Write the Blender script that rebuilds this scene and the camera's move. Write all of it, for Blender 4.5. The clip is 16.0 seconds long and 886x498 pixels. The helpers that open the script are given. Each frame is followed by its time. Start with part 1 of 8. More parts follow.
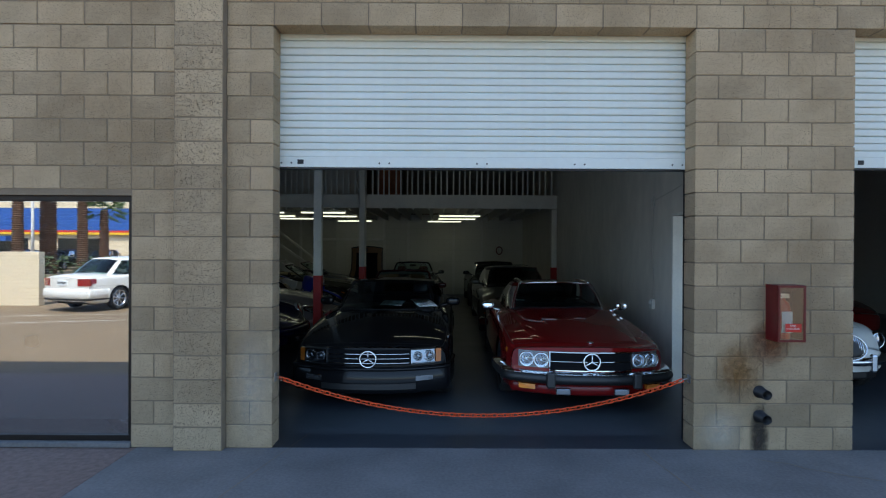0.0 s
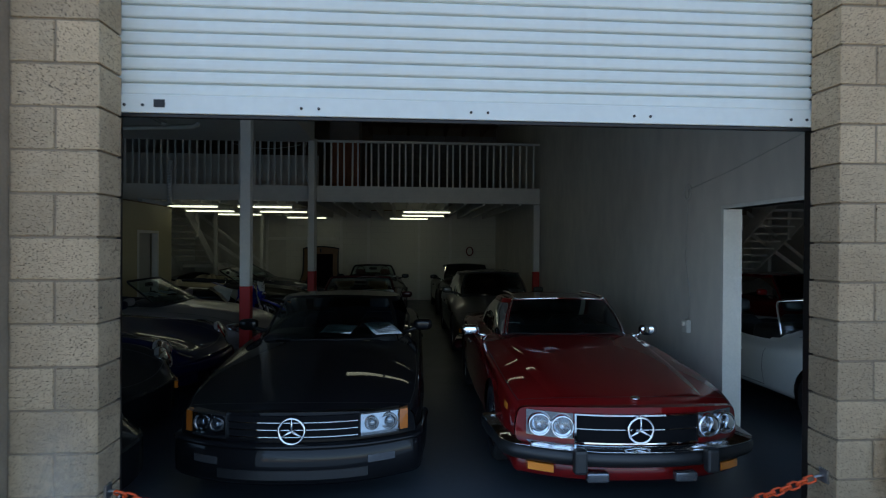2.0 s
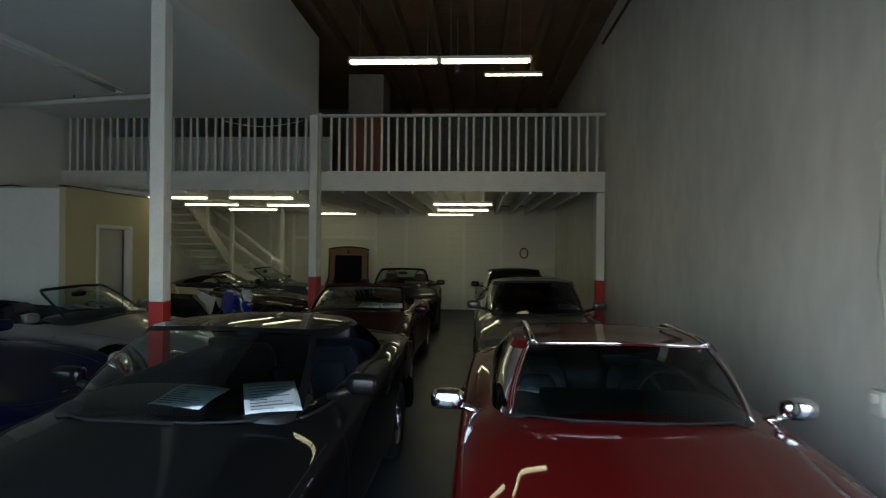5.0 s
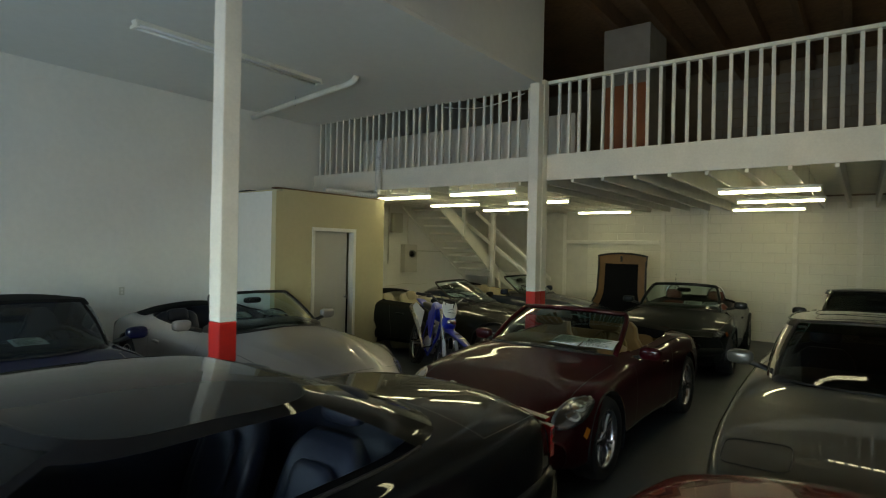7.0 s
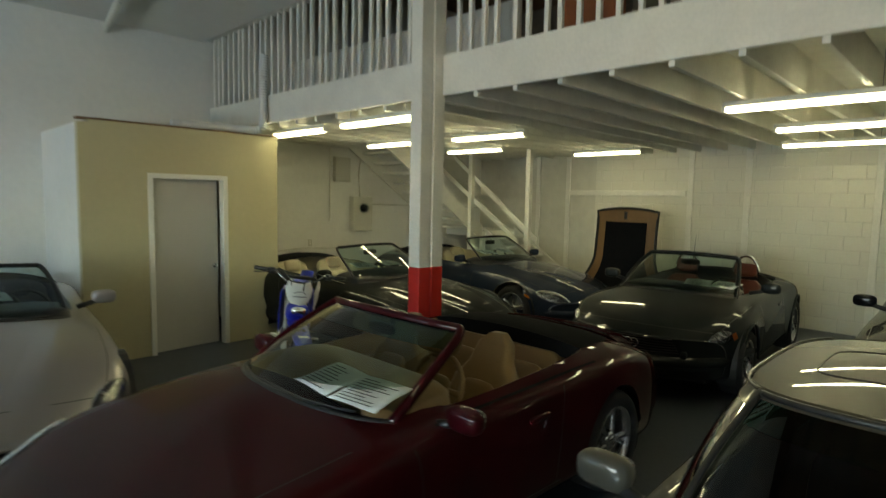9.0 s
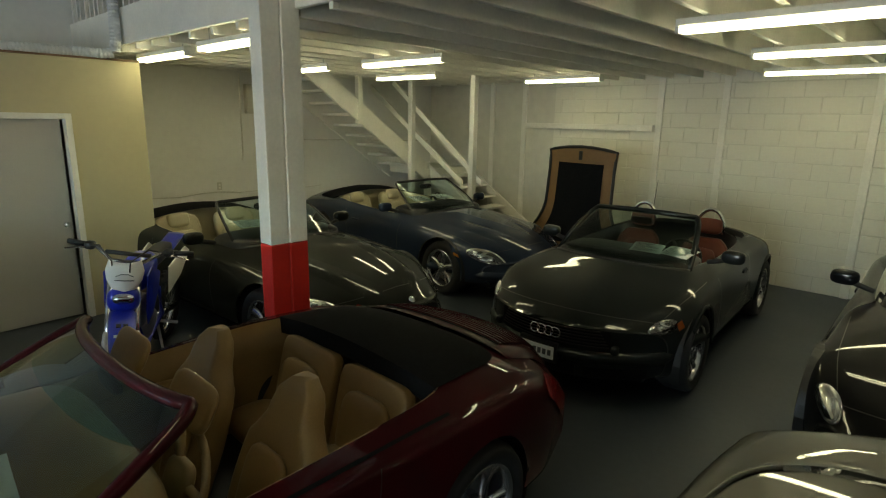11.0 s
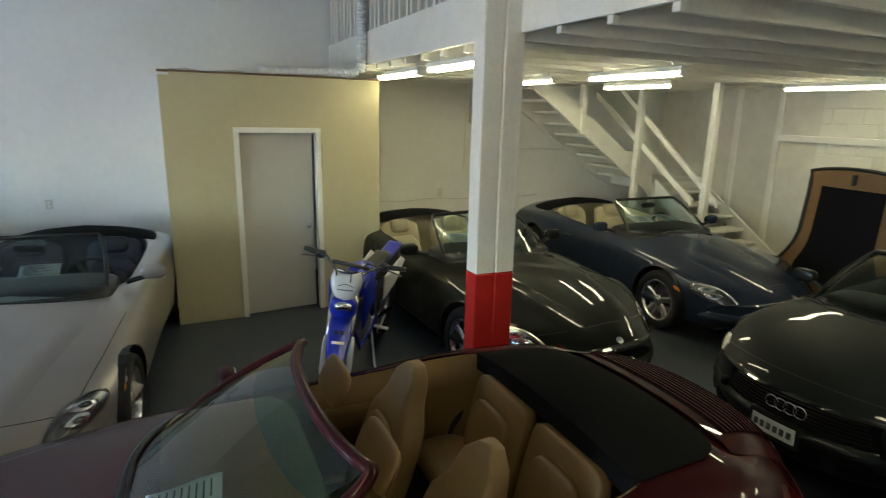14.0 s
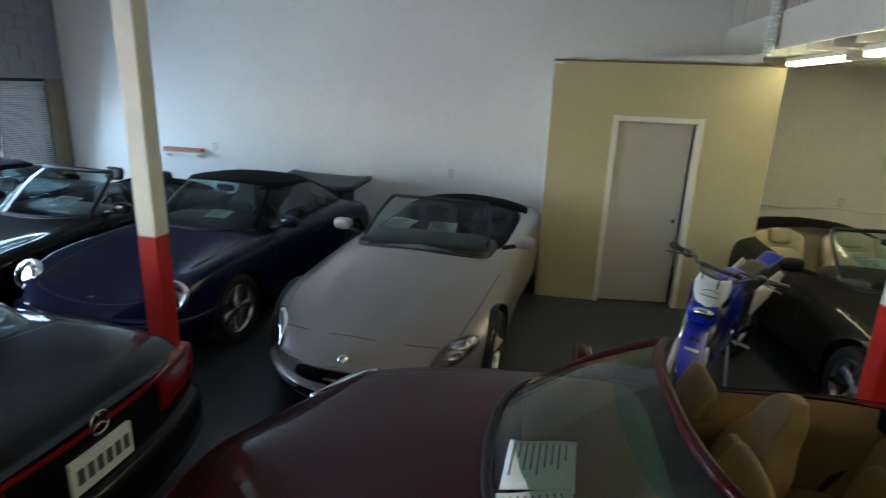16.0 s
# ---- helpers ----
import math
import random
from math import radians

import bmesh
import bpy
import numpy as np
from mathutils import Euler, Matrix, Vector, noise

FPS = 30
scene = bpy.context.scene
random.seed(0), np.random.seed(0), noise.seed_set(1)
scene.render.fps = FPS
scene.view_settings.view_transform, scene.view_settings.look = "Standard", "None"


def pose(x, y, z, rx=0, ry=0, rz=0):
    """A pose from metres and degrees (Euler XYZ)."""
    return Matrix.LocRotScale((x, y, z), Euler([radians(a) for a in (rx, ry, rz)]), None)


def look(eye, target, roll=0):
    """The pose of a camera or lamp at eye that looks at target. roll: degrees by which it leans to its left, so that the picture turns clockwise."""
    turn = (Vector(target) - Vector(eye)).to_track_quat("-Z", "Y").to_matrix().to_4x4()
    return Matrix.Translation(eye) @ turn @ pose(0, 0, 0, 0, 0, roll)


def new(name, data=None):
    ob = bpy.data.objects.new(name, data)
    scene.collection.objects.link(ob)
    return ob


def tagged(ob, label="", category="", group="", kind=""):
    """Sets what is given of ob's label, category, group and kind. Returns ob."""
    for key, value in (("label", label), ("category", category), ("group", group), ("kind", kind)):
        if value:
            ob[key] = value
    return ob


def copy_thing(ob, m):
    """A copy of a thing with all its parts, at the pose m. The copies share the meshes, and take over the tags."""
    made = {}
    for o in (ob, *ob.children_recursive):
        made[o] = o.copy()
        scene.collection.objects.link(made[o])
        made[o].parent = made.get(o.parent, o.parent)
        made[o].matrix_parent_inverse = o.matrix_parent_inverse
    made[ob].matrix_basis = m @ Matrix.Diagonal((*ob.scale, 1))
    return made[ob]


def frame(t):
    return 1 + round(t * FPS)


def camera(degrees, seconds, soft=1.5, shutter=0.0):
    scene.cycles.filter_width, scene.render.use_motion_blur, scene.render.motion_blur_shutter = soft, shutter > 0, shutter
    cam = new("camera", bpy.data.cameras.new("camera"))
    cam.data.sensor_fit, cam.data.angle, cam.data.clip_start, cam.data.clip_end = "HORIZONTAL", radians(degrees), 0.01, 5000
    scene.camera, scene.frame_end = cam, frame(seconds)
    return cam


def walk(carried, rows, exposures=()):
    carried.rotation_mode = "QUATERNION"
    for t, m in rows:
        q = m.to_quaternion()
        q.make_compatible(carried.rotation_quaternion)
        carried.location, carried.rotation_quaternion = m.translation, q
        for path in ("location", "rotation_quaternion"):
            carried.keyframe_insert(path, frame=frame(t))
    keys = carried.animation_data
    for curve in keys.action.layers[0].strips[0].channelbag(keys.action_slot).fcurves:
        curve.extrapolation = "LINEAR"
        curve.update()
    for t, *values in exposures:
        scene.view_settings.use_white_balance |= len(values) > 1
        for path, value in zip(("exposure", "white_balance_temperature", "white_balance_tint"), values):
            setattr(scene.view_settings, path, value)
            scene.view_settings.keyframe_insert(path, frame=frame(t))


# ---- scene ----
cam = camera(76.44, 16.0, 1.1, 0.4)
ROWS = [
    (0.0, 0.016, 0.002, 1.751, 89.80, -0.31, -0.14),
    (0.5, -0.026, 0.408, 1.755, 89.71, -0.31, -1.12),
    (1.0, -0.035, 0.968, 1.764, 89.69, -0.25, -2.30),
    (1.5, -0.015, 1.630, 1.780, 89.64, -0.26, -3.36),
    (2.0, -0.012, 2.133, 1.798, 89.71, -0.38, -3.88),
    (2.5, 0.049, 2.509, 1.778, 89.71, -0.48, -4.36),
    (3.0, 0.142, 2.900, 1.776, 89.71, -0.50, -4.70),
    (5.5, 1.058, 5.442, 1.773, 89.94, -0.73, 11.29),
    (6.0, 1.284, 6.148, 1.787, 89.87, -0.90, 21.96),
    (6.5, 1.460, 6.869, 1.790, 89.82, -1.10, 31.36),
    (7.0, 1.577, 7.640, 1.806, 89.85, -1.16, 36.87),
    (7.5, 1.683, 8.419, 1.829, 89.77, -1.11, 40.42),
    (8.0, 1.713, 9.265, 1.864, 89.81, -1.15, 42.64),
    (8.5, 1.685, 10.169, 1.880, 89.22, -1.17, 43.69),
    (9.0, 1.636, 11.068, 1.851, 84.89, -1.09, 44.47),
    (9.5, 1.572, 11.822, 1.857, 79.89, -1.01, 44.91),
    (12.0, 1.294, 12.651, 2.249, 76.41, -0.81, 43.15),
    (12.5, 1.256, 12.708, 2.284, 76.31, -0.78, 47.59),
    (13.0, 1.229, 12.691, 2.299, 76.37, -0.89, 53.39),
    (13.5, 1.210, 12.719, 2.285, 76.36, -1.14, 59.85),
    (14.0, 1.179, 12.730, 2.279, 76.29, -1.29, 65.17),
    (14.5, 1.141, 12.696, 2.305, 76.15, -1.62, 71.70),
    (15.0, 1.128, 12.656, 2.278, 76.03, -1.90, 80.32),
    (15.5, 1.147, 12.598, 2.277, 75.66, -2.14, 90.49),
    (16.0, 1.172, 12.559, 2.283, 73.99, -2.19, 100.24),
]
EXPO = [(0.0, 0.93, 6000, 8), (2.0, 0.98, 6050, 8), (3.2, 1.55, 6400, 10), (5.5, 2.95, 7450, 6), (7.0, 3.82, 7900, 4), (8.3, 4.42, 7900, 4), (9.0, 4.33, 7850, 4), (9.6, 4.16, 7850, 4), (12.0, 4.55, 7250, 7), (13.4, 4.83, 7000, 10), (14.2, 4.9, 6900, 12), (16.0, 4.55, 6950, 13)]
walk(cam, [(t, pose(x, y, z, rx, ry, rz)) for t, x, y, z, rx, ry, rz in ROWS], EXPO)

# world, sun
SUN_EL, SUN_AZ = 60.0, 8.0
world = bpy.data.worlds.new("sky")
scene.world = world
world.use_nodes = True
wn = world.node_tree
sky = wn.nodes.new("ShaderNodeTexSky")
sky.sky_type, sky.sun_disc = "NISHITA", False
sky.sun_elevation, sky.sun_rotation = radians(SUN_EL), radians(SUN_AZ)
wn.links.new(sky.outputs[0], wn.nodes["Background"].inputs[0])
wn.nodes["Background"].inputs[1].default_value = 0.15
sun = new("sun", bpy.data.lights.new("sun", "SUN"))
sun.data.energy, sun.data.angle, sun.data.color = 3.6, radians(0.5), (1.0, 0.95, 0.86)
sd = Vector((math.sin(radians(SUN_AZ)) * math.cos(radians(SUN_EL)), math.cos(radians(SUN_AZ)) * math.cos(radians(SUN_EL)), math.sin(radians(SUN_EL))))
sun.matrix_world = look(sd * 50, (0, 0, 0))

# daylight standing in the garage opening and in the shop window
def opening_light(x, z, w, h, watts, color, dip, y=5.22):
    l = new("daylight", bpy.data.lights.new("daylight", "AREA"))
    l.data.shape, l.data.size, l.data.size_y, l.data.energy, l.data.color = "RECTANGLE", w, h, watts, color
    l.matrix_world = look((x, y, z), (x, y + 3.78, z - dip))
opening_light(0.38, 1.22, 3.5, 2.3, 9.5, (0.48, 0.71, 1.0), 0.0)
opening_light(5.5, 1.22, 3.5, 2.3, 4.5, (0.55, 0.76, 1.0), 0.3)
opening_light(-4.5, 1.25, 3.2, 1.1, 5.6, (0.42, 0.67, 1.0), 1.0, 5.42)

# ---------------------------------------------------------------- materials
def mat(name, color, rough=0.5, metal=0.0, var=0.12, scale=6.0, fine=60.0, bump=0.0, bscale=80.0, coat=0.0, rvar=0.0, dark=None, spec=0.5, obrand=0.0, stretch=None):
    """Principled paint with variation at two scales, optional bump, per-object tint."""
    m = bpy.data.materials.new(name)
    m.use_nodes = True
    nt = m.node_tree
    b = nt.nodes["Principled BSDF"]
    b.inputs["Roughness"].default_value, b.inputs["Metallic"].default_value = rough, metal
    b.inputs["Specular IOR Level"].default_value = spec
    b.inputs["Coat Weight"].default_value = coat
    b.inputs["Coat Roughness"].default_value = 0.03
    b.inputs["Coat IOR"].default_value = 1.40
    tc = nt.nodes.new("ShaderNodeTexCoord")
    src = tc.outputs["Object"]
    if stretch:
        mp = nt.nodes.new("ShaderNodeMapping")
        mp.inputs["Scale"].default_value = stretch
        nt.links.new(src, mp.inputs[0])
        src = mp.outputs[0]
    def noise_node(sc, det=4.0):
        n = nt.nodes.new("ShaderNodeTexNoise")
        n.inputs["Scale"].default_value, n.inputs["Detail"].default_value = sc, det
        nt.links.new(src, n.inputs["Vector"])
        return n
    if var:
        n1, n2 = noise_node(scale), noise_node(fine, 2.0)
        mx = nt.nodes.new("ShaderNodeMix")
        mx.data_type = "FLOAT"
        mx.inputs[0].default_value = 0.4
        nt.links.new(n1.outputs[0], mx.inputs[2])
        nt.links.new(n2.outputs[0], mx.inputs[3])
        val = mx.outputs[0]
        if obrand:
            oi = nt.nodes.new("ShaderNodeObjectInfo")
            ma = nt.nodes.new("ShaderNodeMath")
            ma.operation = "MULTIPLY_ADD"
            nt.links.new(oi.outputs["Random"], ma.inputs[0])
            ma.inputs[1].default_value = obrand
            nt.links.new(val, ma.inputs[2])
            sb = nt.nodes.new("ShaderNodeMath")
            sb.operation = "SUBTRACT"
            nt.links.new(ma.outputs[0], sb.inputs[0])
            sb.inputs[1].default_value = obrand / 2
            val = sb.outputs[0]
        r = nt.nodes.new("ShaderNodeValToRGB")
        r.color_ramp.elements[0].position, r.color_ramp.elements[1].position = 0.3, 0.7
        lo = dark or [c * (1 - var) for c in color]
        r.color_ramp.elements[0].color = (*lo, 1)
        r.color_ramp.elements[1].color = (*[min(1, c * (1 + var * 0.6)) for c in color], 1)
        nt.links.new(val, r.inputs[0])
        nt.links.new(r.outputs[0], b.inputs["Base Color"])
        if rvar:
            mr = nt.nodes.new("ShaderNodeMapRange")
            mr.inputs[3].default_value, mr.inputs[4].default_value = max(0.02, rough - rvar), min(1, rough + rvar)
            nt.links.new(n1.outputs[0], mr.inputs[0])
            nt.links.new(mr.outputs[0], b.inputs["Roughness"])
    else:
        b.inputs["Base Color"].default_value = (*color, 1)
    if bump:
        n3 = noise_node(bscale, 3.0)
        bp = nt.nodes.new("ShaderNodeBump")
        bp.inputs["Strength"].default_value, bp.inputs["Distance"].default_value = bump, 0.004
        nt.links.new(n3.outputs[0], bp.inputs["Height"])
        nt.links.new(bp.outputs[0], b.inputs["Normal"])
    return m


def block_mat(name, color, pit):
    """Split-pitted concrete masonry: grain, dark pores, per-block tint, large stains."""
    m = mat(name, color, 0.9, 0, 0.22, 3.0, 45.0, obrand=0.34)
    nt = m.node_tree
    b = nt.nodes["Principled BSDF"]
    tc = nt.nodes.new("ShaderNodeNewGeometry")
    v = nt.nodes.new("ShaderNodeTexNoise")
    v.inputs["Scale"].default_value, v.inputs["Detail"].default_value = 120.0, 3.0
    nt.links.new(tc.outputs["Position"], v.inputs["Vector"])
    r = nt.nodes.new("ShaderNodeValToRGB")
    r.color_ramp.elements[0].position, r.color_ramp.elements[1].position = 0.31, 0.43
    nt.links.new(v.outputs[0], r.inputs[0])
    mx = nt.nodes.new("ShaderNodeMix")
    mx.data_type = "RGBA"
    old = b.inputs["Base Color"].links[0].from_socket
    nt.links.new(r.outputs[0], mx.inputs[0])
    mx.inputs[6].default_value = (*pit, 1)
    nt.links.new(old, mx.inputs[7])
    # wide stains in world space
    s = nt.nodes.new("ShaderNodeTexNoise")
    s.inputs["Scale"].default_value, s.inputs["Detail"].default_value = 1.3, 5.0
    nt.links.new(tc.outputs["Position"], s.inputs["Vector"])
    sr = nt.nodes.new("ShaderNodeValToRGB")
    sr.color_ramp.elements[0].position, sr.color_ramp.elements[1].position = 0.32, 0.68
    sr.color_ramp.elements[0].color, sr.color_ramp.elements[1].color = (0.70, 0.67, 0.63, 1), (1.0, 1.0, 1.0, 1)
    nt.links.new(s.outputs[0], sr.inputs[0])
    m2 = nt.nodes.new("ShaderNodeMix")
    m2.data_type, m2.blend_type = "RGBA", "MULTIPLY"
    m2.inputs[0].default_value = 1.0
    nt.links.new(mx.outputs[2], m2.inputs[6])
    nt.links.new(sr.outputs[0], m2.inputs[7])
    nt.links.new(m2.outputs[2], b.inputs["Base Color"])
    bp = nt.nodes.new("ShaderNodeBump")
    bp.inputs["Strength"].default_value, bp.inputs["Distance"].default_value = 0.9, 0.007
    nt.links.new(r.outputs[0], bp.inputs["Height"])
    nt.links.new(bp.outputs[0], b.inputs["Normal"])
    return m


def emit(name, color, strength):
    m = bpy.data.materials.new(name)
    m.use_nodes = True
    b = m.node_tree.nodes["Principled BSDF"]
    b.inputs["Base Color"].default_value = (0.8, 0.8, 0.8, 1)
    b.inputs["Emission Color"].default_value, b.inputs["Emission Strength"].default_value = (*color, 1), strength
    return m


def glass(name, tint, gloss, rough=0.0):
    """Thin pane: clear tint with mirror gloss mixed by a fixed share plus Fresnel."""
    m = bpy.data.materials.new(name)
    m.use_nodes = True
    nt = m.node_tree
    nt.nodes.remove(nt.nodes["Principled BSDF"])
    tr, gl, mx = nt.nodes.new("ShaderNodeBsdfTransparent"), nt.nodes.new("ShaderNodeBsdfGlossy"), nt.nodes.new("ShaderNodeMixShader")
    tr.inputs[0].default_value, gl.inputs[0].default_value = (*tint, 1), (1, 1, 1, 1)
    gl.inputs["Roughness"].default_value = rough
    fr, ad = nt.nodes.new("ShaderNodeFresnel"), nt.nodes.new("ShaderNodeMath")
    fr.inputs[0].default_value = 1.5
    ad.operation, ad.use_clamp = "ADD", True
    ad.inputs[1].default_value = gloss
    nt.links.new(fr.outputs[0], ad.inputs[0])
    nt.links.new(ad.outputs[0], mx.inputs[0])
    nt.links.new(tr.outputs[0], mx.inputs[1])
    nt.links.new(gl.outputs[0], mx.inputs[2])
    nt.links.new(mx.outputs[0], nt.nodes["Material Output"].inputs[0])
    return m


M = {}
M["block"] = block_mat("tan_block", (0.57, 0.445, 0.285), (0.13, 0.10, 0.072))
M["mortar"] = mat("mortar", (0.27, 0.215, 0.15), 0.95, var=0.2, bump=0.3)
M["white_block"] = mat("white_painted_block", (0.74, 0.72, 0.62), 0.55, var=0.07, scale=2.0, fine=30, bump=0.25, bscale=120, obrand=0.05)
M["white_joint"] = mat("white_painted_joint", (0.66, 0.64, 0.55), 0.7, var=0.1)
M["grey_block"] = mat("bare_grey_block", (0.30, 0.28, 0.25), 0.9, var=0.15, bump=0.4, obrand=0.2)
M["wall"] = mat("white_wall_paint", (0.80, 0.79, 0.74), 0.6, var=0.06, scale=0.9, fine=14, bump=0.12, bscale=40)
M["stained_wall"] = mat("stained_wall_paint", (0.77, 0.73, 0.64), 0.55, var=0.17, scale=1.1, fine=6, bump=0.12, bscale=40, stretch=(1, 1, 0.45))
M["soffit"] = mat("white_ceiling_paint", (0.77, 0.76, 0.71), 0.7, var=0.05, scale=0.7, fine=10, bump=0.08, bscale=60)
M["beige"] = mat("beige_wall_paint", (0.54, 0.48, 0.285), 0.6, var=0.06, scale=1.2, fine=15, bump=0.1, bscale=50)
M["door_grey"] = mat("grey_door_paint", (0.50, 0.48, 0.42), 0.5, var=0.05, scale=3)
M["white_wood"] = mat("white_painted_timber", (0.80, 0.78, 0.70), 0.5, var=0.1, scale=4, fine=40, bump=0.12, bscale=30)
M["red"] = mat("red_paint_band", (0.55, 0.02, 0.015), 0.4, var=0.12, scale=8, bump=0.15, bscale=25)
M["timber"] = mat("brown_rafter_timber", (0.20, 0.115, 0.06), 0.8, var=0.3, scale=3, fine=30, bump=0.2)
M["ply"] = mat("brown_roof_plywood", (0.256, 0.152, 0.080), 0.85, var=0.35, scale=1.5, fine=12, bump=0.2)
M["orange_ply"] = mat("varnished_wood_panel", (0.36, 0.12, 0.045), 0.5, var=0.3, scale=3)
M["shutter"] = mat("white_steel_slat", (0.80, 0.86, 0.83), 0.35, var=0.06, scale=2, fine=20, obrand=0.06)
M["floor"] = mat("grey_painted_floor", (0.046, 0.055, 0.066), 0.42, var=0.22, scale=1.2, fine=18, rvar=0.12, bump=0.06, bscale=30)
M["concrete"] = mat("apron_concrete", (0.21, 0.205, 0.20), 0.85, var=0.34, scale=1.6, fine=40, bump=0.25, bscale=120)
M["pavers"] = mat("brown_aggregate", (0.25, 0.18, 0.15), 0.9, var=0.35, scale=20, fine=160, bump=0.4, bscale=160)
M["asphalt"] = mat("worn_lot_paving", (0.22, 0.155, 0.085), 0.9, var=0.25, scale=0.35, fine=20, bump=0.2)
M["lot_line"] = mat("white_lot_paint", (0.7, 0.68, 0.6), 0.8, var=0.2, scale=5)
M["black"] = mat("black_plastic", (0.012, 0.012, 0.013), 0.45, var=0.2, scale=10)
M["rubber"] = mat("tyre_rubber", (0.014, 0.014, 0.015), 0.8, var=0.25, scale=12, bump=0.1)
M["cloth_black"] = mat("black_canvas", (0.008, 0.008, 0.009), 0.95, var=0.2, scale=30, bump=0.2, bscale=300, spec=0.1)
M["chrome"] = mat("chrome", (0.82, 0.83, 0.85), 0.07, 1.0, var=0.0)
M["alloy"] = mat("silver_alloy", (0.62, 0.62, 0.64), 0.22, 1.0, var=0.05)
M["steel"] = mat("zinc_steel", (0.5, 0.5, 0.5), 0.4, 1.0, var=0.2, scale=20)
M["mirror"] = mat("mirror", (0.85, 0.87, 0.9), 0.02, 1.0, var=0.0)
M["reflector"] = mat("lamp_reflector", (0.75, 0.78, 0.82), 0.12, 1.0, var=0.0)
M["window"] = glass("solar_film_glass", (0.8, 0.85, 0.9), 0.44)
M["carglass"] = glass("car_glass", (0.58, 0.74, 0.73), 0.0)
M["darkglass"] = glass("tinted_car_glass", (0.34, 0.40, 0.40), 0.0)
M["lens"] = glass("lamp_lens", (0.88, 0.9, 0.92), 0.05)
M["lamp_bed"] = mat("dark_lamp_bowl", (0.20, 0.20, 0.21), 0.15, 0.8, var=0.0)
M["lens_core"] = mat("projector_glass", (0.25, 0.28, 0.32), 0.05, 0.9, var=0.0)
M["amber"] = mat("amber_lens", (0.75, 0.24, 0.03), 0.15, var=0.1, coat=1)
M["deep_amber"] = mat("deep_amber_lens", (0.42, 0.12, 0.015), 0.15, var=0.1, coat=1)
M["dark_amber"] = mat("smoked_amber_lens", (0.22, 0.055, 0.015), 0.15, var=0.1, coat=1)
# Near-black colour puts in the darkness of hollows in grilles, intakes and louvre slots.
M["grille_dark"] = mat("grille_void_shade", (0.006, 0.006, 0.007), 0.9, var=0.1, spec=0.08)
# Grey carries the shade of the front wall's inside, turned from the daylight.
M["inner_shade"] = mat("inner_wall_shade_grey", (0.27, 0.28, 0.30), 0.6, var=0.12, scale=2.0, fine=30, bump=0.2, obrand=0.05)
M["redlens"] = mat("red_lens", (0.26, 0.008, 0.007), 0.15, var=0.1, coat=1)
M["paper"] = mat("white_paper", (0.82, 0.86, 0.86), 0.7, var=0.06, scale=30)
M["ink"] = mat("printed_ink", (0.08, 0.09, 0.1), 0.7, var=0.0)
M["tan_leather"] = mat("tan_leather", (0.25, 0.150, 0.055), 0.45, var=0.15, scale=7, fine=120, bump=0.12, bscale=220)
M["cream_leather"] = mat("cream_leather", (0.46, 0.40, 0.26), 0.45, var=0.15, scale=7, fine=120, bump=0.12, bscale=220)
M["red_leather"] = mat("oxblood_leather", (0.15, 0.036, 0.022), 0.45, var=0.15, scale=7, bump=0.12, bscale=220)
M["black_leather"] = mat("black_leather", (0.015, 0.015, 0.017), 0.4, var=0.2, scale=7, bump=0.12, bscale=220)
M["blue_leather"] = mat("navy_leather", (0.014, 0.018, 0.034), 0.4, var=0.2, scale=7, bump=0.12, bscale=220)
M["tube"] = emit("fluorescent_tube", (0.95, 0.95, 0.66), 0.74)
M["orange_chain"] = mat("orange_plastic", (0.80, 0.10, 0.02), 0.4, var=0.1, scale=30)
M["ext_red"] = mat("dark_red_enamel", (0.14, 0.008, 0.012), 0.35, var=0.15, scale=12)
M["beige_plastic"] = mat("beige_plastic", (0.6, 0.58, 0.5), 0.5, var=0.05)
M["cream_stucco"] = mat("cream_stucco", (0.74, 0.62, 0.42), 0.9, var=0.08, scale=2, fine=50, bump=0.3)
M["blue_panel"] = mat("blue_fascia", (0.03, 0.10, 0.36), 0.5, var=0.1, scale=1)
M["yellow_panel"] = mat("yellow_stripe", (0.8, 0.5, 0.02), 0.5, var=0.1, scale=1)
M["red_panel"] = mat("red_stripe", (0.6, 0.03, 0.02), 0.5, var=0.1, scale=1)
M["bark"] = mat("palm_bark", (0.16, 0.09, 0.05), 0.95, var=0.4, scale=8, bump=0.8, bscale=25)
M["leaf"] = mat("palm_leaf", (0.06, 0.10, 0.025), 0.6, var=0.3, scale=5)
M["hedge"] = mat("hedge_leaf", (0.05, 0.075, 0.018), 0.7, var=0.4, scale=9)
M["tile_roof"] = mat("clay_roof_tile", (0.42, 0.19, 0.08), 0.85, var=0.2, scale=4)
M["blind"] = mat("grey_blind_slat", (0.42, 0.43, 0.44), 0.5, var=0.05)
M["bronze"] = mat("bronze_frame", (0.035, 0.03, 0.027), 0.4, 0.6, var=0.15)
M["bike_blue"] = mat("blue_bike_plastic", (0.006, 0.022, 0.40), 0.3, var=0.1, scale=8, coat=0.4)
M["bike_white"] = mat("white_bike_plastic", (0.72, 0.72, 0.70), 0.35, var=0.06, scale=12)
M["teal_glass"] = glass("teal_shade_band", (0.12, 0.42, 0.40), 0.03)
M["teal_band"] = glass("pale_teal_shade_band", (0.30, 0.60, 0.62), 0.02)
M["hood_tan"] = mat("tan_primer_panel", (0.20, 0.105, 0.04), 0.5, var=0.2, scale=4)


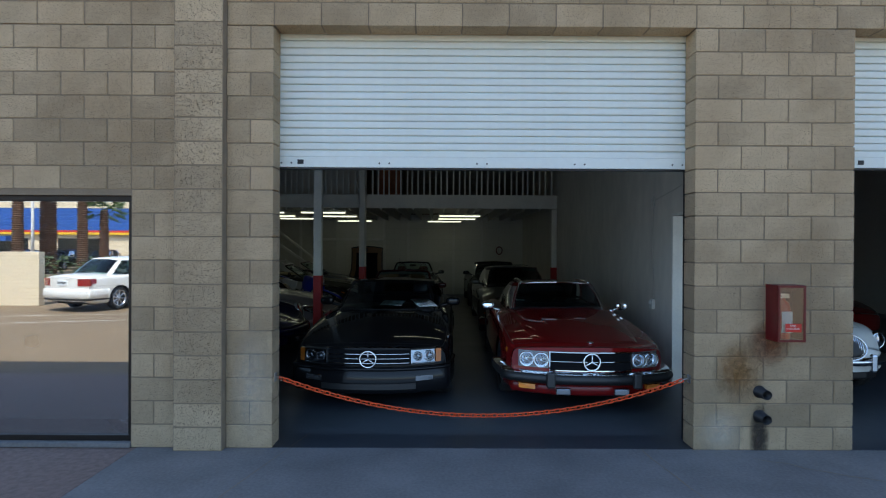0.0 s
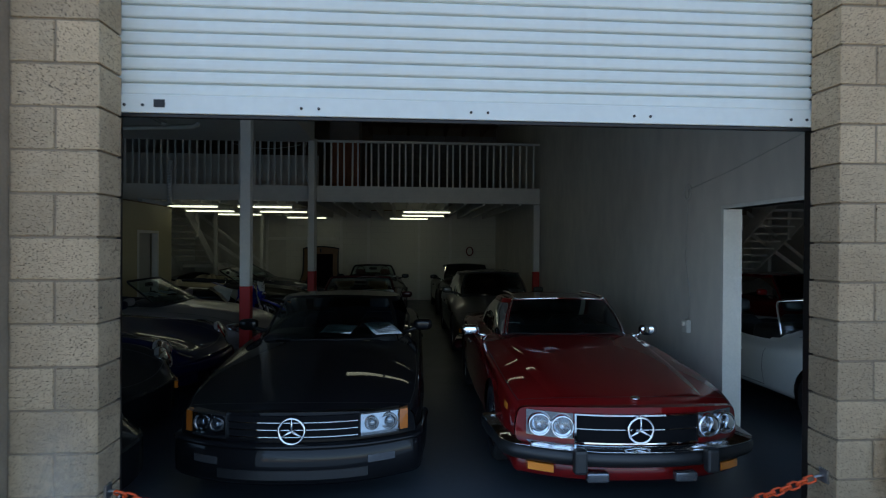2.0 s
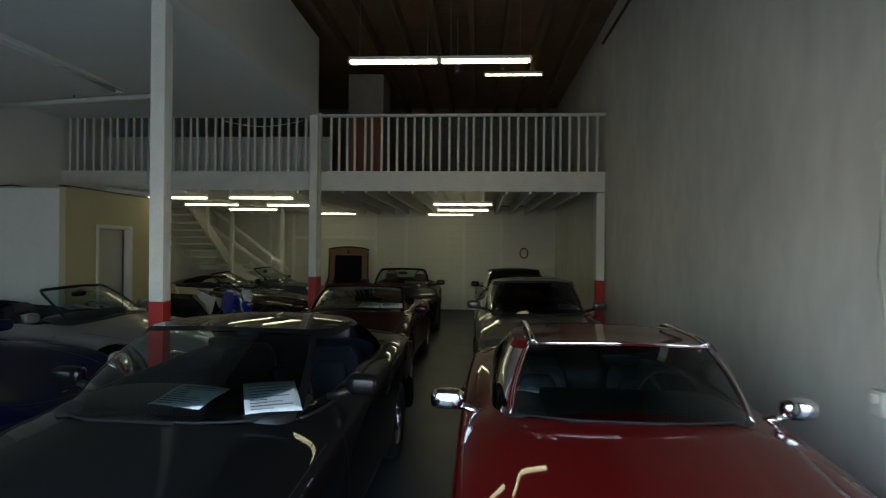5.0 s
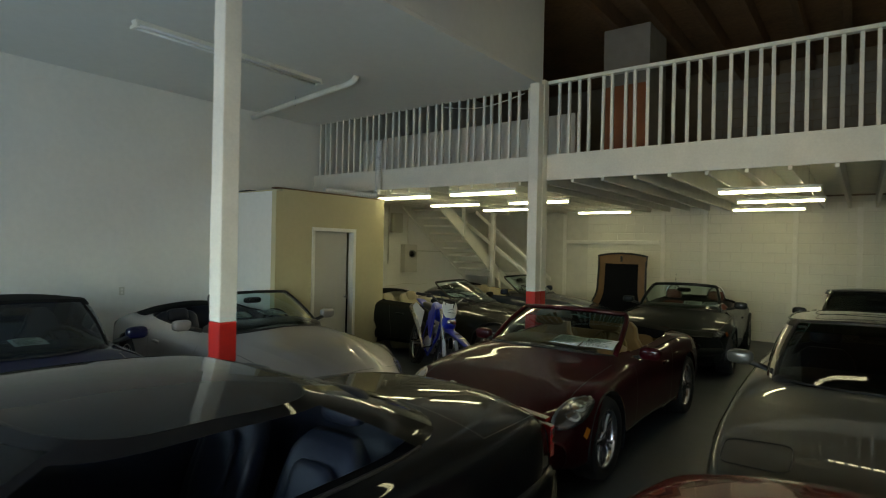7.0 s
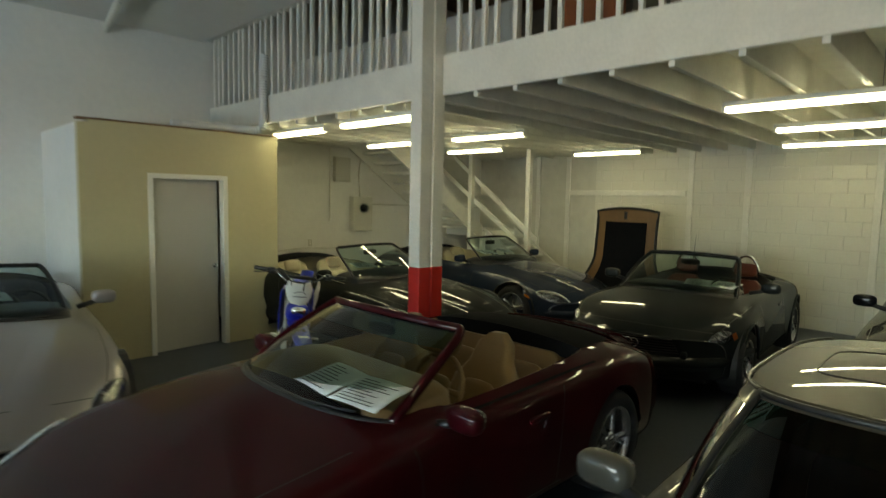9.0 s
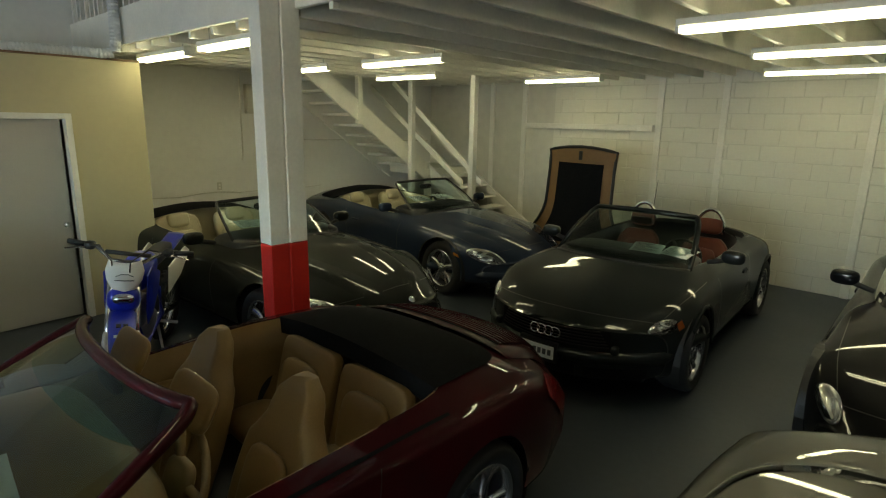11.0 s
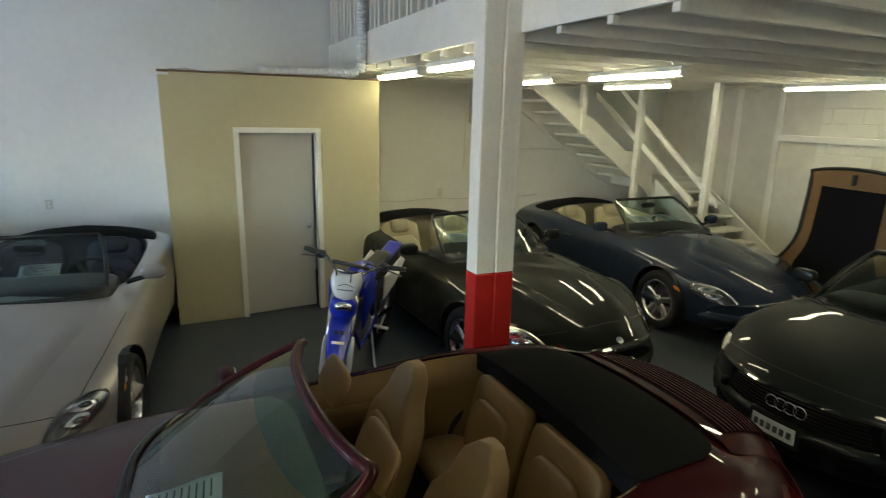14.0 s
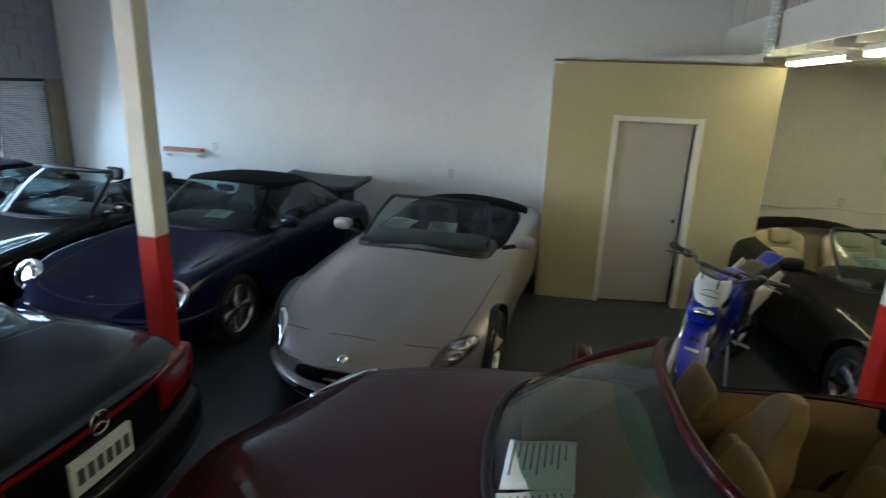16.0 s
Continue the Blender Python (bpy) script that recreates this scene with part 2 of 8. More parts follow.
def paint(name, color, flake=0.0, rough=0.42):
    m = mat(name, color, rough, flake, 0.04, 1.5, 4.0, coat=0.6 if max(color) < 0.05 else 0.9, spec=0.03 if flake < 0.1 else 0.15)
    b = m.node_tree.nodes["Principled BSDF"]
    b.inputs["Coat Roughness"].default_value, b.inputs["Coat IOR"].default_value = 0.012, 1.45
    return m


# ---------------------------------------------------------------- mesh helpers
def link(name, bm, material, parent=None, label="", smooth=False, m=None):
    me = bpy.data.meshes.new(name)
    if smooth:
        for f in bm.faces:
            f.smooth = True
    bm.to_mesh(me)
    bm.free()
    for k in (material if isinstance(material, (list, tuple)) else [material]):
        me.materials.append(k)
    ob = new(name, me)
    if m is not None:
        ob.matrix_basis = m
    if parent is not None:
        ob.parent = parent
    if label:
        ob["label"] = label
    return ob


def part(name, bm, material, parent, label="", smooth=False, m=None):
    return link(name, bm, material, parent, label, smooth, m)


def share(name, me, parent, m):
    ob = new(name, me)
    ob.parent = parent
    ob.matrix_basis = m
    return ob


def empty(name, m, label, category, group="", kind=""):
    ob = new(name)
    ob.matrix_basis = m
    return tagged(ob, label, category, group, kind)


def box(bm, x0, x1, y0, y1, z0, z1, bevel=0.0, mat_index=0, m=None):
    r = bmesh.ops.create_cube(bm, size=1)
    vs = r["verts"]
    for v in vs:
        v.co = Vector((x0 + (v.co.x + 0.5) * (x1 - x0), y0 + (v.co.y + 0.5) * (y1 - y0), z0 + (v.co.z + 0.5) * (z1 - z0)))
        if m is not None:
            v.co = m @ v.co
    fs = {f for v in vs for f in v.link_faces}
    for f in fs:
        f.material_index = mat_index
    if bevel:
        es = list({e for v in vs for e in v.link_edges})
        bmesh.ops.bevel(bm, geom=es, offset=bevel, segments=2, affect="EDGES", profile=0.5)
    return bm


def boxm(x0, x1, y0, y1, z0, z1, bevel=0.0):
    return box(bmesh.new(), x0, x1, y0, y1, z0, z1, bevel)


def tube_path(bm, pts, r, n=8, closed=False):
    """A round bar along points."""
    pts = [Vector(p) for p in pts]
    rings = []
    up = Vector((0, 0, 1))
    for i, p in enumerate(pts):
        a = pts[i - 1] if (i or closed) else pts[0]
        b = pts[(i + 1) % len(pts)] if (i + 1 < len(pts) or closed) else pts[-1]
        d = (b - a).normalized()
        u = d.cross(up)
        if u.length < 0.05:
            u = d.cross(Vector((1, 0, 0)))
        u.normalize()
        w = u.cross(d).normalized()
        rr = r[i] if isinstance(r, (list, tuple)) else r
        rings.append([bm.verts.new(p + rr * (math.cos(k * math.tau / n) * u + math.sin(k * math.tau / n) * w)) for k in range(n)])
    m = len(rings)
    for i in range(m if closed else m - 1):
        A, B = rings[i], rings[(i + 1) % m]
        for k in range(n):
            bm.faces.new((A[k], A[(k + 1) % n], B[(k + 1) % n], B[k]))
    if not closed:
        bm.faces.new(rings[0][::-1])
        bm.faces.new(rings[-1])
    return bm


def revolve(bm, prof, n=32, m=None, cap=False):
    """Turn (radius, axial) pairs round the local y axis."""
    rings = []
    for r, a in prof:
        ring = []
        for k in range(n):
            t = k * math.tau / n
            co = Vector((r * math.cos(t), a, r * math.sin(t)))
            ring.append(bm.verts.new(m @ co if m is not None else co))
        rings.append(ring)
    for A, B in zip(rings, rings[1:]):
        for k in range(n):
            bm.faces.new((A[k], B[k], B[(k + 1) % n], A[(k + 1) % n]))
    if cap:
        bm.faces.new(rings[0])
        bm.faces.new(rings[-1][::-1])
    return bm


def blob(bm, size, e=0.5, m=None, nu=20, nv=12):
    """Rounded cushion: a superellipsoid of half sizes."""
    def sp(c, p):
        return math.copysign(abs(c) ** p, c)
    rings = []
    for j in range(1, nv):
        ph = -math.pi / 2 + math.pi * j / nv
        ring = []
        for i in range(nu):
            th = math.tau * i / nu
            co = Vector((size[0] * sp(math.cos(ph), e) * sp(math.cos(th), e), size[1] * sp(math.cos(ph), e) * sp(math.sin(th), e), size[2] * sp(math.sin(ph), e)))
            ring.append(bm.verts.new(m @ co if m is not None else co))
        rings.append(ring)
    lo, hi = Vector((0, 0, -size[2])), Vector((0, 0, size[2]))
    a, b = bm.verts.new(m @ lo if m is not None else lo), bm.verts.new(m @ hi if m is not None else hi)
    for A, B in zip(rings, rings[1:]):
        for i in range(nu):
            bm.faces.new((A[i], A[(i + 1) % nu], B[(i + 1) % nu], B[i]))
    for i in range(nu):
        bm.faces.new((a, rings[0][(i + 1) % nu], rings[0][i]))
        bm.faces.new((b, rings[-1][i], rings[-1][(i + 1) % nu]))
    return bm


def grid_faces(bm, rows, mat_index=0, closed=False):
    """Quads between rows of points; returns the vertex rows."""
    vr = [[bm.verts.new(p) for p in r] for r in rows]
    for A, B in zip(vr, vr[1:]):
        n = len(A)
        for i in range(n if closed else n - 1):
            f = bm.faces.new((A[i], A[(i + 1) % n], B[(i + 1) % n], B[i]))
            f.material_index = mat_index
    return vr


def setting(name, bm, material, label, category="", smooth=False):
    return tagged(link(name, bm, material, None, smooth=smooth), label, category or name.split("_")[0], "", "structure")


def lerp(a, b, t):
    return a + (b - a) * t


def curve(points, x):
    """Smooth value at x through (x, value) pairs (monotone cubic)."""
    xs, ys = [p[0] for p in points], [p[1] for p in points]
    if x <= xs[0]:
        return ys[0]
    if x >= xs[-1]:
        return ys[-1]
    i = max(k for k in range(len(xs) - 1) if xs[k] <= x)
    d = [(ys[k + 1] - ys[k]) / (xs[k + 1] - xs[k]) for k in range(len(xs) - 1)]
    def tan(k):
        if k == 0:
            return d[0]
        if k == len(xs) - 1:
            return d[-1]
        return 0.0 if d[k - 1] * d[k] <= 0 else 2 * d[k - 1] * d[k] / (d[k - 1] + d[k])
    h = xs[i + 1] - xs[i]
    t = (x - xs[i]) / h
    return (2 * t**3 - 3 * t**2 + 1) * ys[i] + (t**3 - 2 * t**2 + t) * h * tan(i) + (-2 * t**3 + 3 * t**2) * ys[i + 1] + (t**3 - t**2) * h * tan(i + 1)


# ---------------------------------------------------------------- structure
FACE, IN = 4.875, 5.08          # street face and inner face of the front wall
OPL, OPR, HEAD = -1.44, 2.205, 3.658
LW, RW, BW = -6.81, 3.03, 20.9  # inner faces of the left, right and back walls
ROOF = 5.75

setting("floor", boxm(LW - 0.2, 12.0, FACE + 0.02, BW + 0.2, -0.15, 0.0), M["floor"], "dark grey painted concrete garage floor, scuffed and slightly glossy")
g = bmesh.new()
box(g, -90, 90, -160, FACE + 0.02, -0.25, -0.012)
setting("ground", g, M["asphalt"], "worn sunlit car park paving reaching to the distance")
g = boxm(-2.62, 14.0, 2.2, FACE + 0.02, -0.1, 0.0, 0.004)
setting("pavement", g, M["concrete"], "weathered grey concrete apron with fine cracks")
g = boxm(-9.0, -2.63, 2.2, FACE + 0.02, -0.1, -0.006, 0.004)
setting("pavement_2", g, M["pavers"], "brown exposed aggregate paving beside the apron")
# tooled joints and cracks in the apron
def crack(pts, w=0.006):
    bm = bmesh.new()
    rows = []
    for i, p in enumerate(pts):
        a, b = Vector(pts[max(0, i - 1)]), Vector(pts[min(len(pts) - 1, i + 1)])
        d = (b - a).normalized()
        n = Vector((-d.y, d.x)) * w * random.uniform(0.4, 1.0)
        rows.append([(p[0] - n.x, p[1] - n.y, 0.003), (p[0] + n.x, p[1] + n.y, 0.003)])
    grid_faces(bm, rows)
    return bm
def wander(a, b, n, s):
    return [(lerp(a[0], b[0], i / n) + random.uniform(-s, s), lerp(a[1], b[1], i / n) + random.uniform(-s, s)) for i in range(n + 1)]
setting("crack", crack(wander((1.75, 4.85), (2.05, 2.3), 14, 0.012)), M["mortar"], "thin dark crack across the concrete apron", "crack")
setting("crack_2", crack(wander((2.6, 4.7), (4.6, 3.4), 18, 0.03)), M["mortar"], "wandering dark crack in the concrete apron", "crack")
setting("crack_3", crack(wander((-1.2, 5.3), (-1.9, 2.3), 4, 0.0), 0.004), M["mortar"], "straight saw joint in the concrete apron", "crack")

# front wall: core, then single blocks proud of the joints
def front_core(name, x0, x1, z0, z1, label):
    return setting(name, boxm(x0, x1, FACE + 0.006, IN - 0.012, z0, z1), M["mortar"], label, "wall")
WIN_R, WIN_T, WIN_B, WIN_L = -2.67, 2.184, 0.04, -6.55
core_l = front_core("wall_front_left", WIN_R, OPL - 0.018, 0, HEAD, "tan concrete block wall with raked mortar joints")
core_w = front_core("wall_front_over_window", LW - 0.2, WIN_R, WIN_T, HEAD, "tan concrete block wall above the shop window")
core_r = front_core("wall_front_pier", OPR + 0.018, 3.582, 0, HEAD, "tan concrete block pier between two garage openings")
core_h = front_core("wall_front_header", LW - 0.2, 12.2, HEAD + 0.006, 6.1, "tan concrete block wall above the garage openings")
setting("wall_front_edge", boxm(LW - 0.2, WIN_L, FACE + 0.006, IN - 0.012, 0, WIN_T), M["mortar"], "tan block wall beside the shop window", "wall")
setting("wall_front_far", boxm(7.4, 12.2, FACE + 0.006, IN - 0.012, 0, HEAD), M["block"], "tan concrete block wall past the second opening", "wall")
# Shade on this inside face is put into its grey colour.
setting("wall_front_inner", boxm(LW - 0.2, OPL - 0.02, IN - 0.012, IN, WIN_T, 6.0), M["inner_shade"], "block inside of the front wall, its shade put into a grey colour", "wall")
setting("wall_front_inner_2", boxm(OPR + 0.05, 3.54, IN - 0.012, IN, 0, 6.0), M["white_block"], "white painted block inside of the front pier", "wall")
pil = setting("pilaster", boxm(-2.268, -1.852, FACE - 0.074, FACE + 0.006, 0, 4.6), M["mortar"], "tan block pilaster standing proud of the wall", "pilaster")

# right, left, back walls and roof
DY0, DY1, DZ = 6.02, 7.34, 2.17
g = bmesh.new()
box(g, RW, RW + 0.16, IN, DY0, 0, 6.0)
box(g, RW, RW + 0.16, DY1, BW, 0, 6.0)
box(g, RW, RW + 0.16, DY0, DY1, DZ, 6.0)
setting("wall_right", g, M["stained_wall"], "white plastered side wall with scuffs and a doorway")
setting("wall_left", boxm(LW - 0.2, LW, IN, BW, 0, 6.0), M["wall"], "white painted side wall, smooth and slightly stained")
setting("wall_back", boxm(LW - 0.2, 12.2, BW, BW + 0.2, 0, 2.95), M["white_joint"], "white painted concrete block back wall")
upper_back = setting("wall_back_upper", boxm(LW - 0.2, 12.2, BW, BW + 0.2, 2.95, 6.0), M["mortar"], "bare grey block back wall above the mezzanine")
setting("wall_far", boxm(12.0, 12.2, IN, BW, 0, 6.0), M["wall"], "white wall of the next garage bay")
setting("ceiling", boxm(LW - 0.2, 12.2, FACE + 0.1, BW + 0.2, ROOF, 6.0), M["ply"], "dark brown plywood roof deck")
g = bmesh.new()
x = -1.75
while x < 12:
    box(g, x - 0.045, x + 0.045, IN, BW, ROOF - 0.29, ROOF - 0.002, 0.004)
    x += 0.61
setting("ceiling_rafters", g, M["timber"], "rough brown timber roof rafters", "rafter")

# dropped ceiling over the left half
SOF = 4.06
g = bmesh.new()
box(g, LW, -2.0, IN, 14.62, SOF, SOF + 0.05)
setting("ceiling_dropped", g, M["soffit"], "smooth white dropped ceiling")
setting("wall_soffit", boxm(-2.05, -2.0, IN, 14.62, SOF + 0.052, ROOF - 0.3), M["soffit"], "white upright face of the dropped ceiling box", "wall")
setting("wall_soffit_end", boxm(LW, -2.052, 14.57, 14.62, SOF + 0.052, ROOF - 0.3), M["soffit"], "white end face of the dropped ceiling box", "wall")

# white strips and ledge on the back wall
for i, x in enumerate((-5.21, -4.5, -2.1, -1.21, 0.46, 1.5)):
    setting("trim_%d" % (i + 1), boxm(x - 0.045, x + 0.045, BW - 0.035, BW, 0, 2.74, 0.004), M["white_wood"], "white painted upright batten on the back wall", "trim")
setting("trim_ledge", boxm(-4.44, -2.16, BW - 0.09, BW, 1.97, 2.06, 0.006), M["white_wood"], "white painted timber ledge on the back wall", "trim")

# side doorway frame
setting("door_1", box(box(box(bmesh.new(), RW - 0.012, RW + 0.175, DY1 - 0.035, DY1 + 0.012, 0, DZ, 0.003), RW - 0.012, RW + 0.175, DY0 - 0.012, DY0 + 0.04, 0, DZ, 0.003), RW - 0.012, RW + 0.175, DY0 - 0.012, DY1 + 0.012, DZ, DZ + 0.035, 0.003), M["white_wood"], "white painted frame of an open doorway", "door")

# mezzanine
MY, BT, BB = 14.74, 3.113, 2.736
mez = empty("mezzanine", pose(0, 0, 0), "white painted timber mezzanine deck on joists", "mezzanine", kind="structure")
part("deck", boxm(LW, RW, MY, BW, BT - 0.13, BT - 0.1), M["white_wood"], mez)
part("front_beam", boxm(-1.955, RW - 0.003, MY - 0.045, MY, BB + 0.024, BT, 0.005), M["white_wood"], mez)
part("front_beam", boxm(LW + 0.003, -2.105, MY - 0.045, MY, BB + 0.03, BT, 0.005), M["white_wood"], mez)
joist_bm = boxm(-0.021, 0.021, MY + 0.003, BW - 0.003, BB - 0.02, BT - 0.131, 0.004)
end_bm = boxm(-0.021, 0.021, MY - 0.04, MY + 0.002, BB - 0.02, BB + 0.022, 0.003)
jm = em = None
x = -1.985 - 0.415 * 11
while x < RW - 0.05:
    if jm is None:
        jm = part("joist", joist_bm, M["white_wood"], mez, m=pose(x, 0, 0)).data
    else:
        share("joist", jm, mez, pose(x, 0, 0))
    if x > -1.9:
        if em is None:
            em = part("joist_end", end_bm, M["white_wood"], mez, m=pose(x, 0, 0)).data
        else:
            share("joist_end", em, mez, pose(x, 0, 0))
    x += 0.415

def railing(name, x0, x1, label):
    r = empty(name, pose(0, 0, 0), label, "railing", "mezzanine railings", "structure")
    part("top_rail", boxm(x0, x1, MY - 0.06, MY + 0.03, 4.08, 4.125, 0.006), M["white_wood"], r)
    n = round((x1 - x0) / 0.15)
    me = None
    for i in range(1, n):
        mm = pose(x0 + (x1 - x0) * i / n, MY - 0.022, 0, random.uniform(-.15, .15), random.uniform(-.3, .3), 0)
        if me is None:
            me = part("baluster", boxm(-0.019, 0.019, -0.019, 0.019, BT + 0.001, 4.079, 0.003), M["white_wood"], r, m=mm).data
        else:
            share("baluster", me, r, mm)
    return r
railing("railing", -1.95, RW - 0.004, "white painted timber railing with square balusters")
railing("railing", LW + 0.004, -2.11, "white painted timber railing below the dropped ceiling")

setting("wall_store_front", boxm(LW, -2.12, MY + 1.25, MY + 1.30, BT - 0.1, 3.98), M["stained_wall"], "white painted panel wall behind the mezzanine railing", "wall")

# posts with red feet
def column(name, x0, x1, y0, y1, z1, label):
    c = empty(name, pose((x0 + x1) / 2, (y0 + y1) / 2, 0), label, "column", "white columns with red feet", "structure")
    hx, hy = (x1 - x0) / 2, (y1 - y0) / 2
    part("shaft", boxm(-hx, hx, -hy, hy, 1.235, z1, 0.008), M["white_wood"], c)
    part("red_band", boxm(-hx - 0.001, hx + 0.001, -hy - 0.001, hy + 0.001, 0.0, 1.234, 0.008), M["red"], c, "red painted foot of the column")
    return c
column("column_1", -2.24, -2.10, 9.9, 10.04, SOF, "white painted timber post with a red foot under the dropped ceiling")
column("column_2", -2.105, -1.965, 14.45, 14.59, 4.06, "white painted timber post with a red foot at the mezzanine")
column("column_3", -2.095, -1.955, 14.593, 14.733, 4.13, "white painted timber post carrying the mezzanine beam")
column("column_4", 2.86, 3.0, 14.56, 14.69, 2.735, "white painted timber post against the side wall")

# office box
OX, OY0, OY1, OZ = -5.115, 12.6, 14.74, 2.57
PY0, PY1, PZ = 13.31, 14.11, 2.02
g = bmesh.new()
box(g, OX - 0.1, OX, OY0, PY0 - 0.02, 0, OZ)
box(g, OX - 0.1, OX, PY1 + 0.02, OY1 + 0.1, 0, OZ)
box(g, OX - 0.1, OX, PY0 - 0.02, PY1 + 0.02, PZ + 0.02, OZ)
setting("wall_office", g, M["beige"], "beige painted partition of a small boxed room")
setting("office_cap", boxm(OX - 0.11, OX + 0.008, OY0 - 0.004, OY1 + 0.1, OZ + 0.031, OZ + 0.05, 0.003), M["timber"], "thin brown timber cap along the partition", "trim")
setting("wall_office_side", boxm(LW, OX - 0.1, OY0 + 0.002, OY0 + 0.1, 0, OZ - 0.002), M["wall"], "white painted side of the boxed room")
setting("ceiling_office", boxm(LW, OX, OY0 + 0.1, OY1 + 0.1, OZ + 0.001, OZ + 0.03), M["beige"], "flat top of the boxed room")
setting("wall_office_back", boxm(LW, OX - 0.102, OY1 + 0.0, OY1 + 0.1, 0, OZ), M["beige"], "beige back of the boxed room")
dr = empty("door_2", pose(OX - 0.045, PY0, 0), "plain grey flush door standing slightly ajar", "door", kind="structure")
part("leaf", boxm(-0.045, 0.0, 0.0, PY1 - PY0 - 0.015, 0.012, PZ, 0.003), M["door_grey"], dr, m=pose(0, 0, 0, 0, 0, 5.5))
part("knob", revolve(bmesh.new(), [(0.001, -0.07), (0.025, -0.06), (0.03, -0.045), (0.018, -0.03), (0.012, 0.0), (0.026, 0.0)], 16), M["chrome"], dr, "brass door knob", True, pose(0.0 - 0.07, PY1 - PY0 - 0.09, 0.98, 0, 0, 95.5))
for nm, a in (("jamb_left", (PY0 - 0.055, PY0, 0, PZ)), ("jamb_right", (PY1, PY1 + 0.055, 0, PZ)), ("head", (PY0 - 0.055, PY1 + 0.055, PZ, PZ + 0.055))):
    part(nm, boxm(-0.06, 0.062, a[0] - PY0, a[1] - PY0, a[2], a[3], 0.003), M["white_wood"], dr, "white door casing")

# shop window with blinds
wi = empty("window_1", pose(0, 0, 0), "bronze framed shop window with mirror film and closed blinds", "window", kind="structure")
for a in ((WIN_L, WIN_R, WIN_B, WIN_B + 0.05), (WIN_L, WIN_R, WIN_T - 0.05, WIN_T)):
    part("frame", boxm(a[0], a[1], FACE + 0.05, FACE + 0.11, a[2], a[3], 0.004), M["bronze"], wi)
for x in (WIN_L + 0.025, -5.45, -4.2, WIN_R - 0.025):
    part("mullion", boxm(x - 0.025, x + 0.025, FACE + 0.051, FACE + 0.109, WIN_B + 0.05, WIN_T - 0.05, 0.004), M["bronze"], wi)
o = part("pane", boxm(WIN_L + 0.05, WIN_R - 0.05, FACE + 0.078, FACE + 0.082, WIN_B + 0.05, WIN_T - 0.05), M["window"], wi)
o.visible_shadow = False
part("sill", boxm(WIN_L - 0.05, WIN_R, FACE - 0.01, IN, 0.0, WIN_B, 0.004), M["concrete"], wi)
def blind(x0, x1):
    b = empty("window_blind", pose(x0, IN + 0.02, 0), "closed pale grey horizontal slat blind", "blind", "window blinds")
    me = None
    for i in range(62):
        z = WIN_T - 0.1 - i * 0.031
        mm = pose(0, 0, z, 48, 0, 0)
        if me is None:
            me = part("slat", boxm(0, x1 - x0, -0.0175, 0.0175, -0.0006, 0.0006), M["blind"], b, m=mm).data
        else:
            share("slat", me, b, mm)
    part("head_rail", boxm(0, x1 - x0, -0.02, 0.02, WIN_T - 0.085, WIN_T - 0.045, 0.003), M["blind"], b)
blind(-6.42, -5.6)
blind(-5.42, -4.25)
blind(-4.15, -2.75)

# second bay's window strip is a roller opening like the first
def roller(x0, x1, zb, label):
    s = empty("roller_shutter", pose(x0, IN + 0.03, 0), label, "shutter", "roller shutters")
    w = x1 - x0
    prof = [(0.0, 0.0), (0.008, 0.003), (0.011, 0.010), (0.012, 0.030), (0.011, 0.050), (0.007, 0.056), (-0.012, 0.058), (-0.012, 0.064), (0.0, 0.066)]
    bm = bmesh.new()
    grid_faces(bm, [[(0, -y, z) for y, z in prof], [(w, -y, z) for y, z in prof]])
    grid_faces(bm, [[(0, 0.012 - y, z) for y, z in prof], [(w, 0.012 - y, z) for y, z in prof]])
    me, z = None, zb + 0.10
    while z < HEAD + 0.35:
        mm = pose(0, random.uniform(-0.0008, 0.0008), z)
        if me is None:
            me = part("slat", bm, M["shutter"], s, m=mm).data
        else:
            share("slat", me, s, mm)
        z += 0.066
    part("bottom_bar", boxm(0, w, -0.02, 0.02, zb + 0.006, zb + 0.1, 0.004), M["shutter"], s, "white steel bottom bar")
    part("seal", boxm(0, w, -0.012, 0.012, zb - 0.014, zb + 0.006, 0.004), M["black"], s, "black rubber seal")
    for i in range(5):
        for dx in (-0.045, 0.045):
            x = 0.08 + (w - 0.16) * i / 4 + dx
            part("bolt", revolve(bmesh.new(), [(0.001, -0.006), (0.007, -0.005), (0.008, 0)], 8, pose(x, -0.02, zb + 0.045)), M["black"], s)
    part("maker_plate", boxm(0.18, 0.235, -0.0235, -0.02, zb + 0.035, zb + 0.075), M["black"], s, "small black maker plate")
    part("guide_left", boxm(-0.05, -0.001, -0.03, 0.045, 0, HEAD + 0.3, 0.003), M["bronze"], s)
    part("guide_right", boxm(w + 0.001, w + 0.05, -0.03, 0.045, 0, HEAD + 0.3, 0.003), M["bronze"], s)
    return s
roller(OPL - 0.03, OPR + 0.02, 2.46, "white ribbed steel roller shutter, two thirds open")
roller(3.60, 7.38, 2.48, "white ribbed steel roller shutter of the next bay")

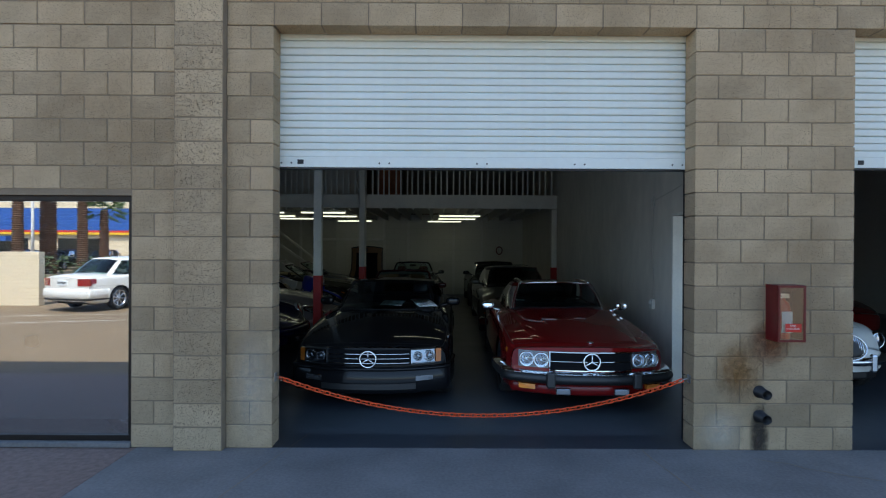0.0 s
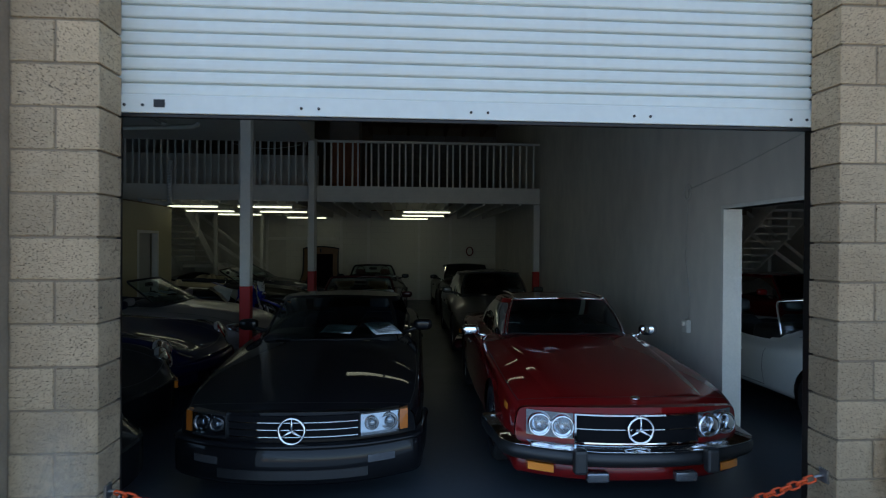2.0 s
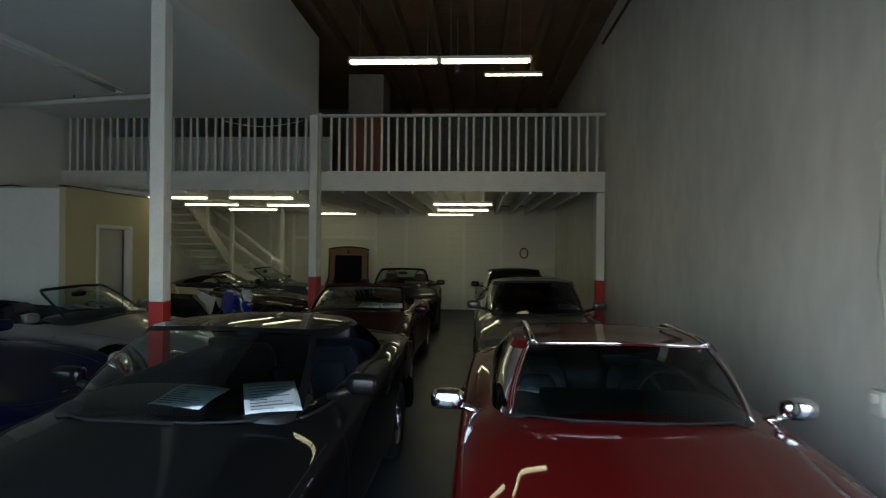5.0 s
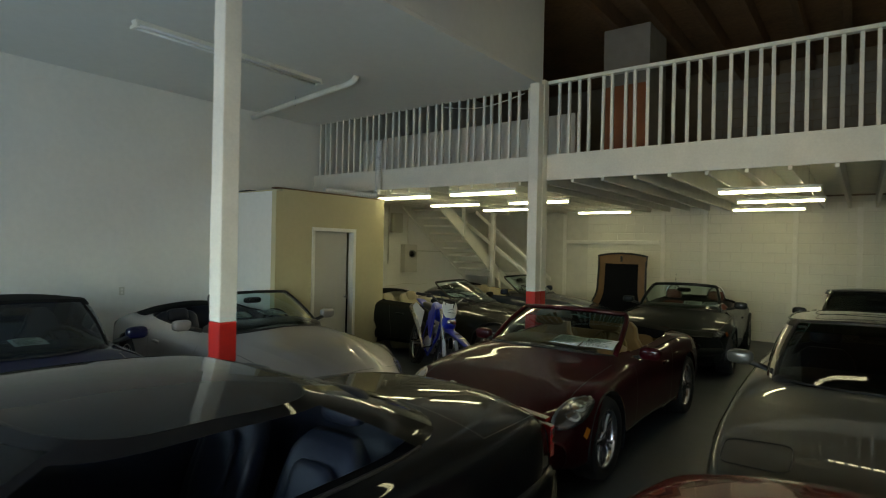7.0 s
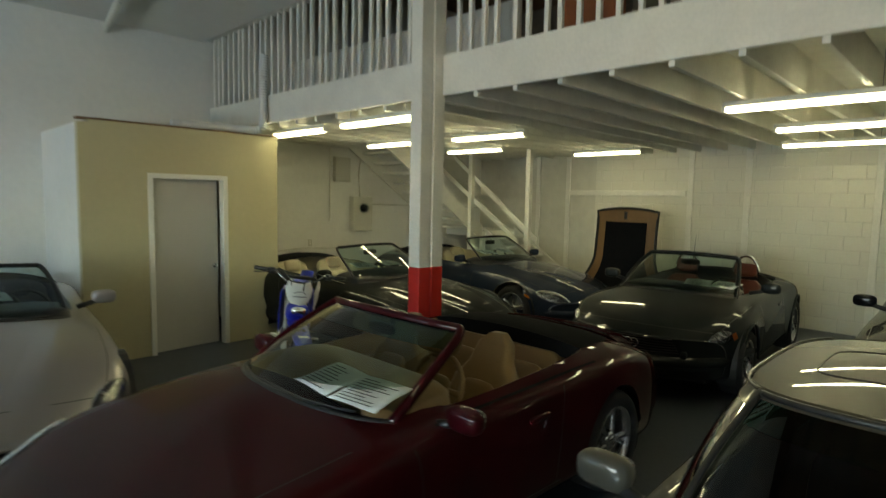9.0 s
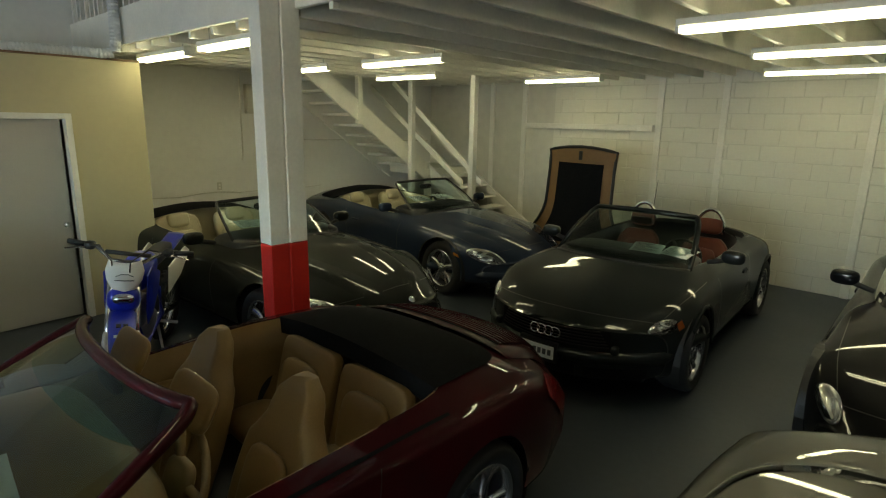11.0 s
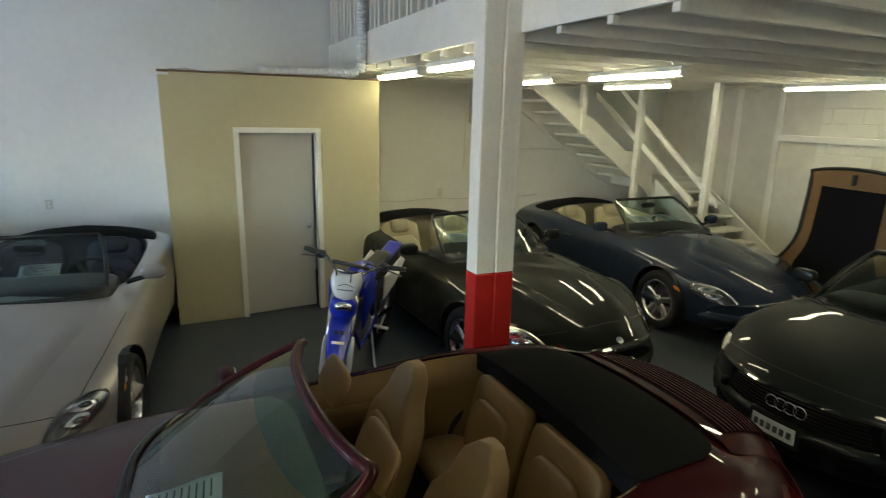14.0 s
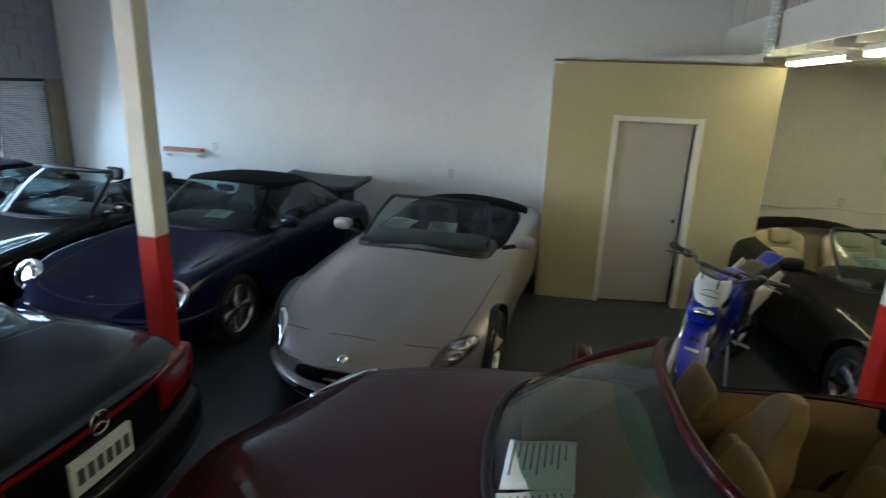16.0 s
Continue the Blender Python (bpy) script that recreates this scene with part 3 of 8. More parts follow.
# lamps
def tube_lamp(x, y, z, length=1.22, n=2, hang=0.09, up=0.0, label="twin tube fluorescent batten, lit"):
    l = empty("fluorescent_lamp", pose(x, y, z), label, "lamp", "fluorescent lamps")
    part("housing", boxm(0, length, -0.055, 0.055, 0.03, 0.075, 0.01), M["white_wood"], l)
    for k in range(n):
        yy = (k - (n - 1) / 2) * 0.07
        part("tube", tube_path(bmesh.new(), [(0.03, yy, 0.008), (length / 2, yy, 0.008), (length - 0.03, yy, 0.008)], 0.017, 10), M["tube"], l, "glowing fluorescent tube", True)
    for ex in (0.0, length - 0.025):
        part("end_cap", boxm(ex, ex + 0.025, -0.052, 0.052, -0.012, 0.03, 0.004), M["white_wood"], l)
    for ex in (0.15, length - 0.15):
        part("hanger", tube_path(bmesh.new(), [(ex, 0, 0.075), (ex, 0, 0.075 + hang)], 0.004, 6), M["steel"], l)
    return l
for x, y in ((-3.72, 14.88), (-3.70, 16.68), (-3.62, 19.63), (-5.35, 14.95), (-5.5, 16.65), (-5.2, 18.15), (-0.08, 16.2), (-0.12, 17.9), (-0.5, 19.75)):
    tube_lamp(x, y, 2.63, hang=0.28)
tube_lamp(-0.93, 12.33, 4.25, hang=1.1, label="twin tube fluorescent batten hung from the rafters, lit")
tube_lamp(0.3, 12.33, 4.25, hang=1.1, label="twin tube fluorescent batten hung from the rafters, lit")
tube_lamp(0.93, 16.64, 5.38, n=1, hang=0.06, label="single tube fluorescent lamp on the rafters, lit")


# ---------------------------------------------------------------- cars
def spline_matrix(n_ctrl, n):
    """Rows that sample a clamped cubic B-spline."""
    k = [0] * 4 + [i for i in range(1, n_ctrl - 3)] + [n_ctrl - 3] * 4
    out = np.zeros((n + 1, n_ctrl))
    for r in range(n + 1):
        u = min(r / n * (n_ctrl - 3), n_ctrl - 3 - 1e-9)
        N = [1.0 if k[i] <= u < k[i + 1] else 0.0 for i in range(len(k) - 1)]
        for p in range(1, 4):
            N = [((u - k[i]) / (k[i + p] - k[i]) * N[i] if k[i + p] > k[i] else 0.0) + ((k[i + p + 1] - u) / (k[i + p + 1] - k[i + 1]) * N[i + 1] if k[i + p + 1] > k[i + 1] else 0.0) for i in range(len(N) - 1)]
        out[r] = N[:n_ctrl]
    return out


NV = 36
SPL = spline_matrix(10, NV)


class Body:
    """A car body: sections lofted from nose (s = 0) to tail (s = L); nose at +x."""

    def __init__(self, sp):
        self.sp, self.L, self.W = sp, sp["L"], sp["W"]
        self.sf, self.sr = sp.get("sf", 0.3), sp.get("sr", 0.25)
        self.crown = sp.get("section_crown", (0.6, 0.98))

    def at(self, key, s):
        return curve(self.sp[key], s)

    def section(self, s):
        w, b, zs, zt, ks = self.W / 2 * self.at("hw", s), self.at("sill", s), self.at("zs", s), self.at("zt", s), self.at("ks", s)
        h = zs - b
        c = np.array([(0.72 * w, b), (0.95 * w, b), (0.985 * w, b + 0.14 * h), (1.0 * w, b + 0.45 * h), (0.995 * w, b + 0.72 * h), (lerp(ks, 1, 0.75) * w, zs - 0.07 * h),
                      (lerp(ks, 1, 0.2) * w, zs + 0.0 * h), (0.72 * ks * w, lerp(zs, zt, self.crown[0])), (0.4 * ks * w, lerp(zs, zt, self.crown[1])), (0, zt)])
        return SPL @ c

    def place(self, s, y, z):
        w = self.W / 2
        a = (min(abs(y) / w, 1.1)) ** 2.4
        g, h = max(0, 1 - s / 1.1) ** 2, max(0, 1 - (self.L - s) / 1.1) ** 2
        return Vector((self.L / 2 - s - self.sf * g * a + self.sr * h * a, y, z))

    def P(self, s, j, side=1):
        sec = self.section(s)
        i = min(int(j), NV - 1)
        y, z = sec[i] + (sec[i + 1] - sec[i]) * (j - i)
        return self.place(s, side * y, z)

    def top(self, s, y):
        """Height of the upper surface at a place in plan."""
        sec = self.section(s)
        for i in range(NV, 8, -1):
            if sec[i - 1][0] >= abs(y):
                t = (abs(y) - sec[i][0]) / max(1e-6, sec[i - 1][0] - sec[i][0])
                return sec[i][1] + t * (sec[i - 1][1] - sec[i][1])
        return sec[14][1]

    def nose(self, y, z, tail=False):
        w = self.W / 2
        a = (min(abs(y) / w, 1.1)) ** 2.4
        prof = self.sp.get("tail_prof" if tail else "nose_prof")
        b = curve(prof, z) if prof else 0.0
        return Vector((-self.L / 2 + self.sr * a - b, y, z)) if tail else Vector((self.L / 2 - self.sf * a + b, y, z))

    def build(self):
        sp, bm = self.sp, bmesh.new()
        N = 84
        ss = [self.L * 0.5 * (1 - math.cos(math.pi * i / N)) * 0.35 + self.L * i / N * 0.65 for i in range(N + 1)]
        secs = [self.section(s) for s in ss]
        idx, info = {}, []
        for i, s in enumerate(ss):
            for side in (1, -1):
                for j in range(NV + 1):
                    if side == -1 and j == NV:
                        idx[i, -1, j] = idx[i, 1, j]
                        continue
                    y, z = secs[i][j]
                    idx[i, side, j] = v = bm.verts.new(self.place(s, side * y, z))
                    info.append((v, s, side * y, z, j))
        vals = {v: (s, y, z, j) for v, s, y, z, j in info}
        wheels = [(sp["xf"], sp["r"]), (sp["xr"], sp["r"])]
        ra = sp["ra"]
        def arch(s, y, z, j):
            if abs(y) < 0.5 * self.W / 2 or j > NV * 0.62:
                return None
            for sw, zw in wheels:
                d = math.hypot(s - sw, z - zw)
                if d < ra:
                    return sw, zw, d
            return None
        ck = sp.get("cockpit")
        def cock(s, y, j):
            if not ck or j < NV * 0.55:
                return None
            f = (abs((s - ck[0]) / ck[1]) ** 5 + abs(y / ck[2]) ** 5)
            return f if f < 1 else None
        ins = {}
        for v, (s, y, z, j) in vals.items():
            a, c = arch(s, y, z, j), cock(s, y, j)
            if a or c is not None:
                ins[v] = (a, c)
        faces = []
        for i in range(N):
            for side in (1, -1):
                for j in range(NV):
                    q = [idx[i, side, j], idx[i + 1, side, j], idx[i + 1, side, j + 1], idx[i, side, j + 1]]
                    if all(v in ins for v in q):
                        continue
                    faces.append(q if side == -1 else q[::-1])
        for q in faces:
            bm.faces.new(q)
        for v, (a, c) in ins.items():
            s, y, z, j = vals[v]
            if a:
                sw, zw, d = a
                k = ra / max(d, 1e-4)
                v.co = self.place(sw + (s - sw) * k, y, zw + (z - zw) * k)
            else:
                k = max(c, 1e-6) ** (-1 / 5)
                if k < 1.5:
                    s2, y2 = ck[0] + (s - ck[0]) * k, y * k
                    v.co = self.place(s2, y2, v.co.z)
        for tail in (False, True):
            sec = secs[-1 if tail else 0]
            rows = []
            for j in range(NV + 1):
                y0, z = sec[j]
                row = []
                for q in range(25):
                    y = y0 * math.cos(math.pi * q / 24)
                    p = self.nose(y, z, tail)
                    e = self.place(self.L if tail else 0, y0, z)
                    k = 1 - abs(y / y0) ** 8 if y0 > 1e-4 else 0.0
                    base = Vector((-self.L / 2 + self.sr * min(abs(y) / (self.W / 2), 1.1) ** 2.4, y, z)) if tail else Vector((self.L / 2 - self.sf * min(abs(y) / (self.W / 2), 1.1) ** 2.4, y, z))
                    row.append(base.lerp(p, k))
                rows.append(row if tail else row[::-1])
            grid_faces(bm, rows)
        bmesh.ops.remove_doubles(bm, verts=bm.verts[:], dist=0.0008)
        bmesh.ops.delete(bm, geom=[v for v in bm.verts if not v.link_faces], context="VERTS")
        return bm

    # surface strips
    def ribbon(self, pts, width, off=0.002):
        """A thin strip along (s, j, side) points, just proud of the skin."""
        bm = bmesh.new()
        P = [self.P(*p) for p in pts]
        rows = []
        for i, p in enumerate(pts):
            d = (P[min(i + 1, len(P) - 1)] - P[max(i - 1, 0)]).normalized()
            s, j, side = p
            n = (self.P(s + 0.01, j, side) - self.P(s - 0.01, j, side)).cross(self.P(s, min(j + 0.3, NV), side) - self.P(s, max(j - 0.3, 0), side))
            n = n.normalized() if n.length > 1e-9 else Vector((0, 0, 1))
            if n.dot(Vector((0, P[i].y, P[i].z - 0.5))) < 0:
                n = -n
            t = d.cross(n).normalized() * width / 2
            rows.append([P[i] + n * off - t, P[i] + n * off + t])
        grid_faces(bm, rows)
        return bm

    def skin_patch(self, s0, ds, j0, dj, side, off=0.004, bulge=0.0, n=28, rings=6, shear=0.0, e=0.85):
        """An oval piece of the skin round (s0, j0), domed by bulge, with a rim going into the body."""
        bm = bmesh.new()
        def pt(rho, th, o):
            c, q = math.copysign(abs(math.cos(th)) ** e, math.cos(th)), math.copysign(abs(math.sin(th)) ** e, math.sin(th))
            j = min(max(j0 + dj * rho * q, 1.0), NV - 0.05)
            s = min(max(s0 + ds * rho * c + shear * q * rho, 0.012), self.L - 0.012)
            p = self.P(s, j, side)
            nn = (self.P(s + 0.01, j, side) - self.P(s - 0.01, j, side)).cross(self.P(s, j + 0.04, side) - self.P(s, j - 0.04, side))
            nn = nn.normalized() if nn.length > 1e-10 else Vector((0, 0, 1))
            if nn.dot(Vector((0.2, p.y, p.z - 0.4))) < 0:
                nn = -nn
            return p + nn * o
        rows = [[pt(1.0, math.tau * i / n, -0.02) for i in range(n)]]
        for k in range(rings):
            rho = 1 - k / rings
            rows.append([pt(rho, math.tau * i / n, off + bulge * (1 - rho * rho)) for i in range(n)])
        vr = grid_faces(bm, rows, closed=True)
        bm.faces.new(vr[-1])
        return bm

    def front_patch(self, y0, y1, z0, z1, off, tail=False, nz=4, ny=14, slant=0.0):
        """A piece of the nose (or tail) skin, moved out by off, with closed sides."""
        d = Vector((-1 if tail else 1, 0, 0))
        bm = bmesh.new()
        rows = []
        for k in range(nz + 1):
            z = lerp(z0, z1, k / nz)
            sh = slant * (k / nz)
            rows.append([self.nose(lerp(y0, y1 + sh, q / ny), z, tail) + d * off for q in range(ny + 1)])
        vr = grid_faces(bm, rows)
        back = [[v.co - d * (off + 0.04) for v in r] for r in (vr[0], vr[-1])]
        b0 = [bm.verts.new(c) for c in back[0]]
        b1 = [bm.verts.new(c) for c in back[1]]
        for A, B in ((b0, vr[0]), (vr[-1], b1)):
            for q in range(ny):
                bm.faces.new((A[q], A[q + 1], B[q + 1], B[q]))
        for q in (0, ny):
            bm.faces.new([b0[q]] + [r[q] for r in vr] + [b1[q]])
        return bm

    def bumper(self, z0, z1, proud, depth=0.1, tail=False, wrap=0.45, r=0.02):
        """A rounded bar round the nose or tail, back along the sides."""
        w = self.W / 2 * self.at("hw", self.L if tail else 0.0) * 0.985
        d = -1 if tail else 1
        path = []
        for q in range(7):
            s = wrap * (1 - q / 7)
            ww = self.W / 2 * self.at("hw", self.L - s if tail else s) * 0.985
            path.append((d * (self.L / 2 - s - (self.sr if tail else self.sf)) , ww, (0, 1)))
        for q in range(21):
            y = w * math.cos(math.pi * q / 20)
            a = (abs(y) / (self.W / 2)) ** 2.4
            path.append((d * (self.L / 2 - (self.sr if tail else self.sf) * a), y, None))
        for q in range(7):
            s = wrap * (q + 1) / 7
            ww = self.W / 2 * self.at("hw", self.L - s if tail else s) * 0.985
            path.append((d * (self.L / 2 - s - (self.sr if tail else self.sf)), -ww, (0, -1)))
        prof = [(-depth, z0), (proud - r, z0), (proud, z0 + r), (proud + 0.006, (z0 + z1) / 2), (proud, z1 - r), (proud - r, z1), (-depth, z1)]
        bm = bmesh.new()
        rows = []
        for i, (x, y, _) in enumerate(path):
            a, b = path[max(0, i - 1)], path[min(len(path) - 1, i + 1)]
            t = Vector((b[0] - a[0], b[1] - a[1], 0)).normalized()
            n = Vector((-t.y, t.x, 0)) * 1.0
            if n.x * d < 0 and abs(n.x) > 0.3 or n.y * y < 0 and abs(n.x) <= 0.3:
                n = -n
            rows.append([Vector((x, y, z)) + n * o for o, z in prof])
        vr = grid_faces(bm, rows)
        bm.faces.new(vr[0])
        bm.faces.new(vr[-1][::-1])
        return bm


def ring_pt(body, gh, th, h, out=0.0):
    """A point of the cabin: th round from the front, h from base to roof edge."""
    def sp(c, p):
        return math.copysign(abs(c) ** p, c)
    c, q = sp(math.cos(th), 0.42), sp(math.sin(th), 0.42)
    s0, s1, yb, t0, t1, yt, zr = gh
    sb, yB = (s0 + s1) / 2 - (s1 - s0) / 2 * c, yb * q
    sb += 0.16 * (yB / yb) ** 2 * max(0, c)
    st, yT = (t0 + t1) / 2 - (t1 - t0) / 2 * c, yt * q
    st += 0.10 * (yT / yt) ** 2 * max(0, c)
    zb = body.top(min(max(sb, 0.05), body.L - 0.05), yB) - 0.015
    zt = zr - 0.035 * (yT / yt) ** 2 - (0.02 if c < 0 else 0.0) * abs(c)
    k = math.sin(math.pi * h) * 0.03 + out
    n = Vector((math.cos(th), math.sin(th), 0.25)).normalized()
    return Vector((body.L / 2 - lerp(sb, st, h), lerp(yB, yT, h), lerp(zb, zt, h))) + n * k


def cabin_patch(body, gh, a0, a1, h0, h1, out=0.0, nt=16, nh=8):
    bm = bmesh.new()
    grid_faces(bm, [[ring_pt(body, gh, radians(lerp(a0, a1, i / nt)), lerp(h0, h1, k / nh), out) for i in range(nt + 1)] for k in range(nh + 1)])
    return bm


def screen_top(u, u0=0.84, drop=0.16):
    """Height share of a windscreen's upper edge at u (-1 to 1) across it."""
    k = max(0.0, (abs(u) - u0) / (1 - u0))
    return 1.0 - drop * (1 - math.sqrt(max(0.0, 1 - k * k)))


def screen_patch(body, gh, aw, h0, h1, out=0.0, nt=32, nh=8):
    bm = bmesh.new()
    us = [math.sin(math.pi / 2 * (2 * i / nt - 1)) for i in range(nt + 1)]
    grid_faces(bm, [[ring_pt(body, gh, radians(aw * u), lerp(h0, h1, k / nh) * screen_top(u), out) for u in us] for k in range(nh + 1)])
    return bm


def screen_edge(body, gh, aw, out=0.0, h=1.0):
    """Points up one pillar, across the header and down the other."""
    top = [math.sin(math.pi / 2 * (2 * i / 40 - 1)) for i in range(41)]
    side = [k / 8 * 0.8 for k in range(8)]
    return [ring_pt(body, gh, radians(-aw), a * h, out) for a in side] + [ring_pt(body, gh, radians(aw * u), screen_top(u) * h, out) for u in top] + [ring_pt(body, gh, radians(aw), a * h, out) for a in side[::-1]]


def roof_cap(body, gh, crown=0.045, h=1.0):
    bm = bmesh.new()
    ring = [ring_pt(body, gh, math.tau * i / 48, h) for i in range(48)]
    c = sum(ring, Vector()) / 48
    rows = []
    for k in range(8):
        t = 1 - k / 7.2
        rows.append([Vector((lerp(c.x, p.x, t), lerp(c.y, p.y, t), lerp(c.z, p.z, t * t) + crown * (1 - t * t))) for p in ring])
    vr = grid_faces(bm, rows, closed=True)
    bm.faces.new(vr[-1])
    return bm


def make_wheel(r, width, n, style, rimmat):
    """Tyre and rim meshes; the axle is the local y, outside is +y."""
    t = bmesh.new()
    w, ri = width / 2, r * 0.70
    revolve(t, [(ri, -w * 0.8), (ri + 0.02, -w * 0.95), (r * 0.9, -w), (r - 0.015, -w * 0.88), (r, -w * 0.6), (r, -w * 0.1), (r - 0.006, 0), (r, w * 0.1), (r, w * 0.6), (r - 0.015, w * 0.88), (r * 0.9, w), (ri + 0.02, w * 0.95), (ri, w * 0.8)], 40)
    k = bmesh.new()
    revolve(k, [(ri + 0.002, w * 0.86), (ri - 0.004, w * 0.9), (ri - 0.018, w * 0.82), (ri - 0.025, w * 0.45), (ri - 0.03, -w * 0.6)], 40)
    revolve(k, [(0.03, w * 0.72), (0.055, w * 0.70), (0.062, w * 0.55), (0.066, 0.0)], 20)
    revolve(k, [(0.001, w * 0.76), (0.028, w * 0.75), (0.03, w * 0.70)], 16)
    for i in range(n):
        a = math.tau * i / n
        for da in ((-0.13, 0.13) if style == "twin" else (0.0,)):
            hw0, hw1 = (0.012, 0.02) if style == "twin" else ((0.03, 0.05) if style == "wide" else (0.017, 0.024))
            rows = []
            for q in range(6):
                rr = lerp(0.05, ri - 0.012, q / 5)
                hw = lerp(hw0, hw1, q / 5)
                dz = w * (0.68 - 0.10 * math.sin(math.pi * q / 5))
                aa = a + da * q / 5
                u, v = Vector((math.cos(aa), 0, math.sin(aa))), Vector((-math.sin(aa), 0, math.cos(aa)))
                rows.append([u * rr - v * hw + Vector((0, dz - 0.025, 0)), u * rr - v * hw * 0.7 + Vector((0, dz, 0)), u * rr + v * hw * 0.7 + Vector((0, dz, 0)), u * rr + v * hw + Vector((0, dz - 0.025, 0))])
            grid_faces(k, rows)
    d = bmesh.new()
    revolve(d, [(0.06, -0.01), (ri * 0.82, -0.01), (ri * 0.82, -0.03), (0.06, -0.03)], 28)
    out = []
    for nm, bmm, ma in (("wheel", t, M["rubber"]), ("rim", k, rimmat), ("brake_disc", d, M["steel"])):
        for f in bmm.faces:
            f.smooth = True
        me = bpy.data.meshes.new(nm)
        bmm.to_mesh(me)
        bmm.free()
        me.materials.append(ma)
        out.append(me)
    return out


def seat(car, x, y, z, material, style, sc=1.0):
    """A seat as cushion, backrest and headrest."""
    m = pose(x, y, z)
    bm = bmesh.new()
    blob(bm, (0.25, 0.25, 0.10), 0.45, m @ pose(0.02, 0, 0.06, 0, -8, 0))
    for k in (-1, 1):
        blob(bm, (0.23, 0.05, 0.09), 0.6, m @ pose(0.02, k * 0.22, 0.10, 0, -8, 0), 14, 8)
    part("seat", bm, material, car, smooth=True)
    bm = bmesh.new()
    rows = []
    for k in range(15):
        t = k / 14
        h = 0.74 * t if style == "tall" else 0.58 * t
        hw = curve([(0, 0.23), (0.35, 0.255), (0.62, 0.235), (0.78, 0.14), (0.92, 0.115), (1, 0.05)], t) if style == "tall" else curve([(0, 0.22), (0.4, 0.25), (0.85, 0.22), (1, 0.14)], t)
        th = curve([(0, 0.085), (0.6, 0.07), (0.85, 0.06), (1, 0.03)], t)
        ring = []
        for i in range(20):
            a = math.tau * i / 20
            ca, sa = math.copysign(abs(math.cos(a)) ** 0.6, math.cos(a)), math.copysign(abs(math.sin(a)) ** 0.6, math.sin(a))
            dish = 0.03 * (abs(sa) ** 3) if ca > 0 else 0
            ring.append(m @ Vector((-0.22 - 0.36 * h + th * ca + dish, hw * sa, 0.10 + h)))
        rows.append(ring)
    vr = grid_faces(bm, rows, closed=True)
    bm.faces.new(vr[-1])
    bm.faces.new(vr[0][::-1])
    part("backrest", bm, material, car, smooth=True)
    # sewn centre panel
    bm = bmesh.new()
    blob(bm, (0.022, 0.14, 0.2), 0.5, m @ pose(-0.235, 0, 0.40, 0, -20, 0), 16, 8)
    part("seat_panel", bm, material, car, smooth=True)
    if style != "tall":
        part("headrest", blob(bmesh.new(), (0.05, 0.13, 0.085), 0.55, m @ pose(-0.47, 0, 0.80, 0, -12, 0)), material, car, smooth=True)


def star_ring(bm, m, r, spokes=3, tube=0.008):
    pts = [m @ Vector((0, r * math.cos(k * math.tau / 24), r * math.sin(k * math.tau / 24))) for k in range(24)]
    tube_path(bm, pts, tube, 6, True)
    for k in range(spokes):
        a = math.pi / 2 + math.tau * k / spokes
        tube_path(bm, [m @ Vector((0.003, 0, 0)), m @ Vector((0, r * math.cos(a), r * math.sin(a)))], [tube * 1.2, tube * 0.5], 6)
    return bm


def round_lamp(car, p, r, yaw=0.0, tilt=0.0, name="headlight", ringmat=None):
    m = pose(*p, 0, tilt, yaw) @ pose(0, 0, 0, 0, 0, -90)
    b = part(name, revolve(bmesh.new(), [(0.002, -0.03), (r * 0.6, -0.024), (r * 0.92, -0.005), (r, 0.025)], 24, m), M["reflector"], car, "round glass headlamp", True)
    part("lens", revolve(bmesh.new(), [(0.002, 0.045), (r * 0.5, 0.042), (r * 0.85, 0.034), (r, 0.022)], 24, m), M["lens"], b, smooth=True)
    part("bezel", revolve(bmesh.new(), [(r * 0.97, 0.03), (r * 1.04, 0.034), (r * 1.13, 0.02), (r * 1.14, -0.02)], 24, m), ringmat or M["chrome"], b, "chrome bezel", True)
    part("bulb", blob(bmesh.new(), (0.025, 0.018, 0.018), 1, pose(*p, 0, tilt, yaw), 10, 6), M["chrome"], b, smooth=True)


def letters(txt, size, m, material, parent, name="lettering"):
    cu = bpy.data.curves.new(name, "FONT")
    cu.body, cu.size, cu.align_x, cu.extrude = txt, size, "CENTER", 0.0004
    tmp = new(name + "_tmp", cu)
    me = bpy.data.meshes.new_from_object(tmp.evaluated_get(bpy.context.evaluated_depsgraph_get()))
    bpy.data.objects.remove(tmp)
    me.materials.append(material)
    ob = new(name, me)
    ob.parent, ob.matrix_basis = parent, m
    return ob


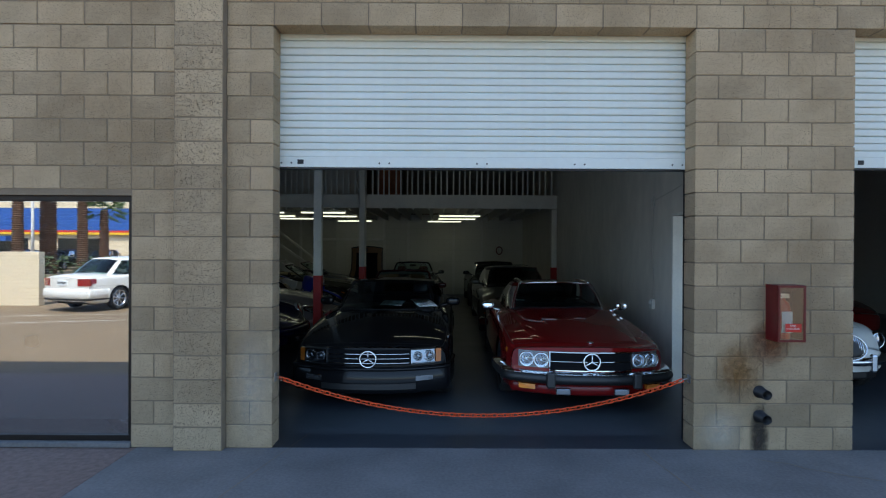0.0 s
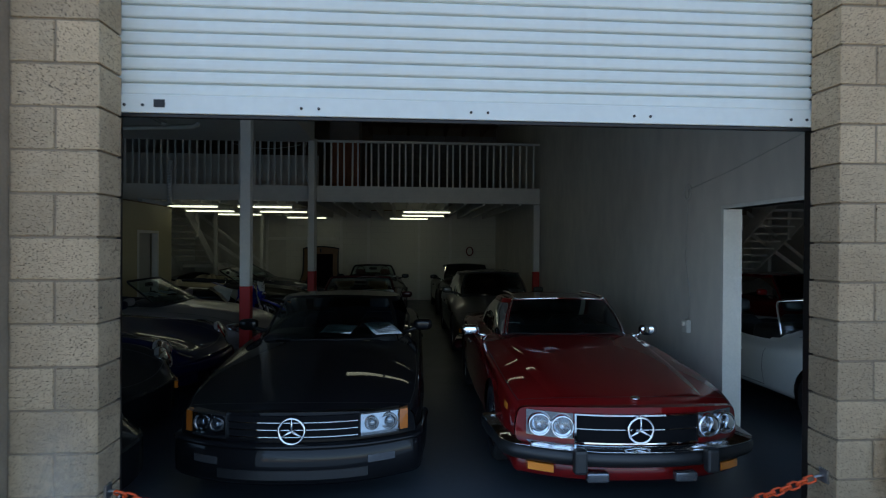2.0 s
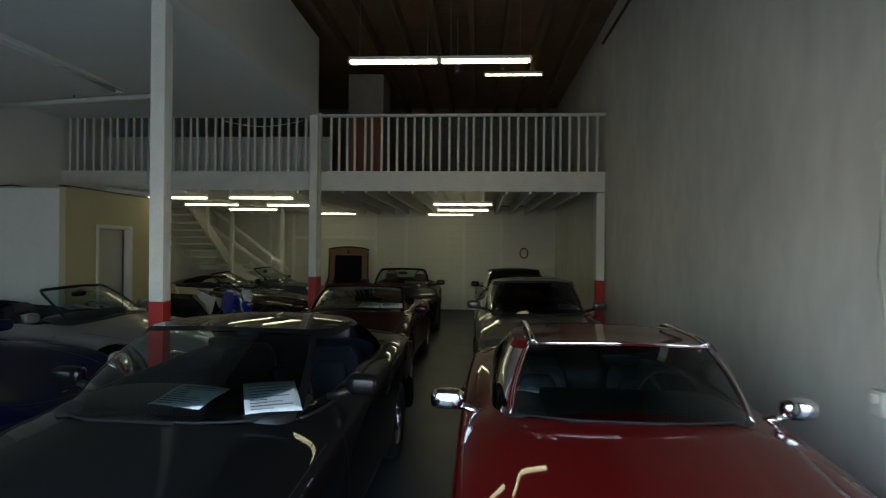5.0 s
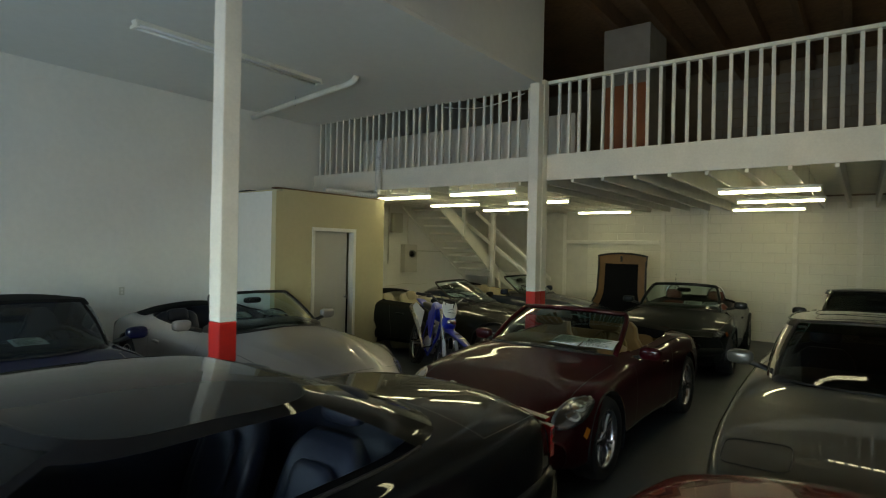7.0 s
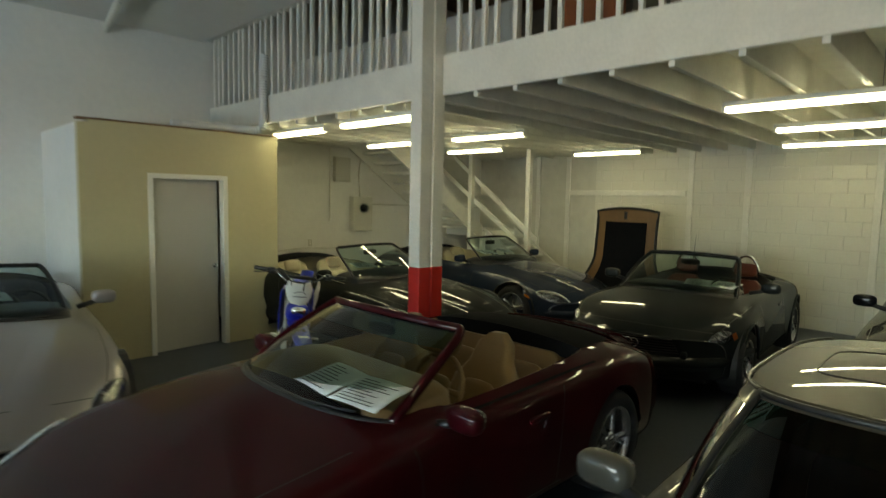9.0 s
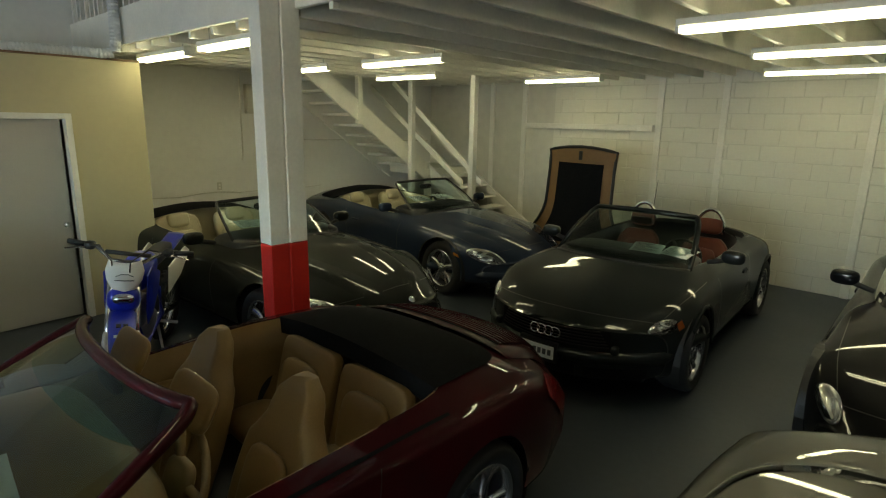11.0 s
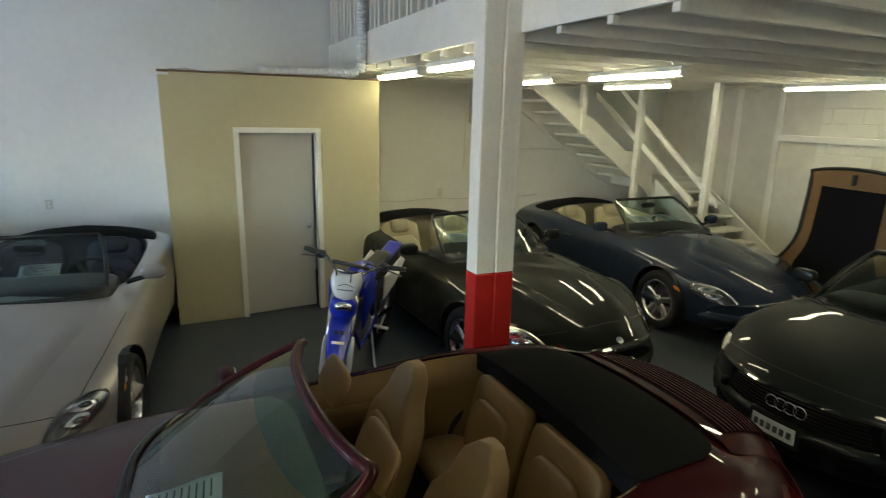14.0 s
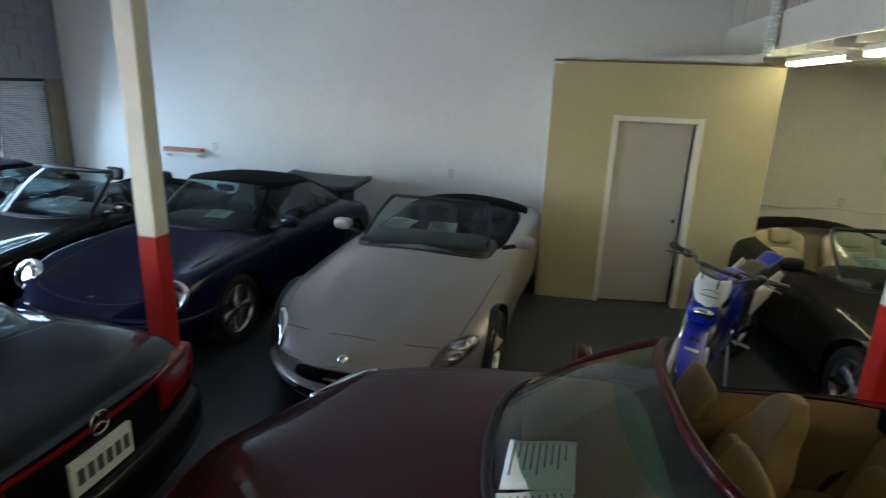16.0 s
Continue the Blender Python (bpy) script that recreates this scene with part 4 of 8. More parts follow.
def skin_lamp(car, B, s0, ds, j0, dj, side, shear=0.0, cells=2, rim=None):
    """A flush headlamp: dark housing, bright reflectors, clear domed lens."""
    h = part("headlight", B.skin_patch(s0, ds, j0, dj, side, 0.003, 0.0, shear=shear), M["lamp_bed"], car, "clear glass headlamp", True)
    for k in range(cells):
        t = (k - (cells - 1) / 2) / max(cells, 1) * 1.15
        part("reflector", B.skin_patch(s0 + ds * t + shear * t * 0.2, ds * 0.62 / cells, j0 + dj * t * 0.25, dj * 0.66, side, 0.006, 0.004, 18, 4, e=1.0), M["reflector"], h, smooth=True)
        part("projector", B.skin_patch(s0 + ds * t, ds * 0.26 / cells, j0 + dj * t * 0.25, dj * 0.28, side, 0.013, 0.006, 14, 3, e=1.0), M["lens_core"], h, smooth=True)
    part("lens", B.skin_patch(s0, ds, j0, dj, side, 0.012, 0.014, shear=shear), M["lens"], h, smooth=True)
    if rim is not None:
        part("rim", tube_path(bmesh.new(), [B.P(min(max(s0 + ds * math.cos(a) + shear * math.sin(a), 0.012), B.L), j0 + dj * math.sin(a), side) for a in [math.tau * k / 30 for k in range(30)]], 0.007, 6, True), rim, h, smooth=True)


def stretch(sp, f, **kw):
    """The same car, longer by a factor."""
    out = dict(sp)
    for k in ("sill", "hw", "zt", "zs", "ks"):
        out[k] = [(a * f, b) for a, b in sp[k]]
    for k in ("L", "xf", "xr", "seat_s"):
        out[k] = sp[k] * f
    out["door"] = tuple(a * f for a in sp["door"])
    for k in ("hood", "deck"):
        if k in sp:
            out[k] = (sp[k][0] * f, sp[k][1] * f, sp[k][2])
    c = sp["cockpit"]
    out["cockpit"] = (c[0] * f, c[1] * f, c[2])
    g_ = sp["cabin"]
    out["cabin"] = (g_[0] * f, g_[1] * f, g_[2], g_[3] * f, g_[4] * f, g_[5], g_[6])
    out["mirror"] = (sp["mirror"][0] * f, sp["mirror"][1])
    out.update(kw)
    return out


def sheet(p, w, h, tilt, yaw, name="price_sheet", roll=0):
    """Printed paper behind a windscreen: rows of unreadable text as bars."""
    s = empty(name, pose(*p, 0, tilt, yaw) @ pose(0, 0, 0, roll, 0, 0), "white printed price sheet lying on a dashboard", "paper", "price sheets")
    bm = bmesh.new()
    grid_faces(bm, [[(lerp(-h / 2, h / 2, i / 6), lerp(-w / 2, w / 2, j / 6), 0.004 * math.sin(i * 1.1 + j * 0.7)) for j in range(7)] for i in range(7)])
    r = bmesh.ops.extrude_face_region(bm, geom=bm.faces[:])
    for v in [g_ for g_ in r["geom"] if isinstance(g_, bmesh.types.BMVert)]:
        v.co.z -= 0.001
    part("page", bm, M["paper"], s, smooth=True)
    bm = bmesh.new()
    for k in range(9):
        x = h / 2 - h * (k + 1) / 10.5
        a = random.uniform(0.1, 0.35)
        box(bm, x - 0.003, x + 0.003, -w * 0.40, -w * 0.40 + w * random.uniform(0.3, 0.8), 0.0052, 0.006)
    part("print", bm, M["ink"], s, "lines of small print")
    return s


def make_car(name, at, rz, sp, label, color, group="parked cars"):
    """Builds one car from its figures; at: ground point under its middle."""
    car = empty(name, pose(at[0], at[1], 0, 0, 0, rz), label, "car", group)
    B = Body(sp)
    L = B.L
    part("body", B.build(), color, car, smooth=True)
    # underside and arch liners
    part("underbody", boxm(-L / 2 + 0.35, L / 2 - 0.35, -sp["W"] / 2 * 0.72, sp["W"] / 2 * 0.72, 0.17, 0.30, 0.03), M["black"], car)
    r = sp["r"]
    for sw in (sp["xf"], sp["xr"]):
        for side in (1, -1):
            bm = bmesh.new()
            y1, y0 = side * sp["W"] / 2 * 0.955, side * sp["W"] / 2 * 0.76
            rows = []
            for k in range(19):
                a = radians(-25 + 230 * k / 18)
                rr = sp["ra"] + 0.004
                rows.append([(L / 2 - sw + rr * math.cos(a), y1, r + rr * math.sin(a)), (L / 2 - sw + rr * math.cos(a), y0, r + rr * math.sin(a)), (L / 2 - sw, y0, r)])
            grid_faces(bm, rows)
            part("arch_liner", bm, M["black"], car)
    wh = make_wheel(r, sp.get("ww", 0.225), sp.get("spokes", 5), sp.get("wstyle", "plain"), sp.get("rimmat", M["alloy"]))
    for sw in (sp["xf"], sp["xr"]):
        for side in (1, -1):
            y = side * (sp["W"] / 2 * B.at("hw", sw) - sp.get("ww", 0.225) / 2 - 0.012)
            w = share("wheel", wh[0], car, pose(L / 2 - sw, y, r, 0, random.uniform(0, 70), 0 if side > 0 else 180))
            for nm, me in (("rim", wh[1]), ("brake_disc", wh[2])):
                share(nm, me, w, Matrix())
    # shut lines
    s0, s1 = sp["door"]
    j0, j1 = 5, sp.get("jd", 22)
    for side in (1, -1):
        part("door_gap", B.ribbon([(s0 + 0.03 * math.sin(k / 14 * 3), lerp(j0, j1, k / 14), side) for k in range(15)], 0.006), M["black"], car)
        part("door_gap", B.ribbon([(s1 - 0.05 * math.cos(k / 14 * 2), lerp(j0, j1, k / 14), side) for k in range(15)], 0.006), M["black"], car)
        part("door_gap", B.ribbon([(lerp(s0, s1, k / 20), j0, side) for k in range(21)], 0.006), M["black"], car)
        hb = blob(bmesh.new(), (0.09, 0.016, 0.018), 0.6, Matrix.Translation(B.P(s1 - 0.22, sp.get("jh", 17), side)), 14, 8)
        part("door_handle", hb, sp.get("handle", color), car, smooth=True)
    if "hood" in sp:
        h0, h1, jh = sp["hood"]
        for side in (1, -1):
            part("bonnet_gap", B.ribbon([(lerp(h0, h1, k / 24), jh, side) for k in range(25)], 0.006), M["black"], car)
            part("bonnet_gap", B.ribbon([(h0, lerp(jh, NV - 0.01, k / 12), side) for k in range(13)], 0.006), M["black"], car)
    if "deck" in sp:
        h0, h1, jh = sp["deck"]
        for side in (1, -1):
            part("boot_gap", B.ribbon([(lerp(h0, h1, k / 16), jh, side) for k in range(17)], 0.006), M["black"], car)
            part("boot_gap", B.ribbon([(h0, lerp(jh, NV - 0.01, k / 12), side) for k in range(13)], 0.006), M["black"], car)
    # cockpit
    ck, lea = sp["cockpit"], sp["leather"]
    cs, ca, cb = ck
    def ckp(th, k, z=None):
        c, q = math.copysign(abs(math.cos(th)) ** 0.4, math.cos(th)), math.copysign(abs(math.sin(th)) ** 0.4, math.sin(th))
        s, y = cs - ca * k * c, cb * k * q
        return B.place(s, y, B.top(s, y) - 0.004 if z is None else z)
    rows = [[ckp(math.tau * i / 48, k, z) for i in range(48)] for k, z in ((1.005, None), (0.985, None), (0.965, 0.70), (0.955, 0.5), (0.93, 0.33), (0.85, 0.27))]
    bm = bmesh.new()
    vr = grid_faces(bm, rows, closed=True)
    bm.faces.new(vr[-1])
    part("cabin_lining", bm, sp.get("lining", lea), car, smooth=True)
    # dashboard
    gh = sp["cabin"]
    ds = gh[0] + 0.42
    bm = bmesh.new()
    blob(bm, (0.30, cb * 0.93, 0.13), 0.4, pose(L / 2 - ds, 0, B.at("zt", ds) - 0.12), 28, 10)
    part("dashboard", bm, sp.get("dash", M["black"]), car, smooth=True)
    dy = sp.get("drive", 0.37)
    mw = pose(L / 2 - ds - 0.36, dy, B.at("zt", ds) - 0.10, 0, 68, 0)
    sw_ = part("steering_wheel", tube_path(bmesh.new(), [mw @ Vector((0.185 * math.cos(k * math.tau / 28), 0.185 * math.sin(k * math.tau / 28), 0)) for k in range(28)], 0.015, 8, True), sp.get("swmat", M["black"]), car, smooth=True)
    bm = bmesh.new()
    blob(bm, (0.075, 0.085, 0.03), 0.6, mw)
    for a in (0, 120, 240):
        tube_path(bm, [mw @ Vector((0, 0, -0.005)), mw @ Vector((0.18 * math.cos(radians(a + 90)), 0.18 * math.sin(radians(a + 90)), 0))], 0.018, 6)
    part("steering_hub", bm, sp.get("swmat", M["black"]), sw_, smooth=True)
    for side in (1, -1):
        seat(car, L / 2 - sp["seat_s"], side * sp.get("seat_y", 0.36), sp.get("seat_z", 0.27), lea, sp.get("seat", "rest"))
    # cabin glass
    aw = sp.get("aw", 41)
    glassm = sp.get("glass", M["carglass"])
    if sp.get("open", True):
        part("windscreen", screen_patch(B, gh, aw, 0.0, 0.985), glassm, car, smooth=True)
        part("windscreen_frame", tube_path(bmesh.new(), screen_edge(B, gh, aw), sp.get("framer", 0.022), 8), sp.get("frame", color), car, smooth=True)
        part("header_seal", tube_path(bmesh.new(), screen_edge(B, gh, aw - 0.5, -0.016, 0.98), sp.get("framer", 0.022) * 0.8, 8), M["black"], car, "black rubber screen seal", True)
        if sp.get("band"):
            part("shade_band", screen_patch(B, gh, aw - 1.5, 0.76, 0.975, 0.003, 32, 3), sp["band"], car, "teal shade band of the windscreen", True)
        pts = [ring_pt(B, gh, radians(lerp(-aw, aw, k / 24)), 0.02, 0.006) for k in range(25)]
        part("scuttle", tube_path(bmesh.new(), pts, 0.018, 6), M["black"], car, smooth=True)
        if sp.get("tonneau"):
            t0, t1, ty, tz = sp["tonneau"]
            bm = bmesh.new()
            rows = []
            for k in range(11):
                s = lerp(t0, t1, k / 10)
                rows.append([B.place(s, y, B.top(s, y) + 0.006 + tz * math.sin(math.pi * k / 10) ** 0.6 * (1 - (y / ty) ** 4)) for y in [ty * math.sin(math.pi * (q / 20 - 0.5)) * (1 - 0.12 * (k / 10) ** 3) for q in range(21)]])
            grid_faces(bm, rows)
            part("folded_top", bm, sp.get("topmat", M["cloth_black"]), car, "folded fabric roof", True)
    else:
        al, ar = sp.get("bpost", (47, 133))
        part("windscreen", cabin_patch(B, gh, -aw, aw, 0.0, 0.94), glassm, car, smooth=True)
        for sg in (1, -1):
            if sp.get("windows_down"):
                part("door_seal", tube_path(bmesh.new(), [ring_pt(B, gh, radians(sg * lerp(al, ar, k / 16)), 0.03, 0.004) for k in range(17)], 0.012, 6), M["black"], car, smooth=True)
            else:
                part("side_window", cabin_patch(B, gh, sg * al, sg * ar, 0.03, 0.88), glassm, car, smooth=True)
            for a0, a1 in sp.get("pillars", ((aw - 1, al + 1), (ar - 1, 180 - aw + 1))):
                part("pillar", cabin_patch(B, gh, sg * a0, sg * a1, 0.0, 1.0, 0.004, 4, 8), sp.get("roofmat", color), car, smooth=True)
            part("roof_rail", cabin_patch(B, gh, sg * (aw - 1), sg * (181 - aw), 0.88, 1.0, 0.004, 24, 3), sp.get("roofmat", color), car, smooth=True)
        part("roof_front", cabin_patch(B, gh, -aw, aw, 0.94, 1.0, 0.004, 20, 2), sp.get("roofmat", color), car, smooth=True)
        part("roof_rear", cabin_patch(B, gh, 180 - aw, 180 + aw, 0.90, 1.0, 0.004, 20, 2), sp.get("roofmat", color), car, smooth=True)
        part("rear_window", cabin_patch(B, gh, 180 - aw, 180 + aw, 0.0, 0.92), glassm, car, smooth=True)
        part("roof", roof_cap(B, gh, sp.get("crown", 0.045)), sp.get("roofmat", color), car, smooth=True)
        part("headlining", roof_cap(B, gh, 0.01, 0.985), M["black"], car, smooth=True)
        if sp.get("frame"):
            pts = [ring_pt(B, gh, radians(-aw - 1), k / 8 * 0.98, 0.008) for k in range(9)] + [ring_pt(B, gh, radians(lerp(-aw, aw, k / 24)), 0.97, 0.008) for k in range(25)] + [ring_pt(B, gh, radians(aw + 1), 0.98 * (1 - k / 8), 0.008) for k in range(9)]
            part("windscreen_trim", tube_path(bmesh.new(), pts, 0.011, 6), sp["frame"], car, "chrome windscreen trim", True)
    part("inside_mirror", blob(bmesh.new(), (0.02, 0.11, 0.035), 0.6, pose(L / 2 - gh[3] - 0.02, 0, gh[6] - 0.10)), M["black"], car, smooth=True)
    # wipers
    for k in (-1, 1):
        a = [ring_pt(B, gh, radians(lerp(-5, 26, q / 5) * k - 4), 0.05 + 0.03 * q / 5, 0.012) for q in range(6)]
        part("wiper", tube_path(bmesh.new(), a, 0.007, 6), M["black"], car)
    # door mirrors
    ms, mz = sp["mirror"]
    for side in (1, -1):
        y = side * (sp["W"] / 2 * sp.get("my", 0.99))
        x = L / 2 - ms
        mb = part("door_mirror", blob(bmesh.new(), (0.048, 0.096, 0.058), 0.65, pose(x, y, mz)), sp.get("mirmat", color), car, smooth=True)
        bm = bmesh.new()
        blob(bm, (0.006, 0.080, 0.045), 0.5, pose(x - 0.045, y, mz))
        part("mirror_glass", bm, M["mirror"], mb)
        part("mirror_arm", tube_path(bmesh.new(), [(x + 0.01, y - side * 0.05, mz - 0.03), (x + 0.02, y - side * 0.2, mz - 0.07)], 0.022, 8), sp.get("mirmat", M["black"]), mb, smooth=True)
    return car, B


# ---------------------------------------------------------------- car figures
C = {k: paint(*v) for k, v in dict(
    burgundy=("burgundy_pearl_paint", (0.040, 0.003, 0.005), 0.0), black=("black_gloss_paint", (0.006, 0.006, 0.007), 0.0), red=("signal_red_paint", (0.145, 0.005, 0.005), 0.0),
    green_black=("black_green_paint", (0.010, 0.011, 0.009), 0.0), blue=("slate_blue_metallic_paint", (0.019, 0.028, 0.050), 0.05), silver=("warm_silver_metallic_paint", (0.34, 0.31, 0.305), 0.6),
    grey=("charcoal_metallic_paint", (0.014, 0.0165, 0.0165), 0.05), navy=("navy_paint", (0.004, 0.005, 0.028), 0.0), champagne=("champagne_silver_paint", (0.078, 0.073, 0.060), 0.4),
    white=("ivory_white_paint", (0.70, 0.71, 0.68), 0.0), sedan=("white_paint", (0.78, 0.76, 0.70), 0.0)).items()}

SILL = [(0, 0.24), (0.4, 0.19), (4.0, 0.19), (4.6, 0.26)]
S996 = dict(L=4.43, W=1.79, sf=0.52, section_crown=(0.55, 0.92), sr=0.35, r=0.325, ra=0.372, xf=0.97, xr=3.33, ww=0.24, spokes=5, wstyle="twin", sill=SILL,
            hw=[(0, 0.86), (0.5, 0.95), (1.0, 0.97), (2.0, 0.955), (3.3, 1.0), (3.9, 0.97), (4.43, 0.84)],
            zt=[(0, 0.47), (0.25, 0.585), (0.7, 0.715), (1.2, 0.83), (1.5, 0.90), (2.2, 0.93), (3.1, 0.95), (3.5, 0.93), (3.9, 0.855), (4.25, 0.76), (4.43, 0.64)],
            zs=[(0, 0.44), (0.3, 0.60), (0.7, 0.735), (1.1, 0.79), (1.6, 0.83), (2.4, 0.85), (3.1, 0.875), (3.6, 0.86), (4.1, 0.77), (4.43, 0.60)],
            ks=[(0, 0.86), (0.8, 0.84), (1.6, 0.90), (3.0, 0.90), (4.43, 0.80)],
            door=(1.62, 2.72), hood=(0.18, 1.38, 27), cockpit=(2.55, 0.88, 0.70), cabin=(1.42, 3.4, 0.755, 2.10, 2.9, 0.665, 1.20), aw=43, seat_s=2.25, seat_y=0.385, seat_z=0.20, seat="tall", band=M["teal_band"],
            leather=M["tan_leather"], dash=M["tan_leather"], swmat=M["tan_leather"], frame=C["burgundy"], framer=0.026, mirror=(1.86, 0.88), my=1.0)
SXK = dict(L=4.76, W=1.83, sf=0.72, section_crown=(0.52, 0.86), sr=0.40, r=0.325, ra=0.375, xf=0.98, xr=3.57, ww=0.24, spokes=5, wstyle="wide", sill=SILL,
           hw=[(0, 0.80), (0.35, 0.91), (1.0, 0.985), (2.4, 0.975), (3.5, 1.0), (4.2, 0.96), (4.76, 0.80)],
           zt=[(0, 0.52), (0.12, 0.60), (0.5, 0.735), (1.1, 0.855), (1.6, 0.915), (2.4, 0.94), (3.4, 0.97), (4.1, 0.95), (4.5, 0.88), (4.76, 0.72)],
           zs=[(0, 0.46), (0.3, 0.60), (0.9, 0.73), (1.7, 0.80), (2.6, 0.83), (3.5, 0.87), (4.2, 0.84), (4.76, 0.62)],
           ks=[(0, 0.74), (0.9, 0.78), (2.0, 0.86), (3.4, 0.86), (4.76, 0.74)],
           door=(1.75, 2.95), hood=(0.22, 1.5, 25), deck=(4.0, 4.66, 27), cockpit=(2.72, 0.92, 0.70), cabin=(1.52, 3.7, 0.73, 2.2, 3.0, 0.595, 1.245), seat_s=2.95, seat_z=0.08,
           leather=M["cream_leather"], dash=M["black"], mirror=(2.0, 0.95), tonneau=(3.5, 4.02, 0.72, 0.05), framer=0.014, frame=M["black"])
STT = dict(L=4.04, W=1.78, sf=0.60, section_crown=(0.62, 0.95), sr=0.36, r=0.32, ra=0.375, xf=0.88, xr=3.30, ww=0.235, spokes=7, sill=SILL[:-1] + [(4.04, 0.25)],
           hw=[(0, 0.87), (0.4, 0.95), (0.88, 1.0), (1.6, 0.965), (2.6, 0.965), (3.3, 1.0), (3.7, 0.96), (4.04, 0.86)],
           zt=[(0, 0.620), (0.10, 0.680), (0.4, 0.770), (0.9, 0.860), (1.3, 0.925), (2.0, 0.95), (2.9, 0.985), (3.4, 0.96), (3.8, 0.88), (4.04, 0.74)],
           zs=[(0, 0.60), (0.25, 0.70), (0.8, 0.80), (1.5, 0.845), (2.6, 0.865), (3.2, 0.875), (3.7, 0.82), (4.04, 0.66)],
           ks=[(0, 0.80), (0.8, 0.82), (1.6, 0.88), (3.2, 0.86), (4.04, 0.78)],
           door=(1.45, 2.55), hood=(0.15, 1.22, 24), deck=(3.1, 3.85, 28), cockpit=(2.22, 0.80, 0.68), cabin=(1.08, 3.1, 0.74, 1.76, 2.5, 0.60, 1.27), seat_s=2.35, seat_z=0.22,
           leather=M["red_leather"], dash=M["black"], lining=M["black"], mirror=(1.62, 0.97), tonneau=(2.95, 3.25, 0.66, 0.02), frame=C["grey"])
SR129 = dict(L=4.5, W=1.81, sf=0.20, sr=0.16, r=0.315, ra=0.365, xf=0.85, xr=3.37, ww=0.235, spokes=8, sill=[(0, 0.22), (0.4, 0.17), (4.1, 0.17), (4.5, 0.26)],
             hw=[(0, 0.91), (0.4, 0.965), (1.0, 0.99), (2.4, 1.0), (3.6, 0.99), (4.2, 0.96), (4.5, 0.90)],
             zt=[(0, 0.68), (0.12, 0.72), (0.6, 0.81), (1.3, 0.915), (1.7, 0.955), (2.4, 0.97), (3.4, 0.985), (4.2, 0.955), (4.42, 0.92), (4.5, 0.86)],
             zs=[(0, 0.645), (0.3, 0.70), (1.0, 0.79), (2.0, 0.865), (3.4, 0.90), (4.3, 0.88), (4.5, 0.80)],
             ks=[(0, 0.90), (1.0, 0.90), (2.4, 0.93), (4.5, 0.88)],
             door=(1.62, 2.95), hood=(0.1, 1.45, 24), deck=(3.75, 4.46, 25), cockpit=(2.62, 0.95, 0.70), cabin=(1.32, 3.75, 0.745, 2.08, 3.0, 0.615, 1.275), seat_s=2.85,
             leather=M["blue_leather"], dash=M["black"], open=False, mirror=(1.95, 0.98), crown=0.03, bpost=(46, 118), pillars=((40, 47), (117, 141)))
SR107 = dict(L=4.60, W=1.79, sf=0.16, sr=0.16, r=0.315, ra=0.36, xf=0.98, xr=3.44, ww=0.205, spokes=15, sill=[(0, 0.28), (0.4, 0.19), (4.1, 0.19), (4.6, 0.28)],
             hw=[(0, 0.90), (0.3, 0.95), (1.0, 0.985), (2.4, 1.0), (3.6, 0.985), (4.3, 0.94), (4.6, 0.88)],
             zt=[(0, 0.71), (0.08, 0.74), (0.6, 0.82), (1.3, 0.91), (1.75, 0.955), (2.4, 0.955), (3.4, 0.96), (4.2, 0.90), (4.5, 0.85), (4.6, 0.78)],
             zs=[(0, 0.675), (0.2, 0.715), (1.0, 0.80), (2.0, 0.86), (3.4, 0.865), (4.4, 0.80), (4.6, 0.72)],
             ks=[(0, 0.91), (1.0, 0.90), (2.4, 0.93), (4.6, 0.88)],
             door=(1.72, 2.85), hood=(0.12, 1.62, 24), deck=(3.65, 4.52, 25), cockpit=(2.62, 0.82, 0.70), cabin=(1.60, 3.45, 0.71, 2.0, 2.85, 0.565, 1.275), seat_s=2.72,
             leather=M["black_leather"], dash=M["black"], open=False, mirror=(2.02, 0.93), my=1.05, crown=0.012, frame=M["chrome"], mirmat=M["chrome"], handle=M["chrome"], bpost=(46, 122), pillars=((40, 47), (121, 130)))
S911 = dict(L=4.29, W=1.78, sf=0.32, sr=0.32, r=0.315, ra=0.365, xf=0.98, xr=3.25, ww=0.24, spokes=5, wstyle="wide", sill=SILL[:-1] + [(4.29, 0.26)],
            hw=[(0, 0.84), (0.5, 0.93), (1.0, 0.95), (2.0, 0.92), (3.2, 1.0), (3.8, 0.97), (4.29, 0.84)],
            zt=[(0, 0.50), (0.2, 0.575), (0.7, 0.70), (1.2, 0.83), (1.45, 0.90), (2.2, 0.93), (3.1, 0.96), (3.7, 0.86), (4.1, 0.72), (4.29, 0.60)],
            zs=[(0, 0.48), (0.2, 0.70), (0.6, 0.80), (1.1, 0.83), (1.7, 0.85), (2.6, 0.865), (3.2, 0.87), (3.8, 0.79), (4.29, 0.58)],
            ks=[(0, 0.84), (0.8, 0.86), (1.6, 0.88), (3.0, 0.86), (4.29, 0.78)],
            door=(1.55, 2.6), hood=(0.15, 1.32, 29), cockpit=(2.35, 0.85, 0.66), cabin=(1.32, 3.75, 0.69, 1.95, 2.75, 0.57, 1.285), seat_s=2.45, seat="tall",
            leather=M["blue_leather"], dash=M["black"], open=False, roofmat=M["cloth_black"], mirror=(1.75, 0.95), bpost=(46, 112), pillars=((40, 47), (111, 141)))
